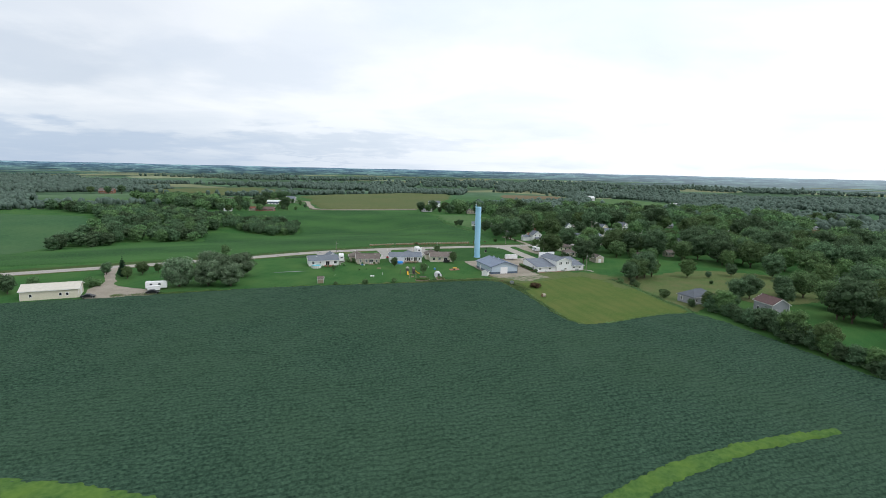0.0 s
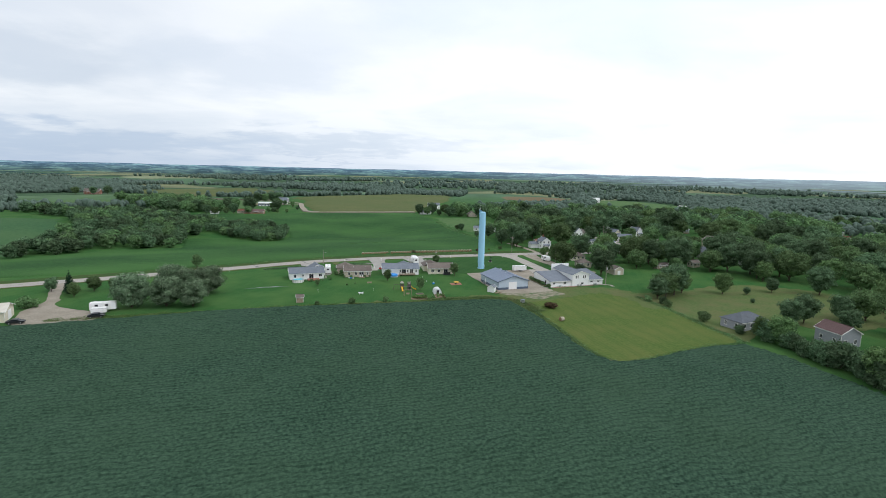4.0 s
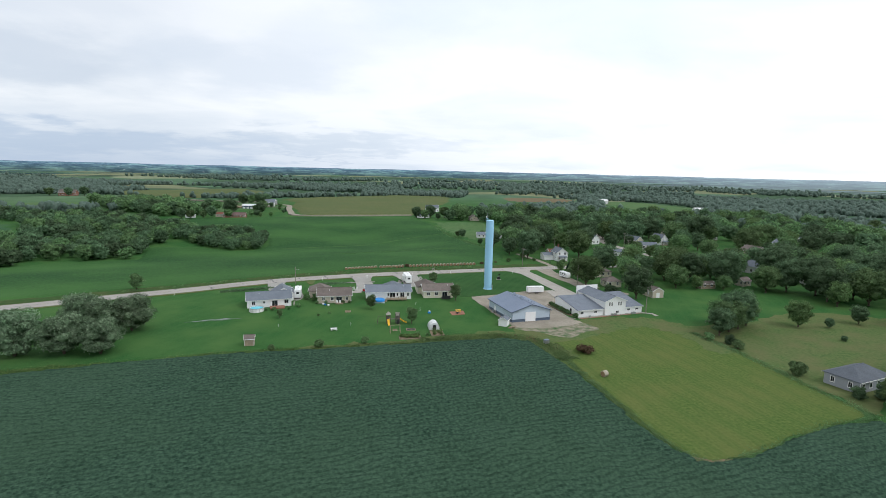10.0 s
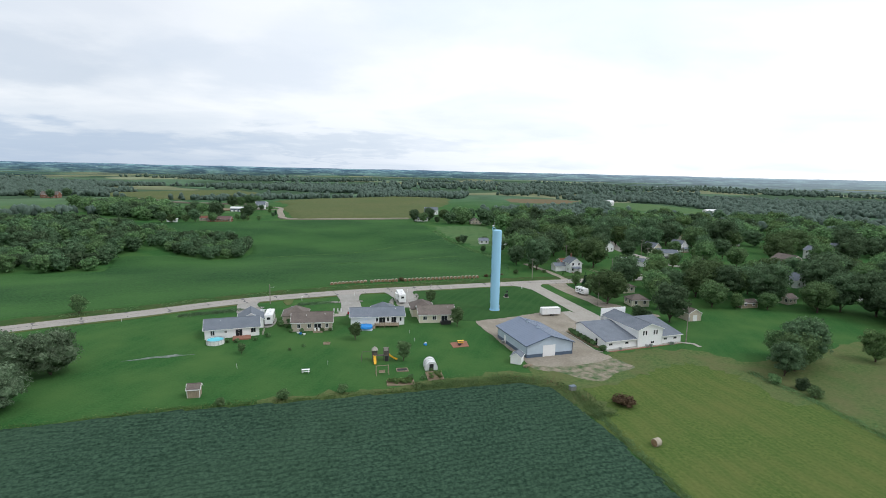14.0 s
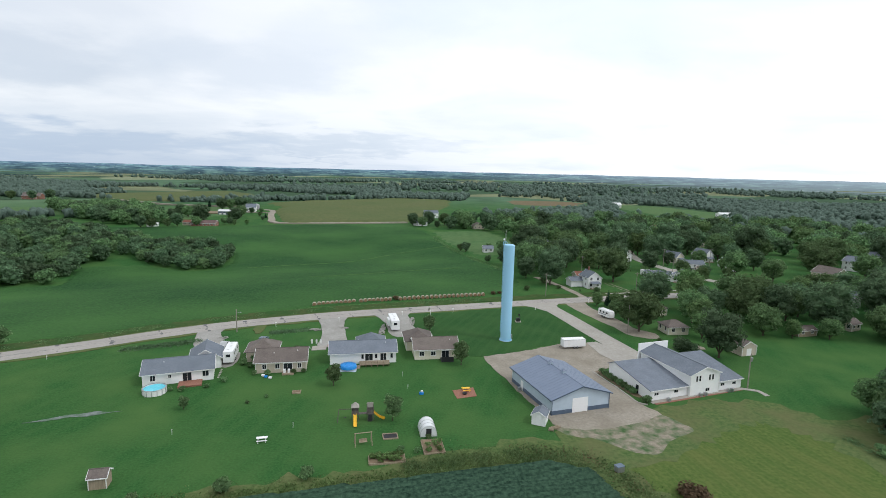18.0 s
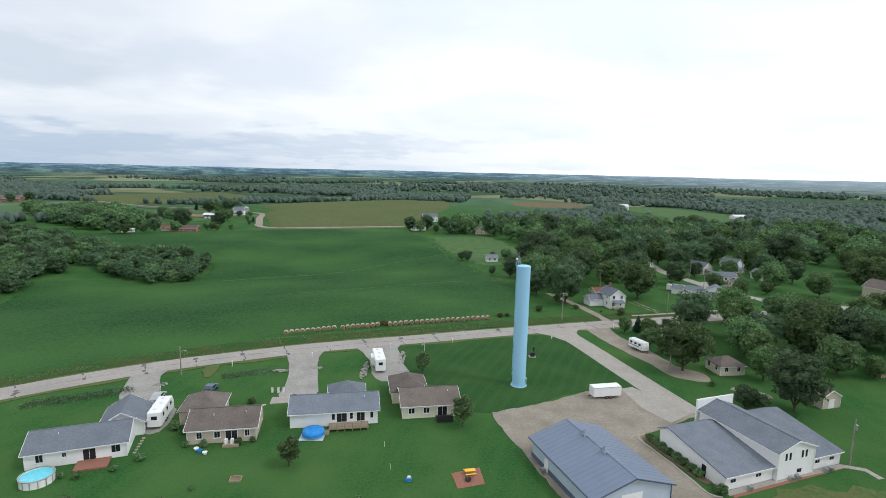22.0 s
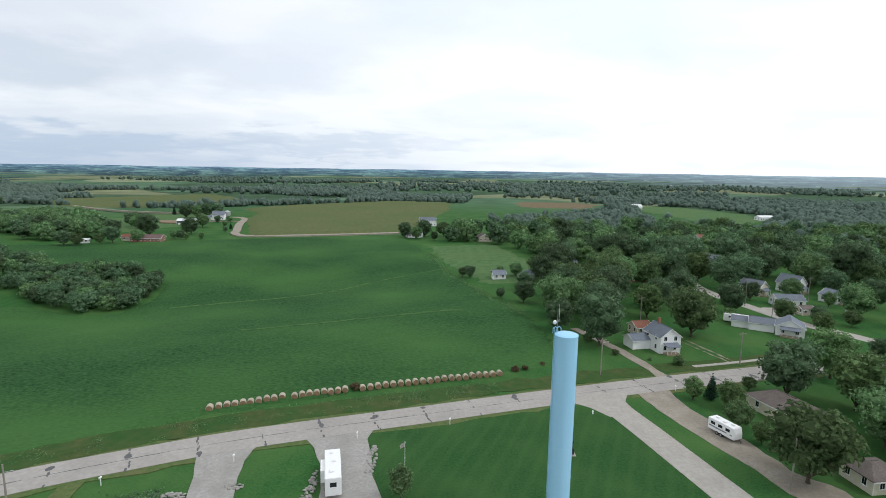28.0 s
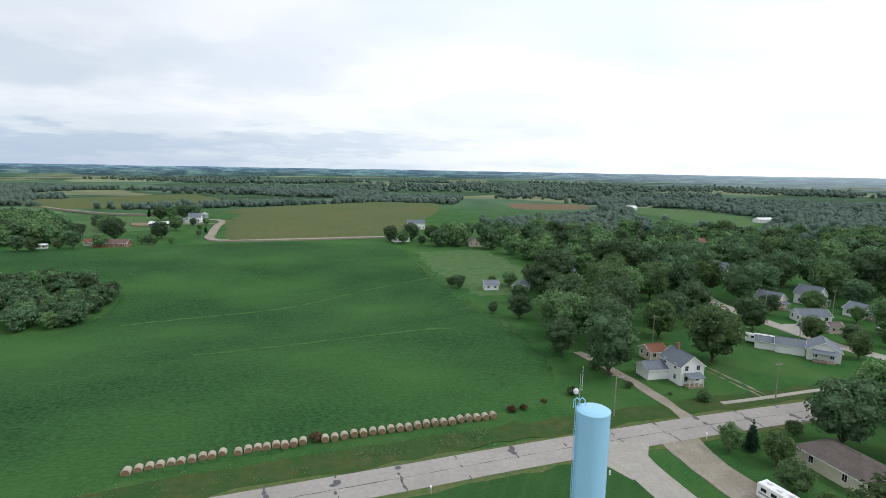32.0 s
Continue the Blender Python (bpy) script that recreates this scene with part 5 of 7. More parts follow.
block(g2, -11.0, -4.1, -1.5, 4.0, 2.5, "x", 1.3, M["white"], M["shingle_grey"], over=0.3)
block(g2, -16.0, -10.8, -0.5, 3.5, 2.3, "x", 1.0, M["white"], M["shingle_grey"], over=0.3)
VH("tan bungalow with brown hipped roof and white windows", 56.0, 34.4, 14, 8.2, 11.5, 2.7, 1.7, M["cream"], M["shingle_brown"], "y", porch=False, hip=3.6)
VH("cream garage with brown hipped roof", 54.4, 10.2, 6, 6.6, 6.0, 2.5, 1.4, M["cream"], M["shingle_brown"], "x", porch=False, hip=2.4, name="garage", cat="garage")
VH("grey-roofed house behind the hedge", 76.5, -95.0, 23, 12.0, 7.5, 2.9, 2.0, M["grey_siding"], M["shingle_slate"], "x", porch=False, hip=4.0)
VH("grey-sided house with maroon roof", 95.6, -110.4, 9, 6.8, 8.6, 4.0, 1.9, M["grey_siding"], M["shingle_maroon"], "y", porch=False)
VH("white house with grey roof among trees", 155, -72, -35, 9.0, 14.0, 3.4, 2.2, M["white"], M["shingle_grey"], "y", porch=False)
VH("small white shed with dark openings in the meadow", 14.5, 176, 5, 6.0, 5.0, 2.5, 1.5, M["white"], M["shingle_grey"], "x", porch=False, name="meadow_shed", cat="shed")
VH("white garage with grey roof at the wood's edge", 27, 172, -20, 6.5, 7.0, 2.6, 1.5, M["white"], M["shingle_grey"], "y", porch=False, name="garage", cat="garage")
VH("brown brick bungalow with long low roof", 73, 170, 8, 16, 9, 2.8, 1.8, M["brick"], M["shingle_brown"], "x", porch=False, hip=3.5)
VH("white gabled house with blue-grey roof", 88.5, 147, 25, 6.5, 8, 3.6, 2.6, M["white"], M["shingle_grey"], "y", porch=False)
VH("cream gabled house with grey roof", 117.5, 145, 28, 6.4, 8.5, 3.6, 2.4, M["cream"], M["shingle_grey"], "y")
VH("white one-and-a-half-storey house with steep grey roof", 137, 150, 24, 7.0, 8.5, 4.0, 3.2, M["white"], M["shingle_grey"], "y", two=False)
VH("long white double garage with grey roof", 119, 126, -6, 10, 6.5, 2.7, 1.6, M["white"], M["shingle_grey"], "x", porch=False, name="garage", cat="garage")
VH("small tan shed by the garage", 117, 113.5, 5, 4.6, 3.5, 2.2, 1.0, M["tan"], M["shingle_brown"], "x", porch=False, name="garage", cat="garage")
VH("white bungalow with grey roof", 142, 132, 15, 7.5, 7, 2.8, 2.0, M["white"], M["shingle_grey"], "y")
VH("long white school building with flat pale roof", 232, 286, 12, 30, 14, 4.5, 0.8, M["white"], M["roof_white"], "x", porch=False, name="long_building", cat="building")
VH("long white machine shed with grey roof", 341, 488, 8, 17, 9, 3.4, 1.6, M["white"], M["roof_white"], "x", porch=False, name="machine_shed", cat="shed")
VH("white farmstead house beyond the village", 253, 618, 5, 12, 9, 5, 2.6, M["white"], M["roof_white"], "x", porch=False)
VH("white house with grey roof at the field corner", -20, 396, 10, 14, 9, 5, 2.5, M["white"], M["shingle_grey"], "x", porch=False)
VH("grey-roofed house among the corner trees", -30, 318, 20, 11, 8, 3, 2.2, M["white"], M["shingle_grey"], "x", porch=False)
# farmstead in the north-west
fm = VH("white gabled farmhouse with steep grey roof", -212, 421, 12, 10, 9, 4.6, 3.4, M["white"], M["shingle_grey"], "x", porch=True)
block(fm, -9.5, -5.1, -2.5, 2.5, 2.6, "x", 1.4, M["white"], M["shingle_grey"], over=0.3)
lbn = VH("dark open-fronted barn with pale metal roof", -222, 381, 4, 16.5, 7, 3.4, 1.4, M["navy"], M["roof_white"], "x", porch=False, name="long_barn", cat="barn")
for k in range(4):
    bar(lbn, "stall_panel", -7.4 + 4.0 * k, -5.0 + 4.0 * k, -3.62, -3.55, 0.0, 1.5, M["rv_white"], "white stall panel")
VH("low red-roofed barn behind the field", -202.5, 279, 4, 19, 8, 2.5, 2.0, M["brick"], M["shingle_maroon"], "x", porch=False, name="red_barn", cat="barn")
bar(VH("small rust-roofed lean-to beside the red barn", -217, 283, 4, 7, 6, 2.4, 1.6, M["tan"], M["shingle_red"], "x", porch=False, name="red_barn", cat="barn"), "white_door", 3.55, 3.6, -1.5, 1.5, 0, 2.2, M["rv_white"], "white barn door")
VH("white camper shed under the trees", -238, 268, 15, 8, 3, 2.2, 0.5, M["white"], M["roof_white"], "x", porch=False, name="open_shed", cat="shed")
patch("bare_plot", [(-246, 384), (-233, 385), (-238, 404), (-256, 402)], 1.2, M["soil"], "bare reddish soil plot beside the dark barn", "soil plot", ragged=0.6, seed=52)
VH("dark red barn with brown roof among trees", -512, 520, 10, 20, 11, 4.2, 3.6, M["brick"], M["shingle_brown"], "x", porch=False, name="red_barn", cat="barn")
VH("white gabled house with a tan wing among trees", 139.9, 49, 28, 7.0, 9.5, 3.6, 2.6, M["white"], M["shingle_grey"], "y", porch=False)
VH("tan house with grey roof among trees", 158, 71, 20, 9.0, 8.0, 3.2, 2.4, M["tan"], M["shingle_brown"], "x", porch=False)
VH("two-storey white house with grey roof among trees", 210, 128, 20, 8.5, 8.5, 5.2, 2.4, M["white"], M["shingle_grey"], "y", two=True, porch=False)
VH("white bungalow with pale roof among trees", 191, 75, 15, 12, 8, 3.0, 1.8, M["white"], M["roof_white"], "x", porch=False)
VH("low dark shed at the wood's edge", 95.5, 9.5, 12, 7.0, 4.0, 2.0, 0.8, M["wood"], M["shingle_brown"], "x", porch=False, name="open_shed", cat="shed")
VH("small brown shed at the wood's edge", 116, 16, 25, 5.0, 4.0, 2.4, 1.2, M["tan"], M["shingle_brown"], "x", porch=False, name="open_shed", cat="shed")
VH("white garage beside the wood", 151, 24.5, 12, 7.5, 6, 2.7, 1.6, M["white"], M["shingle_grey"], "x", porch=False, name="garage", cat="garage")
silo = thing("grain_bin", "round galvanised grain bin with conical roof", "grain bin", pose(-214, 446, gz1(-214, 446)) @ Matrix.Scale(0.78, 4))
part("bin_wall", lathe([(4, -0.3), (4, 6.5)], 28), M["metal"], silo)
part("bin_roof", lathe([(4.2, 6.4), (0.5, 8.6), (0.1, 8.7)], 28), M["metal"], silo)
rngv = random.Random(5)
VILLAGE = [(168, 92), (250, 165), (190, 185), (165, 215), (130, 200), (110, 235), (85, 215), (60, 205), (70, 255), (110, 290), (150, 265), (205, 235), (260, 215), (300, 260), (290, 130), (330, 190), (250, 60), (215, 15), (270, 10), (180, 25), (330, 80), (180, 310), (240, 340), (120, 340), (60, 320), (300, 330), (370, 280), (390, 160), (310, -40), (20, 300), (45, 350)]
for k, (x, y) in enumerate(VILLAGE):
    wm = rngv.choice([M["white"], M["white"], M["white"], M["cream"], M["tan"], M["brick"]])
    rm = rngv.choice([M["shingle_grey"], M["shingle_grey"], M["shingle_brown"], M["shingle_red"]])
    VH({"white_siding": "white", "cream_siding": "cream", "tan_siding": "tan", "red_brown_brick": "brick"}[wm.name] + " village house half hidden by trees", x, y, rngv.choice([15, 15, 105, 20, 8]), rngv.uniform(8, 12), rngv.uniform(7.5, 10), rngv.choice([2.8, 3.2, 5.0]), rngv.uniform(2.0, 3.2), wm, rm, rngv.choice("xy"), porch=rngv.random() < 0.4)

# ---- trees ----


def crown_mesh(name, seed, w, h, z0, lumps, leaves, size, material, cone=False, core=2):
    """Clumps of leaves spread over several boughs round a dim inner mass."""
    rng = np.random.RandomState(seed)
    V, F = [], []

    def add(co, fc):
        F.append(np.asarray(fc) + sum(len(v) for v in V)); V.append(co)
    if cone:
        cs = [(0, 0, z0 + h * f) for f in np.linspace(0.05, 0.92, lumps)]
        rs = [w / 2 * (1.02 - f) for f in np.linspace(0.05, 0.92, lumps)]
        sq = 0.8
    else:
        cs, rs = [], []
        for k in range(lumps):
            u = -1.0 + 1.9 * (k + 0.5) / lumps
            a = 2.39996 * k + rng.uniform(-0.5, 0.5)
            q = math.sqrt(max(0.0, 1 - (u * 0.95) ** 2)) * rng.uniform(0.5, 0.78)
            cs.append((q * math.cos(a) * w / 2, q * math.sin(a) * w / 2, z0 + h / 2 + u * h * 0.36))
            rs.append(rng.uniform(0.11, 0.25) * w)
        for a in (0.0, 2.1, 4.2):
            cs.append((0.13 * w * math.cos(a), 0.13 * w * math.sin(a), z0 + h * (0.42 + 0.05 * a))); rs.append(0.30 * w)
        sq = 0.85
    cs, rs = np.array(cs), np.array(rs)
    bm = bmesh.new(); bmesh.ops.create_icosphere(bm, subdivisions=core, radius=1)
    ico = np.array([v.co[:] for v in bm.verts]); icf = np.array([[v.index for v in f.verts] for f in bm.faces]); bm.free()
    for c, r in zip(cs, rs):
        v = ico * (1 + 0.12 * rng.randn(len(ico), 1)) * r * 0.66 * np.array([1, 1, sq]) + c
        t = np.column_stack([icf, icf[:, 2]])
        add(v, t)
    prob = rs ** 2 / (rs ** 2).sum()
    which = rng.choice(len(cs), leaves, p=prob)
    d = rng.randn(leaves, 3); d[:, 2] = np.abs(d[:, 2]) * 0.9 - 0.25 * rng.rand(leaves); d /= np.linalg.norm(d, axis=1)[:, None]
    p = cs[which] + d * (rs[which] * rng.uniform(0.70, 1.16, leaves))[:, None] * np.array([1, 1, sq])
    nrm = 0.8 * d + np.array([0, 0, 0.35]) + 0.5 * rng.randn(leaves, 3); nrm /= np.linalg.norm(nrm, axis=1)[:, None]
    ref = rng.randn(leaves, 3)
    a = np.cross(nrm, ref); a /= np.linalg.norm(a, axis=1)[:, None]
    b = np.cross(nrm, a)
    s = size * rng.uniform(0.55, 1.3, leaves)[:, None]
    lift = nrm * s * 0.35
    quad = np.stack([p - a * s, p - b * s * 0.6 + lift, p + a * s, p + b * s * 0.6 + lift], 1).reshape(-1, 3)
    add(quad, np.arange(leaves * 4).reshape(-1, 4))
    co, fc = np.concatenate(V), np.concatenate(F)
    me = bpy.data.meshes.new(name)
    tri = fc[:, 2] == fc[:, 3]
    me.from_pydata(co.tolist(), [], [tuple(f[:3]) if t else tuple(f) for f, t in zip(fc.tolist(), tri)])
    me.materials.append(material); me.update()
    return me


def make_tree(name, label, seed, w, h, trunk_h, material, lumps=12, leaves=1300, size=0.42, cone=False, trunk_r=0.28, cat="tree"):
    rng = random.Random(seed)
    t = thing(name, label, cat)
    bm = tube((0, 0, -0.4), (0, 0, trunk_h + h * 0.25), trunk_r, trunk_r * 0.6, 8)
    tube((0, 0, -0.4), (0, 0, 0.35), trunk_r * 1.6, trunk_r, 8, bm)
    part("trunk", bm, M["bark"], t)
    for k in range(4 if not cone else 0):
        a = 2 * math.pi * (k + rng.random() * 0.6) / 4
        p = (0, 0, trunk_h * rng.uniform(0.75, 1.0))
        q = (math.cos(a) * w * 0.28, math.sin(a) * w * 0.28, trunk_h + h * rng.uniform(0.3, 0.55))
        part("limb", tube(p, q, trunk_r * 0.5, trunk_r * 0.18, 6), M["bark"], t)
    cr = new("crown", crown_mesh("crown", seed, w, h, trunk_h, lumps, leaves, size, material, cone, 2 if cone else 1))
    cr.parent = t
    return t


STOCK = pose(0, -4000, -300)
KINDS = {
    "maple": [make_tree("tree", "broad green leafy tree with a full crown", s, 11, 10.5, 0.9, M["leaf_mid"], 26, 2900, 0.37) for s in (1, 2)],
    "oak": [make_tree("tree", "tall dark green leafy tree", s, 11.5, 12.5, 1.0, M["leaf_dark"], 27, 3000, 0.38) for s in (4, 5)],
    "light": [make_tree("tree", "light green leafy tree", s, 9, 10, 0.9, M["leaf_light"], 25, 2600, 0.33) for s in (7, 8)],
    "silver": [make_tree("tree", "large silver-green maple tree", s, 13, 14, -0.3, M["leaf_silver"], 40, 7000, 0.33) for s in (10, 11)],
    "hedge": [make_tree("hedgerow_tree", "dense bushy dark green hedgerow tree", s, 7.5, 9.0, -1.4, M["leaf_dark"], 22, 2300, 0.31) for s in (21, 22)],
    "spruce": [make_tree("tree", "dark green spruce tree", 12, 5, 11, 0.5, M["leaf_pine"], 9, 1100, 0.36, True, 0.2)],
    "young": [make_tree("young_tree", "young round-crowned leafy tree on the lawn", 14, 3.6, 4.6, 0.6, M["leaf_mid"], 14, 1200, 0.2, False, 0.09)],
    "bush": [make_tree("bush", "rounded green leafy bush", s, 3.2, 2.4, -0.1, M["leaf_mid"], 9, 500, 0.22, False, 0.08, "bush") for s in (16, 17)],
    "rust": [make_tree("bush", "rust-brown leafy shrub on the grass", 18, 3.4, 2.2, -0.1, M["leaf_rust"], 9, 600, 0.22, False, 0.06, "bush")],
}
placed = random.Random(77)


def plant(kind, x, y, s=1.0, sz=None, group="", label=""):
    src = placed.choice(KINDS[kind])
    m = Matrix.Translation((x, y, gz1(x, y))) @ Matrix.Rotation(placed.uniform(0, 6.28), 4, "Z") @ Matrix.Diagonal((s, s, sz or s, 1))
    ob = copy_thing(src, m)
    return tagged(ob, label, group=group)


# silver maples by the lawn's west end
for x, y, s in ((-126, -83.5, 0.92), (-115.5, -81.5, 0.84), (-106.8, -81, 0.74), (-109.5, -62, 0.86), (-120.5, -65, 0.94), (-114.5, -66.5, 0.84)):
    plant("silver", x, y, s, s * 0.98, group="silver maples by the field")
for x, y, s, k in ((-166.1, -63.9, 0.42, "oak"), (-157.9, -66, 0.8, "spruce"), (-153.5, -70.6, 0.50, "light"), (-152, -61.5, 0.50, "maple"), (-147, -58, 0.9, "young"), (-158.6, -87.4, 1.7, "bush"), (-156.6, -85.6, 1.2, "bush"), (-180, -100, 0.55, "oak"), (-187, -96, 0.6, "maple"), (-192, -110, 0.6, "oak"), (-178, -90, 0.4, "maple")):
    plant(k, x, y, s)
# lawn trees
for x, y, s in ((-44, -34.5, 1.05), (-29.6, -50.8, 1.1), (-14.3, -20.5, 1.25), (-22.3, 6.0, 1.1)):
    plant("young", x, y, s, group="young trees on the lawns")
plant("young", -71.6, -47, 0.6)
plant("young", -134.5, -13, 1.4)
# trees along the side street
for x, y, s, k in ((43.6, 10.2, 1.2, "maple"), (56.6, -12.5, 1.02, "oak"), (46.6, -11.6, 0.42, "oak"), (49, -13, 0.3, "oak"), (60.5, 4, 0.8, "light"), (65, 14, 0.95, "light"), (66, 21, 1.0, "maple"), (40.3, 41.6, 0.5, "light"), (44.6, 42.0, 0.55, "spruce"), (45.8, 36.8, 0.6, "light"), (56, 46.8, 0.3, "maple"), (62, 42.5, 1.05, "oak"), (80.8, 54, 1.2, "light"), (73, 36.5, 1.25, "light"), (84, 24, 1.1, "maple"), (43.0, 28.8, 0.5, "maple"), (43.6, 22.4, 0.42, "light"), (47, 18.5, 0.36, "maple"), (92, 42, 1.15, "maple"), (74, 26, 0.9, "oak"), (70, 52, 0.6, "light"), (82, 8, 0.9, "maple"), (94, 22, 1.1, "oak")):
    plant(k, x, y, s)
for x, y, s in ((46.8, 62.5, 1.1), (33, 70, 0.7), (41, 66, 0.4), (29, 82, 1.1)):
    plant("bush", x, y, s)
# trees round the white farmhouse and through the near gardens
for x, y, s, k in ((30.9, 77.5, 1.2, "oak"), (23, 92, 0.8, "oak"), (27, 107, 1.35, "maple"), (38, 98, 1.1, "oak"), (40, 114, 1.3, "maple"), (62.2, 86.5, 1.38, "maple"), (56.9, 107, 1.15, "light"), (66, 119, 0.95, "oak"), (50, 122, 1.2, "oak"), (104.9, 89, 0.7, "light"), (100.7, 62, 0.62, "oak"), (108, 64, 0.7, "maple"), (90.4, 114, 0.85, "oak"), (78, 128, 1.0, "oak"), (96, 127, 0.6, "oak"), (109, 151, 1.2, "oak"), (106, 168, 1.35, "light"), (124, 160, 1.1, "oak"), (150, 157, 1.4, "maple"), (171, 161, 1.6, "oak"), (132, 108.8, 1.1, "maple"), (150, 122, 0.9, "oak"), (122, 98, 0.5, "maple"), (142, 94, 1.0, "maple"), (90, 166, 1.3, "oak"), (62, 148, 1.3, "maple"), (50, 138, 1.2, "light"), (18.1, 129, 0.7, "oak"), (34, 126, 1.2, "oak"), (128, 137, 0.75, "maple"), (109, 133, 0.6, "oak"), (150, 143, 0.9, "oak"), (103, 104, 0.7, "maple"), (134, 124, 0.55, "light"), (112, 100, 0.5, "oak"), (84, 104, 0.45, "light")):
    plant(k, x, y, s)
# bushes between meadow and pasture
for x, y, s, k in ((64, -58.5, 0.70, "oak"), (69, -55, 0.92, "maple"), (74, -51.5, 1.0, "oak"), (79, -47.4, 0.9, "light"), (70.5, -47, 0.75, "maple"), (62.6, -66.5, 0.42, "hedge"), (96, -48, 0.85, "light"), (105.8, -48.8, 0.26, "oak"), (100, -62.2, 0.24, "hedge"), (119.5, -44, 0.5, "oak"), (143.9, -4, 1.25, "maple"), (131, -20, 0.9, "light"), (90, 6, 0.55, "light"), (101, 5, 0.6, "maple"), (86.5, 14, 0.7, "light"), (108, 12, 0.7, "oak"), (122, 8, 0.95, "maple"), (128, 40, 0.8, "light"), (148, 58, 0.9, "oak"), (178, 64, 1.0, "maple"), (100.3, -90, 0.75, "oak"), (94, -92.5, 0.68, "oak"), (87.2, -101.5, 0.62, "hedge"), (70.5, -103, 0.42, "hedge"), (76.5, -103.5, 0.62, "hedge"), (116, -86, 0.7, "oak"), (125, -86, 1.0, "maple"), (142, -74, 1.15, "light"), (138, -47, 0.95, "oak"), (108, -100, 0.6, "oak"), (114, -118, 0.85, "oak"), (122, -104, 1.0, "maple")):
    plant(k, x, y, s)
for x, y, s in ((62.7, -70.6, 1.1), (58.5, -63, 1.0), (66.3, -89.6, 1.5)):
    plant("bush", x, y, s)
# hedge line on the east side of the crop
hedge = random.Random(31)
for k in range(44):
    y = -107 - 80 * k / 43 + hedge.uniform(-1, 1)
    x = 74.5 - 0.165 * (y + 107) + hedge.uniform(-0.8, 3.2)
    plant(hedge.choice(["hedge", "hedge", "hedge", "light", "bush"]), x, y, hedge.uniform(0.5, 0.85) * (1.2 if k < 22 else 1.0), group="hedgerow trees")
for k in range(30):
    x, y = hedge.uniform(104, 160), hedge.uniform(-170, -112)
    if x > 107 + (-112 - y) * 0.25:
        plant(hedge.choice(["maple", "oak", "light"]), x, y, hedge.uniform(0.7, 1.1))

HOUSES = [(o.matrix_world.translation.x, o.matrix_world.translation.y) for o in scene.objects if o.parent is None and o.name.split(".")[0] in ("house", "garage", "outbuilding", "open_shed", "long_building", "white_hall")]


POOL = []


OPEN = [(139.9, 47), (158, 69), (210, 126), (191, 73), (151, 22.5), (117.5, 145), (119, 126), (141, 160), (157, 275), (165, 160), (167, 126), (232, 286), (248, 306)]   # houses that stand open towards the south-west


def wood(poly, n, lo, hi, seed, kinds=("maple", "oak", "oak", "maple", "light"), gap=7.0, clear=8.0):
    """Single trees spread over an area, keeping off the houses."""
    rng = random.Random(seed)
    p = np.array(poly, float)
    done, tries = [], 0
    while len(done) < n and tries < n * 40:
        tries += 1
        x, y = rng.uniform(p[:, 0].min(), p[:, 0].max()), rng.uniform(p[:, 1].min(), p[:, 1].max())
        if not inside(poly, np.array([x]), np.array([y]))[0]:
            continue
        if any(math.hypot(x - a, y - b) < gap for a, b in done) or any(abs(x - a) < clear and -clear - 3 < y - b < clear for a, b in HOUSES) or any(-18 < x - a < 7 and -15 < y - b < 6 and (x - a) - 0.55 * (y - b) > -8 and (x - a) - 0.55 * (y - b) < 14 for a, b in OPEN):
            continue
        done.append((x, y))
        POOL.append((rng.choice(kinds), x, y, rng.uniform(lo, hi)))


wood([(152, 94), (280, 113), (340, 200), (320, 330), (180, 370), (60, 350), (-15, 330), (-25, 300), (30, 275), (46, 228), (38, 165), (22, 118), (60, 112), (78, 130), (82, 160), (152, 164), (160, 120)], 200, 1.0, 1.5, 51, gap=8.0, clear=8.5)
wood([(82, 48), (120, 54), (280, 90), (330, 60), (330, -60), (220, -75), (165, -50), (140, -20), (118, 0), (100, 12), (86, 28)], 160, 0.9, 1.4, 52, gap=8.0, clear=8.0)
wood([(120, -100), (150, -62), (220, -78), (330, -65), (330, -160), (200, -200), (130, -165), (112, -120)], 90, 0.85, 1.3, 53, gap=7.5)
# the grove in the valley and the creek wood
wood([(-200, 160), (-179, 144), (-167, 138), (-147, 129), (-139, 138), (-139, 160), (-144, 176), (-165, 188), (-200, 184)], 62, 0.50, 0.80, 54, ("oak", "oak", "maple"), 4.6)
wood([(-236, 116), (-206, 130), (-196, 150), (-200, 188), (-240, 204)], 40, 0.55, 0.9, 57, ("oak", "oak", "maple"), 5.0)
wood([(-260, 30), (-248, 56), (-232, 82), (-210, 86), (-192, 92), (-200, 112), (-208, 132), (-202, 160), (-230, 200), (-300, 240), (-420, 250), (-330, 195), (-288, 140), (-275, 80)], 190, 0.6, 1.0, 55, ("oak", "oak", "maple"), 5.4)
wood([(-340, 330), (-300, 285), (-246, 268), (-240, 288), (-266, 330), (-296, 372), (-340, 420), (-410, 400)], 90, 0.9, 1.3, 56, ("oak", "maple", "maple"), 7.0)
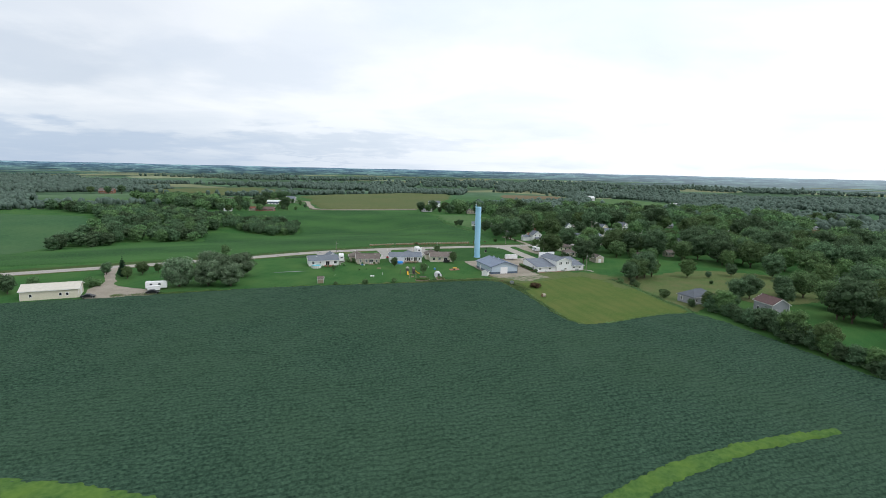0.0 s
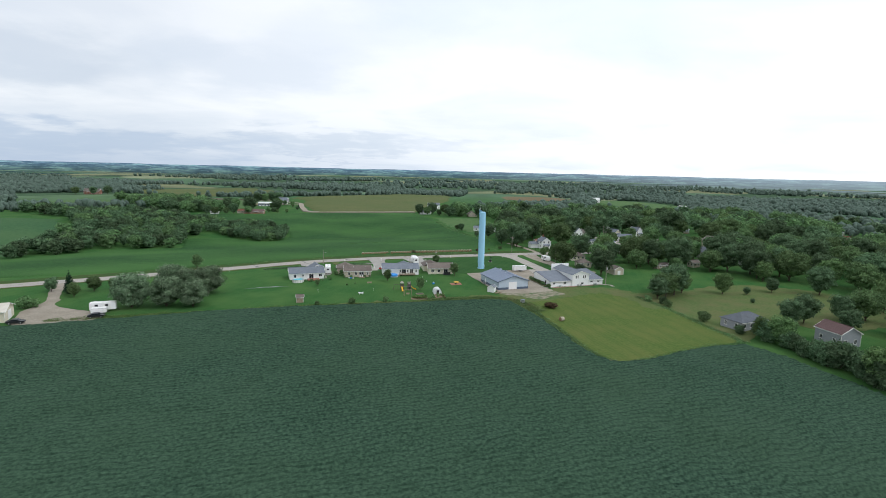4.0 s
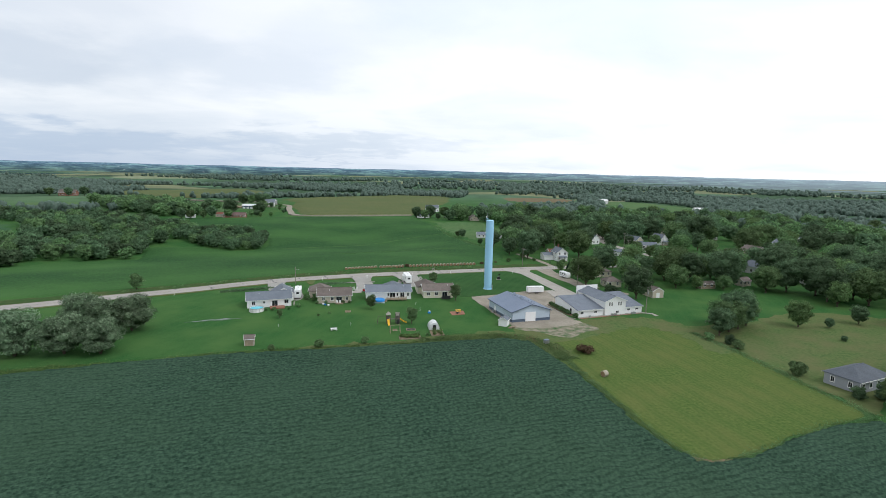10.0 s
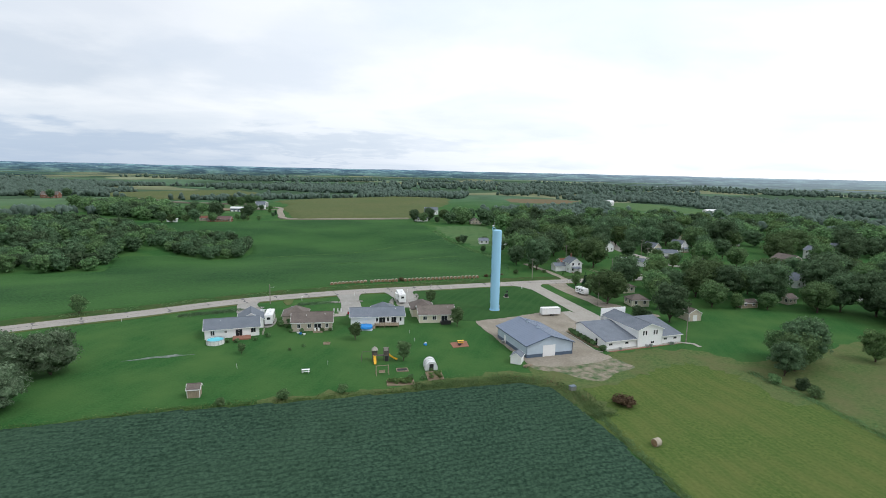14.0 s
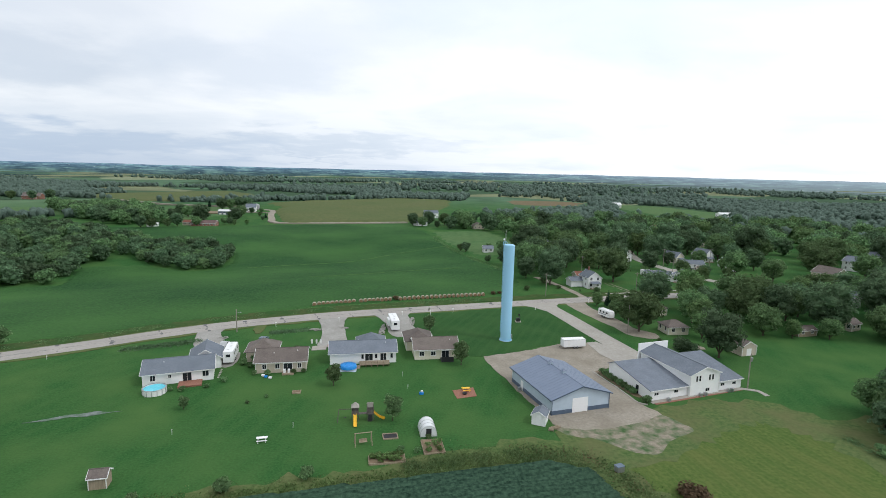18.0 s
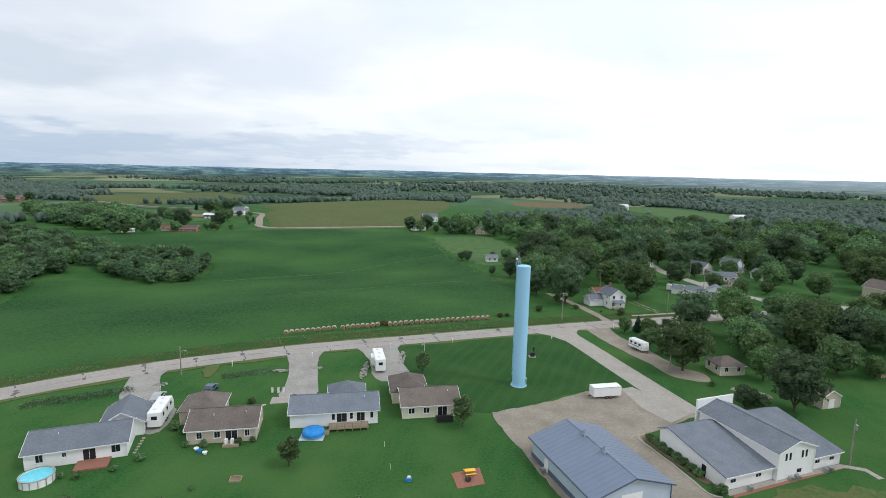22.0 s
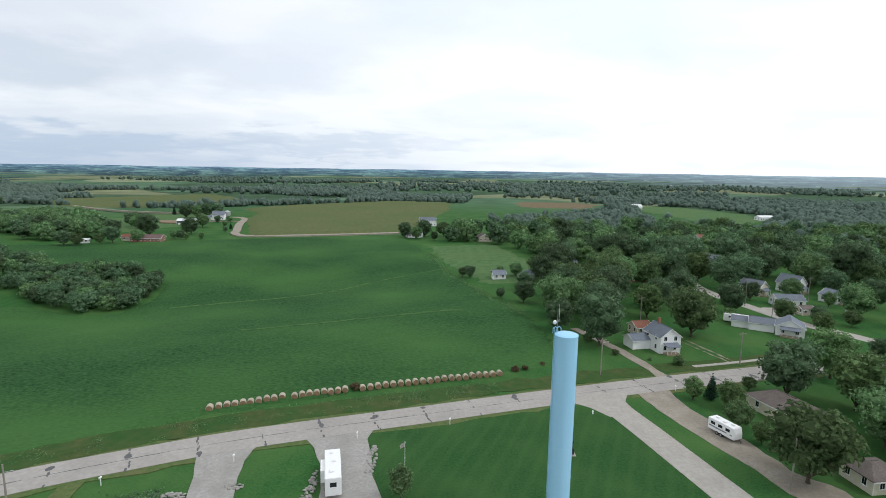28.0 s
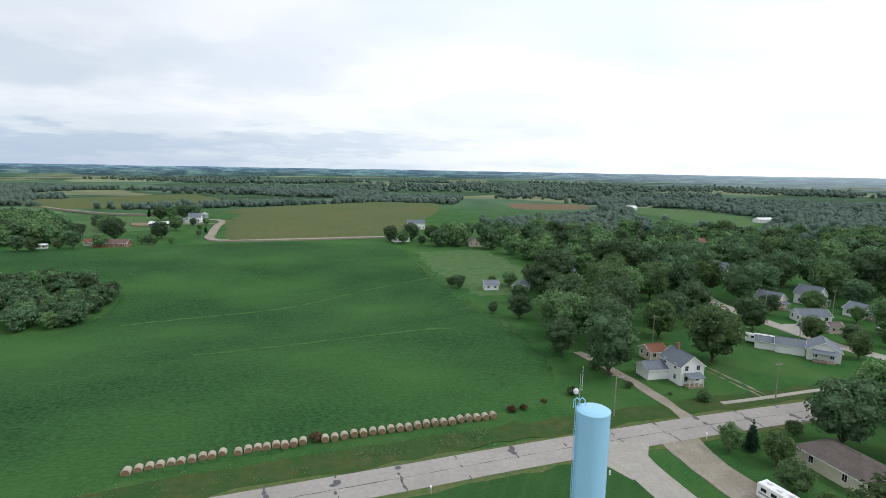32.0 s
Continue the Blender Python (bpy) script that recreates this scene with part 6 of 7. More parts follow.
for x, y, s, k in ((0.9, 180, 0.5, "oak"), (-2, 184, 0.42, "maple"), (16.3, 184, 0.42, "light"), (23, 180, 0.6, "maple"), (10.3, 137.5, 0.33, "oak"), (22, 150, 0.6, "oak"), (34, 178, 1.0, "maple"), (33, 160, 1.1, "oak"), (-36, 312, 0.9, "oak"), (-28, 306, 0.8, "maple"), (-22, 320, 1.0, "oak"), (-8, 322, 1.0, "maple"), (6, 316, 1.0, "oak"), (-15, 300, 0.5, "oak")):
    plant(k, x, y, s)
# farmstead trees
for x, y, s, k in ((-214.7, 303, 1.25, "oak"), (-207, 274, 0.75, "maple"), (-219.5, 269, 0.85, "oak"), (-226, 266, 0.6, "maple"), (-233, 256, 0.7, "maple"), (-240, 254, 0.75, "oak"), (-190.5, 315, 0.95, "oak"), (-195, 318, 0.8, "maple"), (-201.4, 360, 1.0, "maple"), (-192, 292, 0.55, "maple"), (-186, 289, 0.5, "oak"), (-182, 288, 0.42, "light"), (-173.5, 292, 0.45, "light"), (-248, 434, 1.05, "oak"), (-241, 440, 1.1, "maple"), (-233, 446, 1.1, "oak"), (-226, 452, 1.0, "oak"), (-220, 440, 0.7, "oak"), (-278, 474, 0.8, "spruce"), (-262, 470, 0.7, "maple"), (-196, 404, 0.5, "maple"), (-203, 395, 0.5, "oak"), (-186, 366, 0.45, "light"), (-176, 352, 0.5, "spruce"), (-172, 330, 0.35, "oak"), (-245, 345, 1.0, "maple"), (-240, 305, 0.9, "oak"), (-280, 300, 0.8, "maple"), (-300, 310, 0.8, "oak"), (-258, 360, 0.9, "oak"), (-270, 385, 0.9, "maple"), (-500, 502, 0.9, "oak"), (-526, 503, 1.0, "maple"), (-488, 515, 1.0, "oak")):
    plant(k, x, y, s)
for ks in KINDS.values():          # the stock trees stand in the woods too
    for k, o in enumerate(ks):
        x, y = 345 + 9 * k + placed.uniform(0, 60), 120 + placed.uniform(0, 150)
        o.matrix_world = pose(x, y, gz1(x, y))


# the woods' trees that stand nearest are things, the rest are joined
POOL.sort(key=lambda q: math.hypot((q[1] - 50) * 0.9, q[2] - 30))
NEAR = 140
for k, x, y, s in POOL[:NEAR]:
    plant(k, x, y, s)


def joined_wood(name, label, rows, material, seed):
    """Many trees of one kind in one mesh: trunks hidden under full crowns."""
    rng = np.random.RandomState(seed)
    V, F, off = [], [], 0
    bases = []
    for k in range(4):
        me = crown_mesh("crown", seed + 31 * k, 11.5, 11.5, -0.3, 16, 800, 0.60, material, False, 1)
        co = np.empty(len(me.vertices) * 3, np.float32); me.vertices.foreach_get("co", co)
        me.calc_loop_triangles()
        tr = np.empty(len(me.loop_triangles) * 3, np.int32); me.loop_triangles.foreach_get("vertices", tr)
        bases.append((co.reshape(-1, 3).astype(float), tr.reshape(-1, 3)))
        bpy.data.meshes.remove(me)
    for _, x, y, s in rows:
        v, f = bases[rng.randint(4)]
        a = rng.uniform(0, 6.28)
        c, sn = math.cos(a), math.sin(a)
        V.append(np.stack([v[:, 0] * c - v[:, 1] * sn, v[:, 0] * sn + v[:, 1] * c, v[:, 2]], 1) * s + np.array([x, y, gz1(x, y)]))
        F.append(f + off); off += len(v)
    tagged(new(name, raw_mesh(name, np.concatenate(V), np.concatenate(F), material)), label, "woods", kind="stuff")


for k, (kind, mm, lb_) in enumerate((("maple", "leaf_mid", "dense green maple woods among the houses"), ("oak", "leaf_dark", "dense dark green oak woods"), ("light", "leaf_light", "light green trees scattered through the woods"))):
    rows = [q for q in POOL[NEAR:] if q[0] == kind]
    for j in range(3):
        if rows[j::3]:
            joined_wood("woods", lb_, rows[j::3], M[mm], 300 + k + 10 * j)


# ---- far woods ----
def lump_mesh(seed, n, div=2, tufts=True):
    rng = np.random.RandomState(seed)
    bm = bmesh.new(); bmesh.ops.create_icosphere(bm, subdivisions=div, radius=1)
    ico = np.array([v.co[:] for v in bm.verts]); icf = np.array([[v.index for v in f.verts] for f in bm.faces]); bm.free()
    V, F, extra = [], [], []
    for k in range(n):
        a, q = rng.uniform(0, 6.28), rng.uniform(0.1, 0.55)
        c = np.array([math.cos(a) * q, math.sin(a) * q, rng.uniform(0.35, 0.75)])
        V.append(ico * (1 + 0.22 * rng.randn(len(ico), 1)) * rng.uniform(0.38, 0.6) * np.array([1, 1, 0.85]) + c)
        F.append(icf + sum(len(v) for v in V[:-1]))
        m = 11 if tufts else 0
        d = rng.randn(m, 3); d[:, 2] = np.abs(d[:, 2]); d /= np.linalg.norm(d, axis=1)[:, None]
        p = c + d * rng.uniform(0.40, 0.62, m)[:, None] * np.array([1, 1, 0.85])
        a, b = rng.randn(m, 3) * 0.10, rng.randn(m, 3) * 0.10
        o = sum(len(v) for v in V)
        V.append(np.stack([p - a, p - b, p + a, p + b], 1).reshape(-1, 3))
        q = np.arange(m * 4).reshape(-1, 4) + o
        extra.append(np.concatenate([q[:, :3], q[:, [0, 2, 3]]]))
    return np.concatenate(V), np.concatenate(F + extra)


def far_wood(name, label, pts, seed, material, size=6.5, lumps=3, div=1, tufts=True):
    rng = np.random.RandomState(seed)
    bases = [lump_mesh(seed + k, lumps, div, tufts) for k in range(7)]
    V, F, off = [], [], 0
    for x, y in pts:
        v, f = bases[rng.randint(7)]
        s, a = size * rng.uniform(0.7, 1.35), rng.uniform(0, 6.28)
        c, sn = math.cos(a), math.sin(a)
        w_ = np.stack([v[:, 0] * c - v[:, 1] * sn, v[:, 0] * sn + v[:, 1] * c, v[:, 2] * rng.uniform(1.2, 1.7)], 1) * s
        V.append(w_ + np.array([x, y, gz1(x, y) - 1.0])); F.append(f + off); off += len(v)
    tagged(new(name, raw_mesh(name, np.concatenate(V), np.concatenate(F), material)), label, "woods", kind="stuff")


# pale bluish leaves: distance haze put into the far woods' colour
M["leaf_hazed"] = leaf("hazed_far_leaves", (0.106, 0.164, 0.132), (0.170, 0.240, 0.188), 0.0, 0.16)


def scatter(poly, n, seed, dens=None, gap=0):
    rng = np.random.RandomState(seed)
    p = np.array(poly, float)
    x, y = rng.uniform(p[:, 0].min(), p[:, 0].max(), n), rng.uniform(p[:, 1].min(), p[:, 1].max(), n)
    k = inside(poly, x, y)
    if dens:
        k &= grid_noise(x, y, dens[0], seed + 9) > dens[1]
    return list(zip(x[k], y[k]))


NOFAR = [CORN1, CORN2, NFIELD, [(-300, 300), (-190, 270), (-170, 420), (-210, 480), (-300, 470), (-330, 380)], [(-430, 330), (-340, 360), (-330, 420), (-390, 450), (-480, 400)], [(200, 500), (250, 590), (295, 720), (360, 680), (375, 562), (343, 470), (268, 385), (235, 400)], [(60, 600), (95, 640), (110, 770), (215, 770), (250, 710), (200, 590), (138, 570)], [(-480, 195), (-335, 182), (-298, 135), (-284, 80), (-270, 40), (-278, -20), (-300, -62), (-460, -70)]]


def cleared(pts):
    a = np.array(pts)
    k = np.ones(len(a), bool)
    for q in NOFAR:
        k &= ~inside(q, a[:, 0], a[:, 1])
    return [tuple(v) for v in a[k]]


far_wood("far_woods", "dark green woods in the western valley", cleared(scatter([(-800, 100), (-480, 200), (-420, 240), (-330, 330), (-480, 320), (-560, 440), (-760, 440)], 5200, 61, (110, -0.3))), 61, M["leaf_hazed"], 5.2, tufts=False)
far_wood("far_woods", "dark green woods north of the corn", cleared(scatter([(-1000, 480), (-560, 560), (-300, 560), (-180, 640), (-60, 720), (30, 690), (60, 900), (-300, 1100), (-1000, 1000)], 13000, 62, (190, -0.3))), 62, M["leaf_hazed"], 5.2, tufts=False)
far_wood("far_woods", "dark green woods beyond the village", cleared(scatter([(330, -220), (335, 200), (190, 380), (60, 360), (40, 440), (200, 560), (120, 640), (300, 900), (1000, 800), (1100, -100), (700, -350)], 19000, 63, (170, -0.5))), 63, M["leaf_hazed"], 5.2, tufts=False)
far_wood("far_woods", "woods on the distant hills", cleared(scatter([(-1500, 500), (-1000, 950), (0, 880), (1000, 820), (1500, 200), (1900, 900), (900, 1900), (0, 2040), (-900, 1900), (-1900, 900)], 17000, 64, (260, -0.15))), 64, M["leaf_hazed"], 6.8, 3, 1, False)

# ---- round bales ----
rb = thing("round_bale", "net-wrapped round hay bale with brown end on the verge", "bale", group="row of round bales")
part("wrapped_side", lathe([(0.70, -0.70), (0.77, -0.66), (0.79, 0), (0.77, 0.66), (0.70, 0.70)], 24), M["bale_side"], rb, "pale net-wrapped side").matrix_basis = pose(0, 0, 0.76, 90)
for y in (-0.71, 0.71):
    part("bale_end", lathe([(0.71, -0.012), (0.60, 0.02), (0.30, 0.035), (0.05, 0.03)] if y < 0 else [(0.05, -0.03), (0.30, -0.035), (0.60, -0.02), (0.71, 0.012)], 24), M["bale_end"], rb, "rust-brown straw end").matrix_basis = pose(0, y, 0.76, 90)
BALES = []
for (x0, y0), (x1, y1), n in (((-63.2, 36.6), (-50.0, 42.2), 10), ((-47.4, 42.6), (-37.0, 46.0), 8), ((-33.2, 47.0), (-0.9, 56.0), 20)):
    BALES += [(x0 + (x1 - x0) * k / (n - 1), y0 + (y1 - y0) * k / (n - 1)) for k in range(n)]
rnd = random.Random(9)
for k, (x, y) in enumerate(BALES):
    m = pose(x, y - 0.7 + rnd.uniform(-0.25, 0.25), gz1(x, y) - rnd.uniform(0, 0.08), 0, 0, 14 + rnd.uniform(-7, 7)) @ Matrix.Scale(0.94, 4)
    if k == 0:
        rb.matrix_world = m
    else:
        copy_thing(rb, m)
tagged(copy_thing(rb, pose(17.6, -92.0, 0.03, 0, 0, -62)), "single weathered round bale on the hay meadow", group="")
for x, y, s in ((-35, 46.6, 0.75), (3.5, 58, 0.6), (6, 59, 0.5), (11, 62, 0.45)):
    plant("rust", x, y, s, label="brownish leafy weedy shrub on the verge")
plant("rust", 17.6, -75.4, 1.5, 0.95, label="rust-brown leafy shrub at the meadow corner")
plant("bush", 18.5, 66, 0.9, label="rounded green bush on the verge")

# ---- trailers, campers, cars ----


def wheel(parent, x, y, r, w=0.24):
    t = part("wheel", tube((x, y - w / 2, r), (x, y + w / 2, r), r, n=18), M["rubber"], parent, "black tyre")
    part("rim", tube((x, y - w / 2 - 0.01, r), (x, y + w / 2 + 0.01, r), r * 0.55, n=14), M["metal"], t)
    return t


def trailer(label, m, L, W, H, z=0.55, windows=0, stripe=False, nose=0.0, cat="trailer", group=""):
    """A box trailer or camper: body, roof gear, wheels, hitch; length along x."""
    t = thing("travel_trailer" if windows else "cargo_trailer", label, cat, m, group)
    bm = bmesh.new()
    prof = [(-L / 2, z), (L / 2, z), (L / 2, z + H * 0.55), (L / 2 - nose, z + H), (-L / 2, z + H)]
    a = [bm.verts.new((x, -W / 2, zz)) for x, zz in prof]; b = [bm.verts.new((x, W / 2, zz)) for x, zz in prof]
    bm.faces.new(a); bm.faces.new(b[::-1])
    for k in range(5):
        bm.faces.new((a[k], b[k], b[(k + 1) % 5], a[(k + 1) % 5]))
    bmesh.ops.bevel(bm, geom=bm.edges[:], offset=0.08, segments=2, affect="EDGES")
    body = part("body", bm, M["rv_white"], t)
    for y in (-W / 2, W / 2):
        for k in range(2):
            wheel(t, -L * 0.06 + k * 0.85 - 0.4, y * 0.92, 0.36)
        if stripe:
            part("stripe", box(-L / 2 + 0.3, L / 2 - 0.5, min(y, y * 1.004), max(y, y * 1.004) + 0.004, z + H * 0.28, z + H * 0.40), M["rv_grey"], body, "grey side stripe")
        for k in range(windows):
            x = -L / 2 + (k + 0.7) * L / (windows + 0.6)
            part("window", box(x - 0.45, x + 0.45, min(y, y * 1.012), max(y, y * 1.012), z + H * 0.52, z + H * 0.78), M["glass"], body, "dark tinted window")
        part("door", box(L * 0.22, L * 0.22 + 0.7, min(y, y * 1.008), max(y, y * 1.008), z + 0.1, z + H * 0.84), M["trim"], body)
    if windows:
        for x, y in ((-L * 0.3, 0.2), (0.1, -0.2), (L * 0.28, 0.15)):
            part("roof_unit", box(x - 0.35, x + 0.35, y - 0.3, y + 0.3, z + H, z + H + 0.25, bevel=0.06), M["rv_white"], body)
        part("rear_window", box(-L / 2 - 0.012, -L / 2 + 0.01, -0.5, 0.5, z + H * 0.5, z + H * 0.75), M["glass"], body)
    else:
        for y in (-W / 2 - 0.005, W / 2 - 0.005):
            part("edge_trim", box(-L / 2, L / 2, y, y + 0.01, z + H - 0.16, z + H - 0.06), M["metal"], body)
    part("hitch", tube((L / 2, 0, z + 0.05), (L / 2 + 0.9, 0, z - 0.05), 0.06), M["dark"], t)
    part("jack", tube((L / 2 + 0.6, 0, 0), (L / 2 + 0.6, 0, z + 0.2), 0.04), M["dark"], t)
    return t


trailer("white enclosed cargo trailer parked on the gravel yard", pose(18.2, -6.2, 0.06, 0, 0, 190), 6.6, 2.3, 2.15)
trailer("long white fifth-wheel camper parked on a driveway", pose(-33.4, 10.6, 0.07, 0, 0, 101), 9.4, 2.5, 2.9, windows=3, nose=0.9, cat="camper")
part("slide_out", box(-1.5, 1.8, 1.2, 1.9, 0.9, 2.9), M["rv_white"], [o for o in scene.objects if o.name.startswith("travel_trailer")][-1], "white slide-out room")
trailer("long white fifth-wheel camper beside the white house", pose(-72.6, -18.6, 0.07, 0, 0, 101), 8.6, 2.4, 2.8, windows=3, nose=0.9, cat="camper")
trailer("white travel trailer with dark stripe on the gravel drive", pose(38.4, 25.6, 0.07, 0, 0, -69), 5.8, 2.2, 2.2, windows=3, stripe=True, nose=0.3, cat="camper")
trailer("old white camper parked beside the silver maples", pose(-132.4, -88.4, 0.02, 0, 0, 20), 7.4, 2.4, 2.4, windows=2, cat="camper")
trailer("small white cargo trailer beside the silver maples", pose(-131.4, -92.4, 0.07, 0, 0, 20), 4.2, 1.9, 1.5)
trailer("white camper behind the cottage", pose(85.0, 101.5, 0.0, 0, 0, -40), 7.5, 2.4, 2.4, windows=2, cat="camper")


def car(label, m, paint, pickup=False, group=""):
    t = thing("pickup_truck" if pickup else "car", label, "vehicle", m, group)
    bm = bmesh.new()
    prof = [(-2.3, 0.45), (2.3, 0.45), (2.3, 0.85), (1.1, 0.98), (0.55, 1.5), (-0.9, 1.52), (-1.2 if pickup else -1.8, 1.0), (-2.3, 0.98)]
    a = [bm.verts.new((x, -0.9, z)) for x, z in prof]; b = [bm.verts.new((x, 0.9, z)) for x, z in prof]
    bm.faces.new(a); bm.faces.new(b[::-1])
    for k in range(len(prof)):
        bm.faces.new((a[k], b[k], b[(k + 1) % len(prof)], a[(k + 1) % len(prof)]))
    bmesh.ops.bevel(bm, geom=bm.edges[:], offset=0.07, segments=2, affect="EDGES")
    body = part("body", bm, paint, t)
    part("side_glass", box(-0.85, 0.55, -0.915, 0.915, 1.05, 1.4), M["glass"], body)
    bm = bmesh.new()
    v = [bm.verts.new(p) for p in ((1.12, -0.78, 1.02), (1.12, 0.78, 1.02), (0.62, 0.7, 1.47), (0.62, -0.7, 1.47))]
    bm.faces.new(v)
    part("windscreen", bm, M["glass"], body)
    if pickup:
        part("load_bed", box(-2.2, -1.0, -0.75, 0.75, 1.0, 1.03), M["dark"], body)
    for x in (-1.4, 1.45):
        for y in (-0.85, 0.85):
            wheel(t, x, y, 0.34, 0.22)
    return t


M["car_dark"], M["car_blue"], M["car_silver"] = plain("black_car_paint", (0.02, 0.022, 0.025), 0.3), plain("slate_car_paint", (0.10, 0.14, 0.19), 0.3), plain("silver_car_paint", (0.45, 0.46, 0.47), 0.3, 0.4)
car("black pickup truck beside the long shed", pose(-148.5, -104.2, 0.07, 0, 0, 22), M["car_dark"], True)
car("dark car in front of the camper", pose(-129.8, -96.4, 0.07, 0, 0, 18), M["car_dark"])
car("slate-blue pickup truck on the worn track", pose(-68.6, -5.2, 0.06, 0, 0, 88), M["car_blue"], True)
car("silver pickup truck before the white garage", pose(111.4, 118.6, 0.07, 0, 0, 100), M["car_silver"], True)
car("dark car before the white garage", pose(114.6, 118.0, 0.07, 0, 0, 95), M["car_dark"])
car("silver car in a village yard", pose(136, 116, 0.0, 0, 0, 30), M["car_silver"])
car("white-silver car by the tan house", pose(-77.6, -9.8, 0.07, 0, 0, 95), M["car_silver"])

# ---- pools ----
pool = thing("round_pool", "round above-ground pool with turquoise water", "pool", pose(-81.3, -39.2, 0))
part("pool_wall", lathe([(2.32, -0.1), (2.32, 1.2), (2.22, 1.2), (2.22, 0.9)], 40, caps=False), M["trim"], pool, "pale corrugated wall")
part("top_rail", lathe([(2.18, 1.2), (2.40, 1.2), (2.40, 1.25), (2.18, 1.25)], 40, caps=False), M["metal"], pool)
part("water", lathe([(2.2, 0.9), (2.2, 1.02), (0.1, 1.02)], 40), M["pool_blue"], pool, "turquoise water")
for k in range(14):
    part("upright", box(2.3, 2.4, -0.05, 0.05, 0, 1.2), M["metal"], pool).matrix_basis = pose(0, 0, 0, 0, 0, k * 360 / 14)
pool = thing("covered_pool", "round pool under a sagging blue tarpaulin", "pool", pose(-42.2, -24.2, 0) @ Matrix.Scale(0.88, 4))
part("ground_sheet", box(-2.6, 2.4, -2.3, 2.1, 0.0, 0.03), M["steel_blue"], pool, "pale blue ground sheet")
part("pool_wall", lathe([(2.15, 0), (2.15, 1.15)], 36), M["metal"], pool)
rows, rng = [], np.random.RandomState(3)
bm = bmesh.new()
rings = [[bm.verts.new((r * math.cos(2 * math.pi * k / 30), r * math.sin(2 * math.pi * k / 30), z + 0.07 * rng.randn() * (r < 2.2))) for k in range(30)] for r, z in ((2.35, 0.45), (2.28, 0.85), (2.2, 1.22), (1.6, 1.30), (1.0, 1.42), (0.3, 1.5))]
for a, b in zip(rings, rings[1:]):
    for k in range(30):
        bm.faces.new((a[k], a[(k + 1) % 30], b[(k + 1) % 30], b[k]))
bm.faces.new(rings[-1])
part("tarpaulin", bm, M["tarp"], pool, "crumpled blue tarpaulin", True)

# ---- playground and garden things ----
pl = thing("play_tower", "grey timber play set with canvas roof and yellow slides", "playset", pose(-35.4, -50.6, 0, 0, 0, 8))
for cx in (-1.5, 1.4):
    for x in (-0.6, 0.6):
        for y in (-0.6, 0.6):
            part("post", box(cx + x - 0.06, cx + x + 0.06, y - 0.06, y + 0.06, -0.1, 2.9), M["play_wood"], pl)
    part("platform", box(cx - 0.7, cx + 0.7, -0.7, 0.7, 1.35, 1.45), M["play_wood"], pl)
    for y in (-0.66, 0.62):
        part("rail_panel", box(cx - 0.62, cx + 0.62, y, y + 0.04, 1.6, 2.2), M["play_wood"], pl)
    bm = bmesh.new()
    if cx < 0:
        bmesh.ops.create_cone(bm, segments=4, radius1=1.1, radius2=0.05, depth=0.9, cap_ends=True, matrix=Matrix.Translation((cx, 0, 3.3)) @ Matrix.Rotation(radians(45), 4, "Z"))
    else:
        box(cx - 0.65, cx + 0.65, 0.55, 0.66, 2.2, 3.2, bm)
    part("tower_roof", bm, M["conc"], pl, "pale canvas roof" if cx < 0 else "pale upright board")
for p, q in (((-1.5, -0.7, 1.4), (-1.5, -3.1, 0.15)), ((2.1, 0.0, 1.4), (4.2, -0.4, 0.15))):
    p, q = Vector(p), Vector(q)
    side = (q - p).cross(Vector((0, 0, 1))).normalized() * 0.33
    bm = bmesh.new()
    pts = [p.lerp(q, t) + Vector((0, 0, 0.25 * math.sin(t * 3.14) * -1)) for t in (0, 0.2, 0.4, 0.6, 0.8, 1.0)]
    rows = [[bm.verts.new(c + side * s + Vector((0, 0, h))) for s, h in ((-1, 0.25), (-0.9, 0), (0.9, 0), (1, 0.25))] for c in pts]
    for a, b in zip(rows, rows[1:]):
        for k in range(3):
            bm.faces.new((a[k], a[k + 1], b[k + 1], b[k]))
    sl = part("slide", bm, M["yellow"], pl, "yellow plastic slide")
    sl.modifiers.new("thick", "SOLIDIFY").thickness = 0.05
part("bridge", box(-0.9, 0.8, -0.4, 0.4, 1.3, 1.38), M["play_wood"], pl)
part("climbing_wall", box(1.0, 1.8, -0.95, -0.75, 0, 1.4), M["dark"], pl, "dark climbing panel")
part("swing_beam", tube((-4.6, 0.2, 2.3), (-2.0, 0.0, 2.3), 0.07, n=8), M["play_wood"], pl)
part("swing_leg", tube((-4.6, 0.2, 2.3), (-4.9, 1.1, 0), 0.06, n=8), M["play_wood"], pl)
part("swing_leg", tube((-4.6, 0.2, 2.3), (-4.9, -0.8, 0), 0.06, n=8), M["play_wood"], pl)
part("swing_seat", box(-3.7, -3.2, 0.0, 0.2, 0.6, 0.64), M["dark"], pl)

sw = thing("swing_frame", "weathered timber arbour swing on the lawn", "swing", pose(-34.2, -60.0, 0, 0, 0, 14))
for x in (-1.5, 1.5):
    for y in (-0.7, 0.7):
        part("leg", tube((x, y, -0.05), (x * 0.95, y * 0.15, 2.2), 0.07, n=8), M["wood"], sw)
part("beam", tube((-1.6, 0, 2.2), (1.6, 0, 2.2), 0.08, n=8), M["wood"], sw)
part("seat", box(-0.7, 0.7, -0.25, 0.25, 0.5, 0.56), M["wood"], sw)
part("seat_back", box(-0.7, 0.7, 0.2, 0.26, 0.56, 1.0), M["wood"], sw)

sb = thing("sand_pit", "dark framed sand pit on the lawn", "sand pit", pose(-29.6, -57.2, 0, 0, 0, 10))
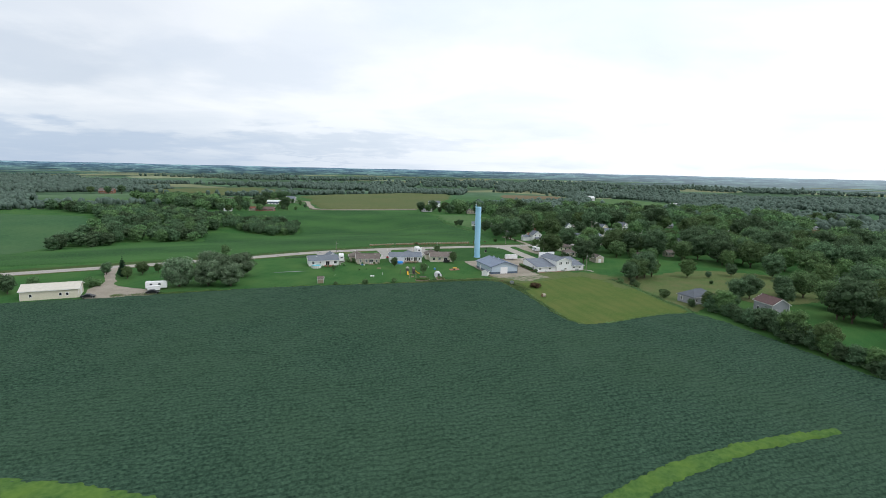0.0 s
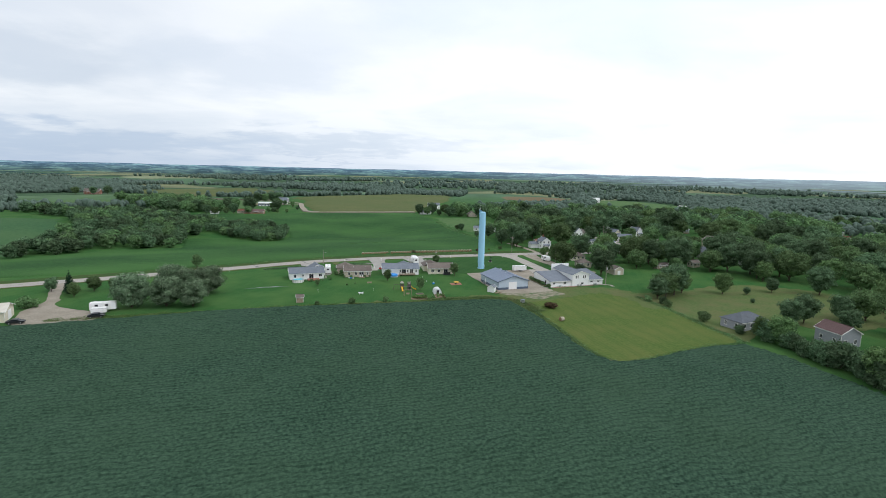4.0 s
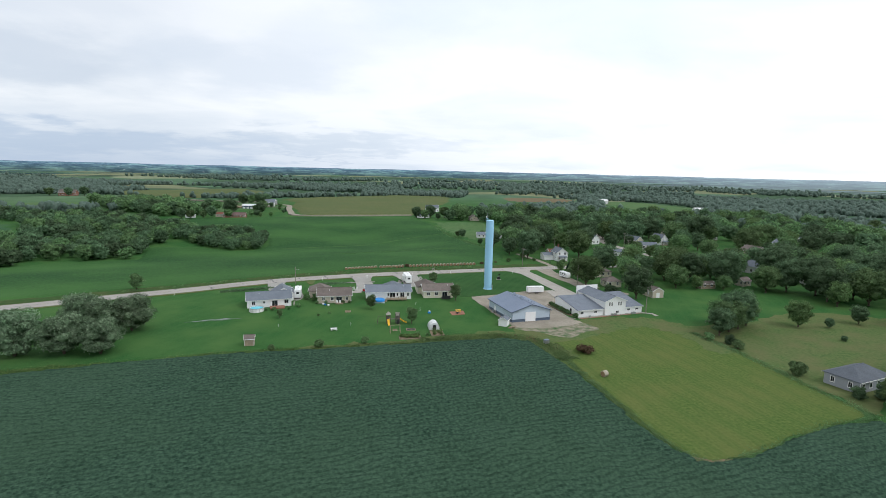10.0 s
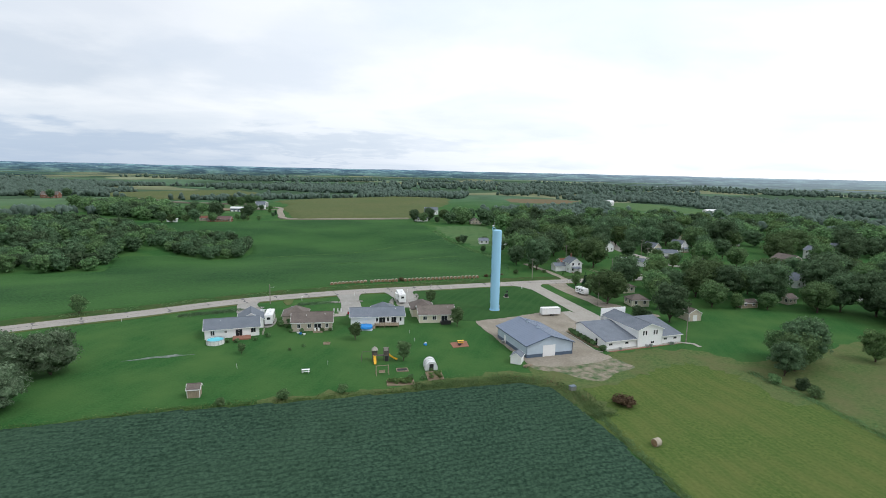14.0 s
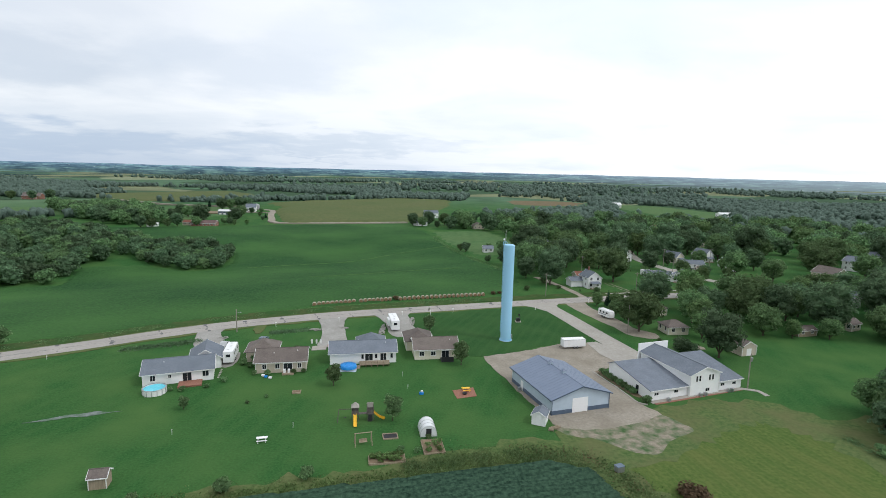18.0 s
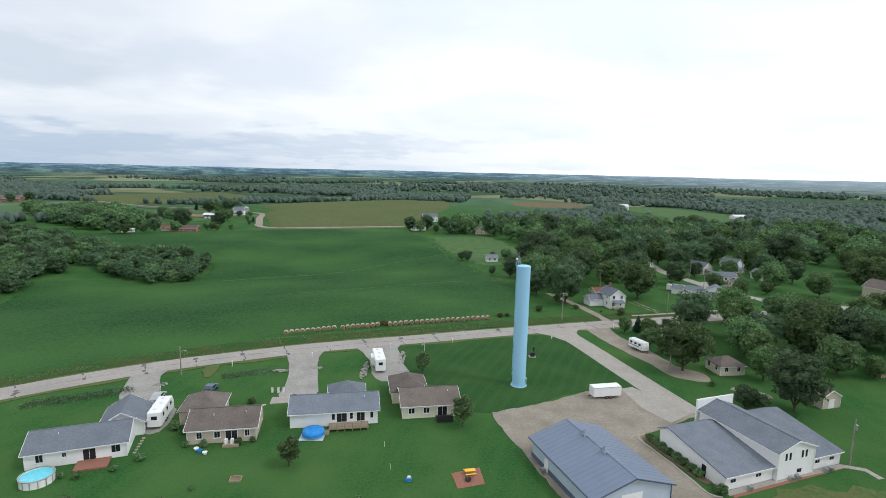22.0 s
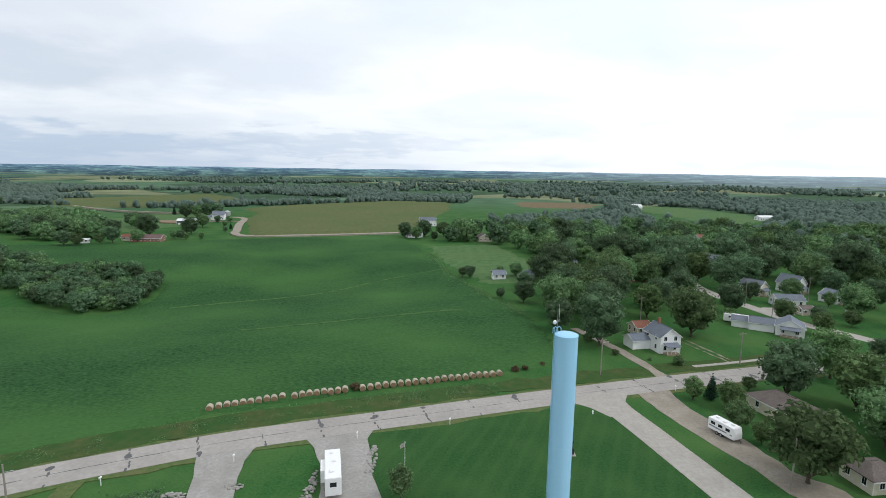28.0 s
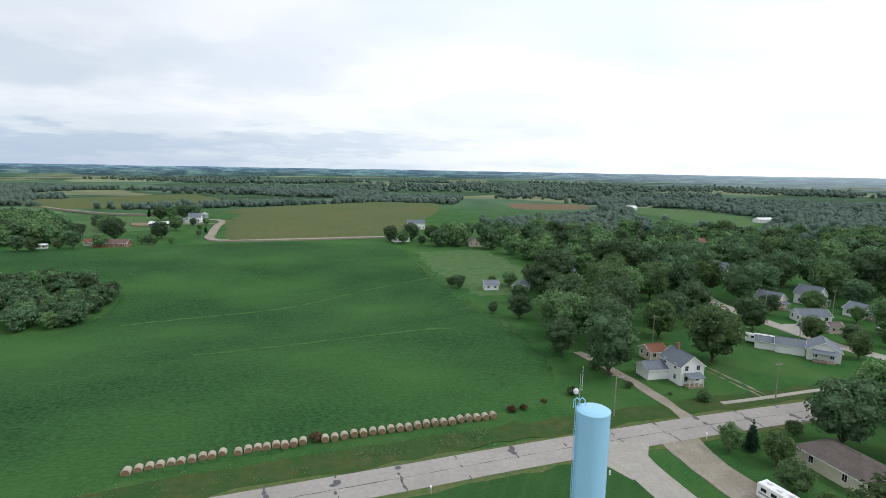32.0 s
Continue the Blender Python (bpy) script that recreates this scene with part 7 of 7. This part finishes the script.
part("sand", box(-1.25, 1.25, -0.85, 0.85, -0.05, 0.1), M["dark"], sb)
for q in ((-1.4, 1.4, -1.0, -0.85), (-1.4, 1.4, 0.85, 1.0), (-1.4, -1.25, -0.85, 0.85), (1.25, 1.4, -0.85, 0.85)):
    part("frame_board", box(q[0], q[1], q[2], q[3], -0.05, 0.22), M["wood"], sb)

hoop = thing("hoop_greenhouse", "small white hoop-roofed shed on the lawn", "greenhouse", pose(-22.8, -55.2, 0, 0, 0, 8))
bm = bmesh.new()
rows = [[bm.verts.new((1.55 * math.cos(math.pi * k / 12), y, 2.1 * math.sin(math.pi * k / 12) ** 0.8)) for k in range(13)] for y in (-1.9, 1.9)]
for k in range(12):
    bm.faces.new((rows[0][k], rows[0][k + 1], rows[1][k + 1], rows[1][k]))
bm.faces.new(rows[0]); bm.faces.new(rows[1][::-1])
part("cover", bm, M["roof_white"], hoop, "dull white sheet cover")
for y in (-1.92, -0.6, 0.6, 1.92):
    bm = bmesh.new()
    for k in range(12):
        a, b = math.pi * k / 12, math.pi * (k + 1) / 12
        tube((1.58 * math.cos(a), y, 2.13 * math.sin(a) ** 0.8), (1.58 * math.cos(b), y, 2.13 * math.sin(b) ** 0.8), 0.03, n=5, bm=bm)
    part("hoop", bm, M["metal"], hoop)
part("end_door", box(-0.5, 0.5, -1.96, -1.93, 0, 1.6), M["dark"], hoop, "dark doorway panel")


def garden_bed(label, x, y, turn, L, W, n, seed):
    g = thing("garden_bed", label, "garden bed", pose(x, y, 0, 0, 0, turn), "raised garden beds")
    part("soil", box(-L / 2, L / 2, -W / 2, W / 2, -0.05, 0.2), M["soil"], g)
    for q in ((-L / 2 - 0.1, L / 2 + 0.1, -W / 2 - 0.1, -W / 2), (-L / 2 - 0.1, L / 2 + 0.1, W / 2, W / 2 + 0.1), (-L / 2 - 0.1, -L / 2, -W / 2, W / 2), (L / 2, L / 2 + 0.1, -W / 2, W / 2)):
        part("board", box(*q, -0.05, 0.3), M["wood"], g)
    r = random.Random(seed)
    for k in range(n):
        pm = crown_mesh("plant", seed * 10 + k % 3, 1.1, 0.8, 0.1, 5, 60, 0.16, M["leaf_weed"], False, 1)
        o = new("plant", pm); o.parent = g
        o.matrix_basis = pose(r.uniform(-L / 2 + 0.3, L / 2 - 0.3), r.uniform(-W / 2 + 0.3, W / 2 - 0.3), 0.1, 0, 0, r.uniform(0, 360))
    return g


garden_bed("raised vegetable bed with leafy plants", -29.6, -65.0, 8, 6.0, 2.6, 26, 3)
garden_bed("raised vegetable bed beside the hoop shed", -21.8, -60.8, 8, 3.6, 4.6, 10, 4)
garden_bed("small soil bed on the lawn", -51.3, -38.4, 6, 1.6, 1.2, 0, 5)

bench = thing("picnic_table", "white picnic table standing on the lawn", "table", pose(-52.3, -59.2, 0, 0, 0, 12))
part("tabletop", box(-0.95, 0.95, -0.36, 0.36, 0.70, 0.75), M["rv_white"], bench)
for y in (-0.72, 0.72):
    part("seat", box(-0.95, 0.95, y - 0.13, y + 0.13, 0.42, 0.46), M["rv_white"], bench)
for x in (-0.65, 0.65):
    for s in (-1, 1):
        part("leg", tube((x, s * 0.72, 0), (x, s * 0.2, 0.72), 0.05, n=6), M["rv_white"], bench)

pat = patch("brick_patio", [(-17.2, -36.4), (-12.4, -34.6), (-12.0, -39.2), (-16.4, -40.6)], 0.06, M["brick"], "reddish square patio alone on the lawn", "patio", smooth=False)
tb = thing("picnic_bench", "orange-yellow timber picnic bench on the patio", "bench", pose(-14.2, -36.6, 0.06, 0, 0, 10))
part("tabletop", box(-0.9, 0.9, -0.4, 0.4, 0.7, 0.76), M["yellow"], tb)
for y in (-0.75, 0.75):
    part("seat", box(-0.9, 0.9, y - 0.14, y + 0.14, 0.42, 0.47), M["yellow"], tb)
for x in (-0.6, 0.6):
    for s in (-1, 1):
        part("leg", tube((x, s * 0.75, 0), (x, s * 0.2, 0.72), 0.05, n=6), M["yellow"], tb)
fp = thing("fire_pit", "dark round fire pit on the patio", "fire pit", pose(-14.6, -38.4, 0.06))
part("bowl", lathe([(0.35, 0), (0.55, 0.35), (0.5, 0.35), (0.3, 0.1)], 18), M["dark"], fp)

ball = thing("lawn_toy", "small blue plastic toy on the lawn", "toy", pose(-24.1, -38.6, 0))
part("toy_body", box(-0.5, 0.5, -0.3, 0.3, 0, 0.55, bevel=0.1), M["tarp"], ball)
part("toy_seat", box(-0.2, 0.35, -0.2, 0.2, 0.55, 0.9, bevel=0.06), M["rv_white"], ball)
for x, y, c in ((-60.4, -30.3, "tarp"), (-59.2, -30.9, "rv_white"), (-61.2, -29.6, "rv_white")):
    tub = thing("garden_tub", ("blue" if c == "tarp" else "white") + " plastic tub behind the tan house", "tub", pose(x, y, 0))
    part("tub_wall", lathe([(0.3, 0), (0.45, 0.4), (0.4, 0.4), (0.28, 0.06)], 18), M[c], tub)
for x, y in ((-27.2, -35.3), (-28.8, -28.2), (-48.1, -54.0), (-69.2, -57.0), (-117, -20.5), (-79.5, -5)):
    mk = thing("lawn_marker", "thin white marker post in the grass", "post", pose(x, y, 0), "white marker posts")
    part("stake", tube((0, 0, -0.1), (0, 0, 0.9), 0.035, n=8), M["rv_white"], mk)
    part("cap", box(-0.06, 0.06, -0.06, 0.06, 0.9, 0.98), M["rv_white"], mk)
for x, y in ((-55.1, -5.6), (-53.8, -5.6), (-52.7, -5.4)):
    mb = thing("utility_box", "pale utility box by the drive", "box", pose(x, y, 0), "utility boxes")
    part("cabinet", box(-0.2, 0.2, -0.2, 0.2, 0, 1.1, bevel=0.03), M["trim"], mb)
    part("lid", box(-0.23, 0.23, -0.23, 0.23, 1.1, 1.16), M["metal"], mb)
for x, y, lab, c in ((-70.3, -8.6, "dark grey wheeled bin by the tan house", "dark"), (-49.4, -9.2, "red ride-on mower parked by the drive", "red")):
    bn = thing("wheeled_bin" if c == "dark" else "garden_mower", lab, "bin" if c == "dark" else "mower", pose(x, y, 0.07, 0, 0, 10))
    part("body", box(-0.6, 0.6, -0.4, 0.4, 0.2, 1.0, bevel=0.08), M[c], bn)
    part("lid", box(-0.4, 0.5, -0.35, 0.35, 1.0, 1.12, bevel=0.04), M["dark"], bn)
    for sx in (-0.4, 0.4):
        wheel(bn, sx, -0.4, 0.2, 0.12); wheel(bn, sx, 0.4, 0.2, 0.12)
pump = thing("pump_unit", "dark well pump unit behind the tower", "pump", pose(6.9, 19.0, 0))
part("plinth", box(-0.9, 0.9, -0.9, 0.9, -0.1, 0.15), M["conc"], pump)
part("housing", box(-0.6, 0.6, -0.5, 0.5, 0.15, 1.3, bevel=0.06), M["dark"], pump)
part("pipe", tube((0.3, 0, 1.2), (0.3, 0, 2.3), 0.12, n=10), M["dark"], pump)
part("valve_wheel", tube((0.3, -0.08, 2.3), (0.3, 0.08, 2.3), 0.35, n=14), M["dark"], pump)
hyd = thing("fire_hydrant", "small pale fire hydrant at the street corner", "hydrant", pose(15.8, 34.6, 0))
part("barrel", lathe([(0.16, 0), (0.16, 0.1), (0.11, 0.12), (0.11, 0.6), (0.15, 0.62), (0.12, 0.75), (0.03, 0.82)], 14), M["trim"], hyd)
part("outlet", tube((-0.2, 0, 0.48), (0.2, 0, 0.48), 0.06, n=10), M["trim"], hyd)
bx = thing("field_box", "grey metal box at the crop's corner", "box", pose(9.0, -68.0, 0, 0, 0, 20))
part("cabinet", box(-0.7, 0.7, -0.5, 0.5, 0, 1.0, bevel=0.04), M["metal"], bx)
part("lid", box(-0.75, 0.75, -0.55, 0.55, 1.0, 1.08), M["car_blue"], bx)
for k, (x, y) in enumerate(((1.6, -53.6), (2.3, -53.2), (0.9, -54.2))):
    pt = thing("pallet_stack", "weathered timber pallets beside the white shed", "pallet", pose(x, y, 0.06, 0, 0, 20 + 25 * k), "pallets")
    for z in (0, 0.16):
        for q in range(5):
            part("slat", box(-0.5, 0.5, -0.5 + q * 0.22, -0.4 + q * 0.22, z + 0.1, z + 0.13), M["wood"], pt)
        for q in (-0.45, 0, 0.4):
            part("bearer", box(q, q + 0.08, -0.5, 0.5, z, z + 0.1), M["wood"], pt)

# ---- poles ----


def pole(label, x, y, h, arm=False, lamp=False, box_=False):
    p = thing("utility_pole", label, "pole", pose(x, y, gz1(x, y), 0, 0, 16))
    part("shaft", tube((0, 0, -0.3), (0, 0, h), 0.16, 0.11, 10), M["pole_wood"], p)
    if arm:
        part("crossarm", box(-1.1, 1.1, -0.06, 0.06, h - 0.6, h - 0.46), M["pole_wood"], p)
        for q in (-0.95, 0.0, 0.95):
            part("insulator", tube((q, 0, h - 0.46), (q, 0, h - 0.26), 0.05, n=8), M["rv_grey"], p)
    if box_:
        part("transformer", tube((0.35, 0, h - 1.9), (0.35, 0, h - 1.0), 0.25, n=14), M["metal"], p, "grey drum transformer")
    if lamp:
        part("lamp_arm", tube((0, 0, h - 1.2), (1.2, -0.5, h - 0.9), 0.035, n=6), M["metal"], p)
        part("lamp_head", box(1.05, 1.5, -0.65, -0.4, h - 1.0, h - 0.85, bevel=0.04), M["metal"], p)
    return p


pole("timber utility pole with street lamp by the white house", 24.2, 55.6, 9.5, True, True)
pole("timber utility pole on the village green", 63.4, 62.8, 9.0, True)
pole("timber utility pole beside the gravel drive", 39.2, 8.0, 9.0, False, False)
pole("timber utility pole with drum transformer behind the hall", 51.8, -33.4, 8.5, False, False, True)
pole("timber utility pole beside the country road", -79.2, 4.0, 7.0, False, True)
pole("timber utility pole in the village", 104, 128, 10, True)
pole("timber utility pole in the village", 131, 131, 10, True)
pole("timber utility pole behind the farmhouse", 50.5, 97, 10, True)
pole("timber utility pole by the gardens", 96, 100, 9, True)
flag = thing("flagpole", "slim white flagpole with a small limp flag", "flagpole", pose(-22.0, 11.4, 0))
part("staff", tube((0, 0, -0.2), (0, 0, 6.5), 0.05, 0.03, 8), M["rv_white"], flag)
bm = bmesh.new()
rows = [[bm.verts.new((-0.05 - 0.25 * k, 0.06 * math.sin(k * 1.7), 6.3 - z - 0.12 * k)) for k in range(4)] for z in (0, 0.7)]
for k in range(3):
    bm.faces.new((rows[0][k], rows[0][k + 1], rows[1][k + 1], rows[1][k]))
fl = part("flag_cloth", bm, M["conc"], flag, "faded pale flag")
fl.modifiers.new("thick", "SOLIDIFY").thickness = 0.02
for x, y in ((-51.2, 16.4), (-31.4, 24.2), (-69.4, 9.8), (-14.0, 29.8), (38.5, 46.0)):
    mbx = thing("mailbox", "white post beside the road", "post", pose(x, y, 0), "roadside posts")
    part("post", box(-0.06, 0.06, -0.06, 0.06, -0.1, 1.1), M["trim"], mbx)
    part("box_body", box(-0.14, 0.14, -0.25, 0.25, 1.1, 1.35, bevel=0.04), M["trim"], mbx)

# ---- hedge bushes at the hall, weeds along the crop ----
for k in range(8):
    f = k / 7
    plant("bush", 20.2 + 3.2 * f, -25.2 - 11.8 * f, 0.62, 0.62, group="clipped bushes by the hall", label="clipped dark green bush in the hall's bed")
plant("bush", 24.6, -41.6, 0.75, 0.75, label="rounded bush at the hall's corner")
patch("bush_bed", [(18.9, -24.0), (21.0, -23.4), (23.0, -30), (25.2, -37.5), (24.0, -39), (22.4, -36.6), (20.6, -30)], 0.075, M["soil"], "mulched bed with clipped bushes", "bed")
for x, y, s in ((-76, -38.2, 0.5), (-71.5, -36.2, 0.45), (-69, -33, 0.55), (-63.5, -28.6, 0.45), (-60.5, -28.4, 0.5), (-54.6, -27.6, 0.5), (-52.5, -26.6, 0.4), (-66.2, -20, 0.8), (-58, -10.8, 0.5), (-66, -24, 0.5), (-78.5, -38.2, 0.4), (-57, -41, 0.3), (-60, -44, 0.3), (-27.5, -62.4, 0.5), (-24.5, -62.6, 0.45), (-22.6, -57.8, 0.4)):
    plant("bush", x, y, s, label="small leafy garden shrub")


def weed_strip(name, label, line, width, n, seed, size, material, height=0.7):
    """Tall weeds: many small leaf blades in tufts along a line."""
    rng = np.random.RandomState(seed)
    c = smooth_line(line, 1.0)
    k = rng.randint(0, len(c), n)
    d = np.gradient(c, axis=0); d /= np.linalg.norm(d, axis=1)[:, None]
    nr = np.stack([-d[:, 1], d[:, 0]], 1)
    p = c[k] + nr[k] * (rng.randn(n) * width / 2.4)[:, None] + rng.randn(n, 2) * 0.4
    tall = height * np.clip(0.65 + 0.7 * grid_noise(p[:, 0], p[:, 1], 2.6, seed), 0.15, None)
    z = gz(p[:, 0], p[:, 1]) + rng.uniform(0, 1, n) * tall
    ctr = np.column_stack([p, z])
    a = rng.randn(n, 3); a /= np.linalg.norm(a, axis=1)[:, None]
    b = np.cross(a, rng.randn(n, 3)); b /= np.linalg.norm(b, axis=1)[:, None]
    s = size * rng.uniform(0.5, 1.3, n)[:, None]
    q = np.stack([ctr - a * s, ctr - b * s * 0.5, ctr + a * s, ctr + b * s * 0.5], 1).reshape(-1, 3)
    tagged(new(name, raw_mesh(name, q, np.arange(n * 4).reshape(-1, 4), material)), label, "weeds", kind="stuff")


EDGE = [(-142, -101), (-113, -92), (-94, -87.3), (-77, -81), (-50, -75), (-21, -68.2), (-4, -64.2)]
weed_strip("weed_strip", "rough weeds between lawn and crop", EDGE, 2.4, 18000, 81, 0.16, M["leaf_weed"], 0.5)
weed_strip("weed_strip", "tall mixed weeds at the crop's corner", [(-26, -68), (-12, -64.5), (-2, -63.6), (6.0, -67), (9.6, -74), (11.5, -81)], 4.2, 16000, 82, 0.16, M["leaf_light"], 0.6)
weed_strip("weed_strip", "thin dark grass between crop and meadow", [(10.6, -78), (13.2, -94), (16.4, -113), (18.8, -123), (22.6, -129.6), (30, -128.2)], 1.1, 9000, 87, 0.13, M["leaf_mid"], 0.45)
patch("bare_corner", [(19.6, -126.6), (22.4, -131), (27, -131.4), (32, -128.6), (29, -127.6), (24, -128.4)], 0.07, M["soil"], "bare brown soil at the meadow corner", "soil", ragged=0.25, seed=61)
weed_strip("weed_strip", "tall weeds along the verge and bales", [(x - 2.4, y + 8.6) for x, y in ROAD[5:13]], 4.2, 24000, 83, 0.13, M["leaf_mid"], 0.4)
weed_strip("weed_strip", "brown dry weeds at the crop's corner", [(-8, -62.6), (2, -62.5), (7, -66), (10, -74)], 3.0, 500, 84, 0.16, M["leaf_rust"], 0.6)
weed_strip("weed_strip", "dark weeds along the meadow's edge", [(30, -128), (42.6, -122), (54.6, -116), (66, -112), (64, -96), (61, -74), (57, -57)], 1.6, 12000, 85, 0.13, M["leaf_mid"], 0.5)
weed_strip("weed_strip", "weedy bank along the village meadow", [(14, 112), (4, 142), (-12, 205), (-20, 246)], 5.0, 9000, 86, 0.2, M["leaf_mid"], 0.7)

# ---- road joints patched with tar ----
rl = smooth_line(ROAD, 0.5)
dd = np.gradient(rl, axis=0); dd /= np.linalg.norm(dd, axis=1)[:, None]
rnd = random.Random(21)
for k in range(30):
    x_t = -150 + 10.1 * k
    i = int(np.argmin(np.abs(rl[:, 0] - x_t)))
    c, d = rl[i], dd[i]
    nrm_ = np.array([-d[1], d[0]])
    bm = bmesh.new()
    for q in range(7):
        u = -3.4 + q * 1.1 + rnd.uniform(-0.3, 0.3)
        if rnd.random() < 0.3:
            continue
        big = rnd.random() < 0.3
        L, W = rnd.uniform(0.8, 1.9), rnd.uniform(0.7, 1.3) if big else rnd.uniform(0.16, 0.42)
        cc = c + nrm_ * u + d * rnd.uniform(-0.35, 0.35)
        n = 9
        vs = []
        for s in range(n):
            a = 2 * math.pi * s / n
            w_ = cc + nrm_ * math.cos(a) * L * rnd.uniform(0.4, 0.6) + d * math.sin(a) * W * rnd.uniform(0.4, 0.7)
            vs.append(bm.verts.new((w_[0], w_[1], 0.0945 + 0.0012 * q)))
        bm.faces.new(vs)
    jo = part("tar_patch", bm, M["tar"])
    tagged(jo, "dark tar repair across the road joint", "road patch", kind="structure")
ribbon("centre_seam", [tuple(v) for v in rl[::30]], 0.12, 0.0935, M["tar"], label="thin dark tarred seam along the road", category="road seam", ragged=0.06, step=2.0)


# ---- stones, ditch weeds and shrubs round the drives ----
def stone_heap(x, y, rx, ry, n, seed, label):
    """A low heap of loose field stones in one mesh."""
    rng = np.random.RandomState(seed)
    bm0 = bmesh.new(); bmesh.ops.create_icosphere(bm0, subdivisions=1, radius=1)
    ico = np.array([v.co[:] for v in bm0.verts]); icf = np.array([[v.index for v in f.verts] for f in bm0.faces]); bm0.free()
    V, F = [], []
    for k in range(n):
        a, q = rng.uniform(0, 6.28), math.sqrt(rng.rand())
        s_ = rng.uniform(0.14, 0.36)
        v = ico * (1 + 0.2 * rng.randn(len(ico), 1)) * s_ * np.array([1.2, 0.9, 0.65])
        V.append(v + np.array([x + q * rx * math.cos(a), y + q * ry * math.sin(a), 0.3 * s_])); F.append(icf + k * len(ico))
    tagged(new("stones", raw_mesh("stones", np.concatenate(V), np.concatenate(F), M["drive"])), label, "stones", kind="stuff")


stone_heap(-81.2, -2.0, 1.6, 1.0, 26, 201, "low heap of pale stones beside the driveway")
stone_heap(-56.9, 6.8, 1.8, 0.9, 28, 202, "low heap of grey stones at the drive's edge")
stone_heap(-48.6, 9.2, 1.5, 0.8, 22, 203, "scatter of pale stones beside the drive")
stone_heap(-36.6, 8.0, 0.9, 5.5, 70, 204, "row of grey stones along the camper's drive")
stone_heap(-28.0, 17.0, 0.8, 5.0, 50, 205, "row of pale stones edging the drive")
weed_strip("ditch_weeds", "dark rough weeds in a roadside ditch", [(-69, 3.6), (-65, 4.8), (-59.5, 7)], 2.2, 1600, 206, 0.2, M["leaf_dark"], 0.35)
weed_strip("ditch_weeds", "dark rough weeds in a roadside ditch", [(-103, -13), (-93, -8.4), (-86, -4.5)], 2.6, 2200, 207, 0.2, M["leaf_dark"], 0.35)
for x, y, s, k in ((-53.6, -74.4, 0.95, "bush"), (-41.8, -70.6, 0.85, "bush"), (-65.3, -77.2, 0.7, "bush"), (-74.2, -12.6, 0.55, "bush"), (-68.2, -22.4, 0.75, "bush"), (-57.6, -11.2, 0.5, "bush"), (50, -7.5, 0.8, "bush"), (53.5, -4, 0.5, "bush"), (46, 0.5, 0.5, "bush")):
    plant(k, x, y, s)
patch("worn_path", [(49.2, -1.4), (52.6, 0.4), (56.6, -4.6), (55.0, -6.6)], 0.05, M["gravel"], "pale bare path between bushes", "path", ragged=0.4, seed=42)
